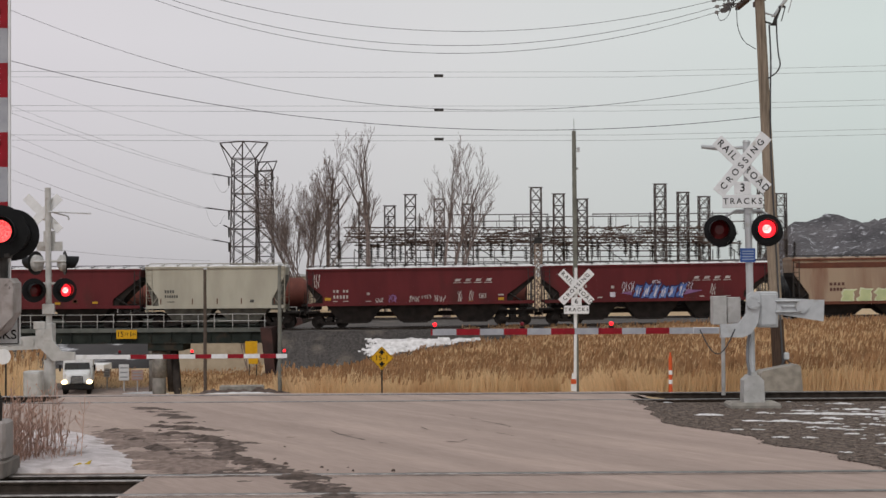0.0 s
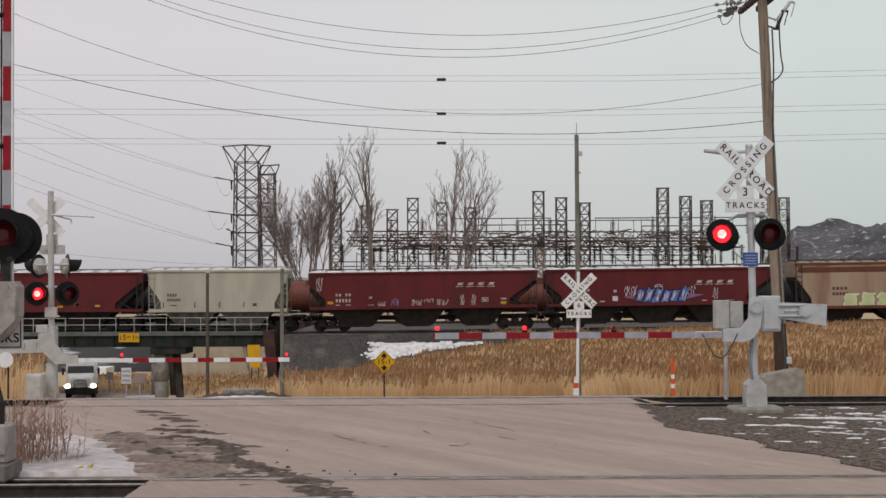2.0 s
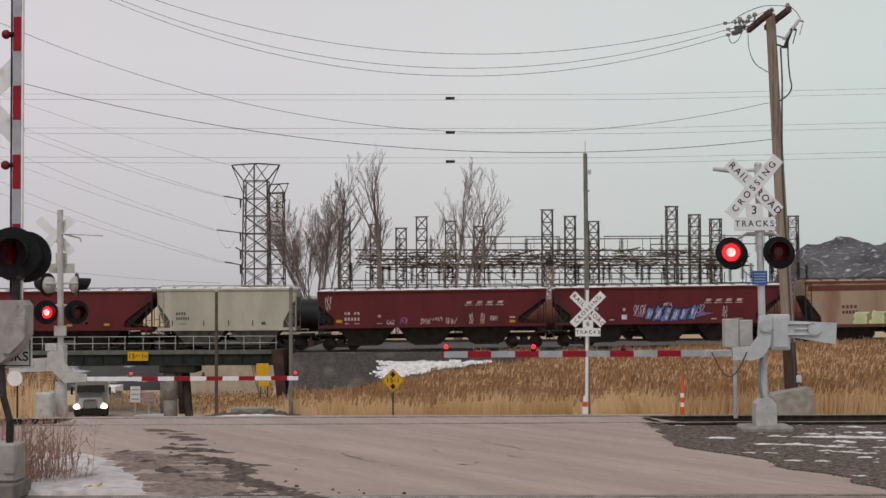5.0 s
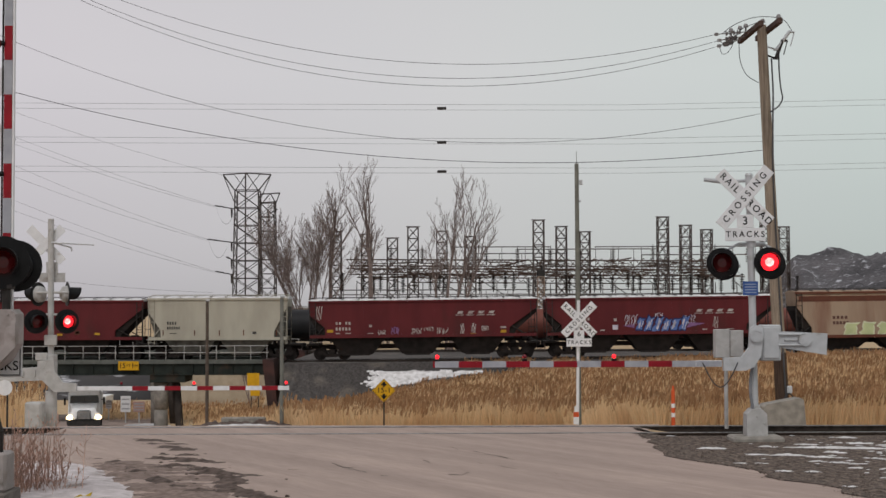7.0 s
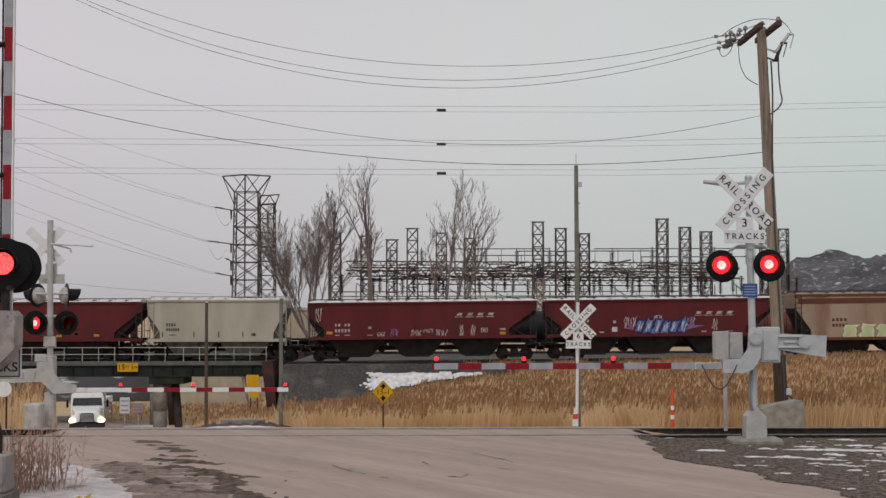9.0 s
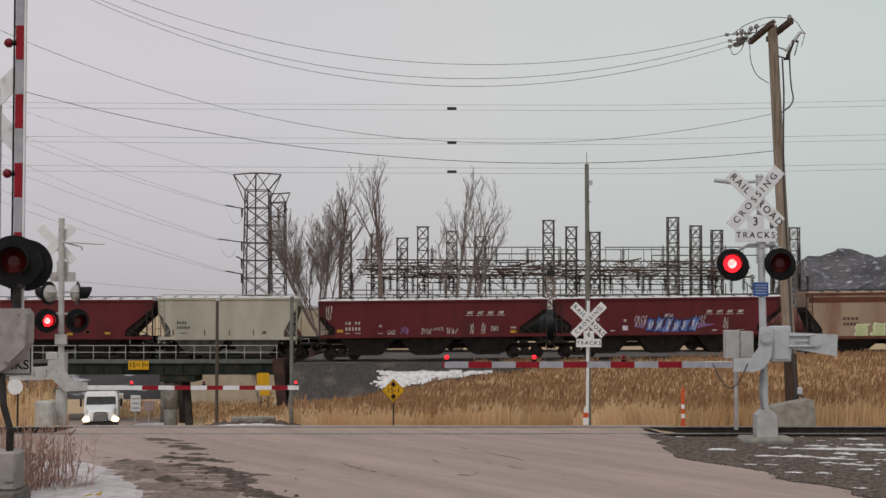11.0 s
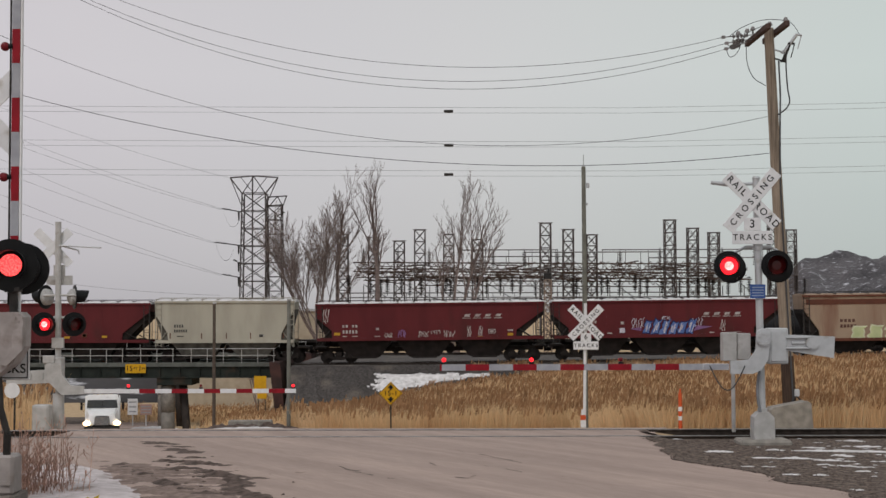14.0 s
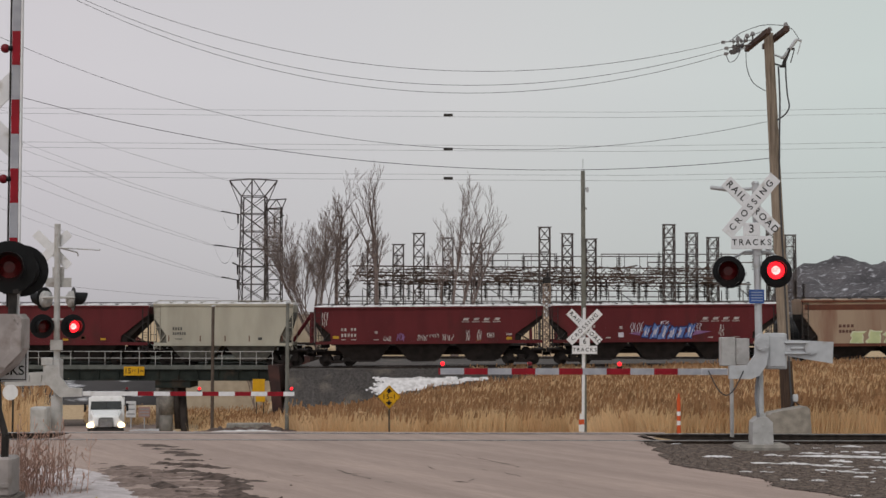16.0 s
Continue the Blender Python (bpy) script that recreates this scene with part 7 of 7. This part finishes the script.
def build_weeds():
    rnd = random.Random(4)
    for cx, cy, count in ((-5.65, 18.0, 40), (-5.30, 18.3, 36), (-5.12, 18.4, 20), (-5.95, 18.5, 45), (-5.50, 19.0, 26)):
        vs, fs = [], []
        for _ in range(count):
            p = Vector((cx + rnd.gauss(0, 0.16), cy + rnd.gauss(0, 0.2), 0))
            p.z = lie(p.x, p.y)
            h = rnd.uniform(0.30, 1.05)
            top = p + Vector((rnd.uniform(-0.12, 0.12), rnd.uniform(-0.1, 0.1), h))
            bars(vs, fs, p, top, 0.006, 0.003)
            for _ in range(7):
                a = p.lerp(top, rnd.uniform(0.25, 0.95))
                b = a + Vector((rnd.uniform(-0.10, 0.10), rnd.uniform(-0.08, 0.08), rnd.uniform(0.02, 0.13)))
                bars(vs, fs, a, b, 0.0035, 0.002)
                if rnd.random() < 0.6:
                    bars(vs, fs, b, b + Vector((rnd.uniform(-0.02, 0.02), 0, 0.03)), 0.011, 0.004)
        for _ in range(120):
            p = Vector((cx + rnd.gauss(0, 0.22), cy + rnd.gauss(0, 0.22), 0.0))
            p.z = lie(p.x, p.y)
            bars(vs, fs, p, p + Vector((rnd.uniform(-0.15, 0.15), rnd.uniform(-0.1, 0.1), rnd.uniform(0.03, 0.22))), 0.006, 0.002)
        tagged(new("weed_clump", soup("weed_clump", vs, fs, WEED)), "dead brown weeds standing in snow", "weeds", kind="stuff")
    t = thing("yellow_flag", -4.42, 17.45, lie(-4.42, 17.45), 0, "small crumpled yellow marker flag in snow", "marker flag")
    bm = bmesh.new()
    add_prism(bm, [(-0.07, 0.02), (0.06, 0.0), (0.09, 0.09), (0.02, 0.13), (-0.05, 0.10)], -0.03, 0.0)
    add_prism(bm, [(0.05, 0.10), (0.16, 0.16), (0.12, 0.06)], -0.01, 0.02)
    part("cloth", bm, mat("faded_yellow_plastic", (0.55, 0.40, 0.05), (0.42, 0.3, 0.04), 9, 0.6), t)


build_reeds()
build_weeds()

# ---- beyond the bridge ----


def build_far_yard():
    t = thing("box_truck", -40.5, 170, lie(-40.5, 170), 0, "pale parked trailer beyond the bridge", "trailer")
    bm = bmesh.new()
    add_box(bm, (0, 0, 1.05), (1.9, 4, 0.75), bevel=0.05)
    part("body", bm, CAB_WHITE, t)
    bm = bmesh.new()
    add_box(bm, (0, 0, 0.35), (1.8, 3.6, 0.7))
    part("chassis", bm, DARK_STEEL, t)
    t = thing("notice_board", -28.8, 130, lie(-28.8, 130), 0, "pale notice board on posts beyond the bridge", "sign board")
    bm = bmesh.new()
    hz = -6.25 - lie(-28.8, 130)
    add_box(bm, (0, 0, hz), (0.9, 0.08, 1.45), bevel=0.02)
    for i in range(3):
        add_box(bm, (0, -0.045, hz + 0.42 - 0.42 * i), (0.68, 0.01, 0.12), mi=1)
    part("panel", bm, [WHITE, mat("faded_print", (0.35, 0.36, 0.37), None, 4, 0.7)], t)
    bm = bmesh.new()
    add_box(bm, (0, 0.06, hz / 2), (0.1, 0.1, hz))
    part("leg", bm, GALV, t)
    for x, y, w, h, z, m, lb in ((-31.5, 135, 0.55, 0.8, -6.6, WHITE, "small pale notice board in the reeds"), (-27.6, 130, 1.05, 0.95, -6.5, mat("faded_pink_board", (0.42, 0.27, 0.24), (0.34, 0.22, 0.2), 3, 0.7), "faded pinkish notice board in the reeds")):
        t = thing("notice_board", x, y, lie(x, y), 0, lb, "sign board")
        bm = bmesh.new()
        add_box(bm, (0, 0, z - lie(x, y)), (w, 0.06, h), bevel=0.015)
        for i in range(3):
            add_box(bm, (0, -0.034, z - lie(x, y) + h * (0.28 - 0.28 * i)), (w * 0.8, 0.01, h * 0.1), mi=1)
        part("panel", bm, [m, mat("faded_print", (0.35, 0.36, 0.37), None, 4, 0.7)], t)
        bm = bmesh.new()
        add_box(bm, (0, 0.06, (z - lie(x, y)) / 2), (0.1, 0.06, z - lie(x, y)))
        part("leg", bm, GALV, t)
    t = thing("low_building", -23.2, 172, lie(-23.2, 172), 0, "low pale shed beyond the bridge", "shed")
    bm = bmesh.new()
    hw = 2.3 - lie(-23.2, 172)
    add_box(bm, (0, 0, hw / 2), (16, 6, hw))
    part("wall", bm, mat("buff_cladding", (0.42, 0.36, 0.28), (0.34, 0.29, 0.22), 1, 0.8), t)
    bm = bmesh.new()
    add_prism(bm, [(-8.2, hw), (8.2, hw), (8.2, hw + 0.2), (0, hw + 0.7), (-8.2, hw + 0.2)], -3.2, 3.2)
    part("roof", bm, GALV, t)
    t = thing("concrete_kerb", -8.7, 62.2, lie(-8.7, 62.2) + 0.1, 5, "low dark concrete kerb beside the road", "kerb")
    bm = bmesh.new()
    add_box(bm, (0, 0, 0.2), (1.9, 0.4, 0.7), bevel=0.05)
    part("block", bm, CONCRETE, t)


build_far_yard()

# ---- what moves ----
TRUCK_ROWS = ((0.0, -30.75, 121.0), (1.5, -29.9, 118.0), (3.2, -28.75, 113.4), (7.2, -26.6, 106.4), (9.0, -25.85, 104.4), (12.0, -25.05, 102.3), (14.0, -24.4, 100.5), (16.0, -23.5, 98.4))
REAR_SPEED = 5.1


def motions():
    rows = []
    for t, x, y in TRUCK_ROWS:
        rows.append((t, pose(x, y, lie(x, y) + 0.05, -3.0, 0, 13)))
    walk(TRUCK, rows)
    for car in REAR:
        x, y, z = car.location
        walk(car, [(t, pose(x + REAR_SPEED * t, y, z)) for t in (0.0, 8.0, 16.0)])
    for lens, (on, off, period) in FLIPS:
        base = lens.matrix_basis.copy()
        turns = []
        k = -2
        while on + k * period < 18 and k < 40:
            turns += [(on + k * period, 1), (off + k * period, 0)]
            k += 1
        turns.sort()
        lit = 0
        for t, s in turns:
            if t <= 0:
                lit = s
        angle = 180 * lit
        rows = [(0.0, base @ pose(0, 0, 0, 0, 0, angle))]
        for t, s in turns:
            if 0.0 < t < 15.9 and s != lit:
                rows.append((t, base @ pose(0, 0, 0, 0, 0, angle)))
                for q in (60, 120, 180):
                    rows.append((t + q / 1800, base @ pose(0, 0, 0, 0, 0, angle + q)))
                angle += 180
                lit = s
        rows.append((16.0, base @ pose(0, 0, 0, 0, 0, angle)))
        walk(lens, rows)


motions()
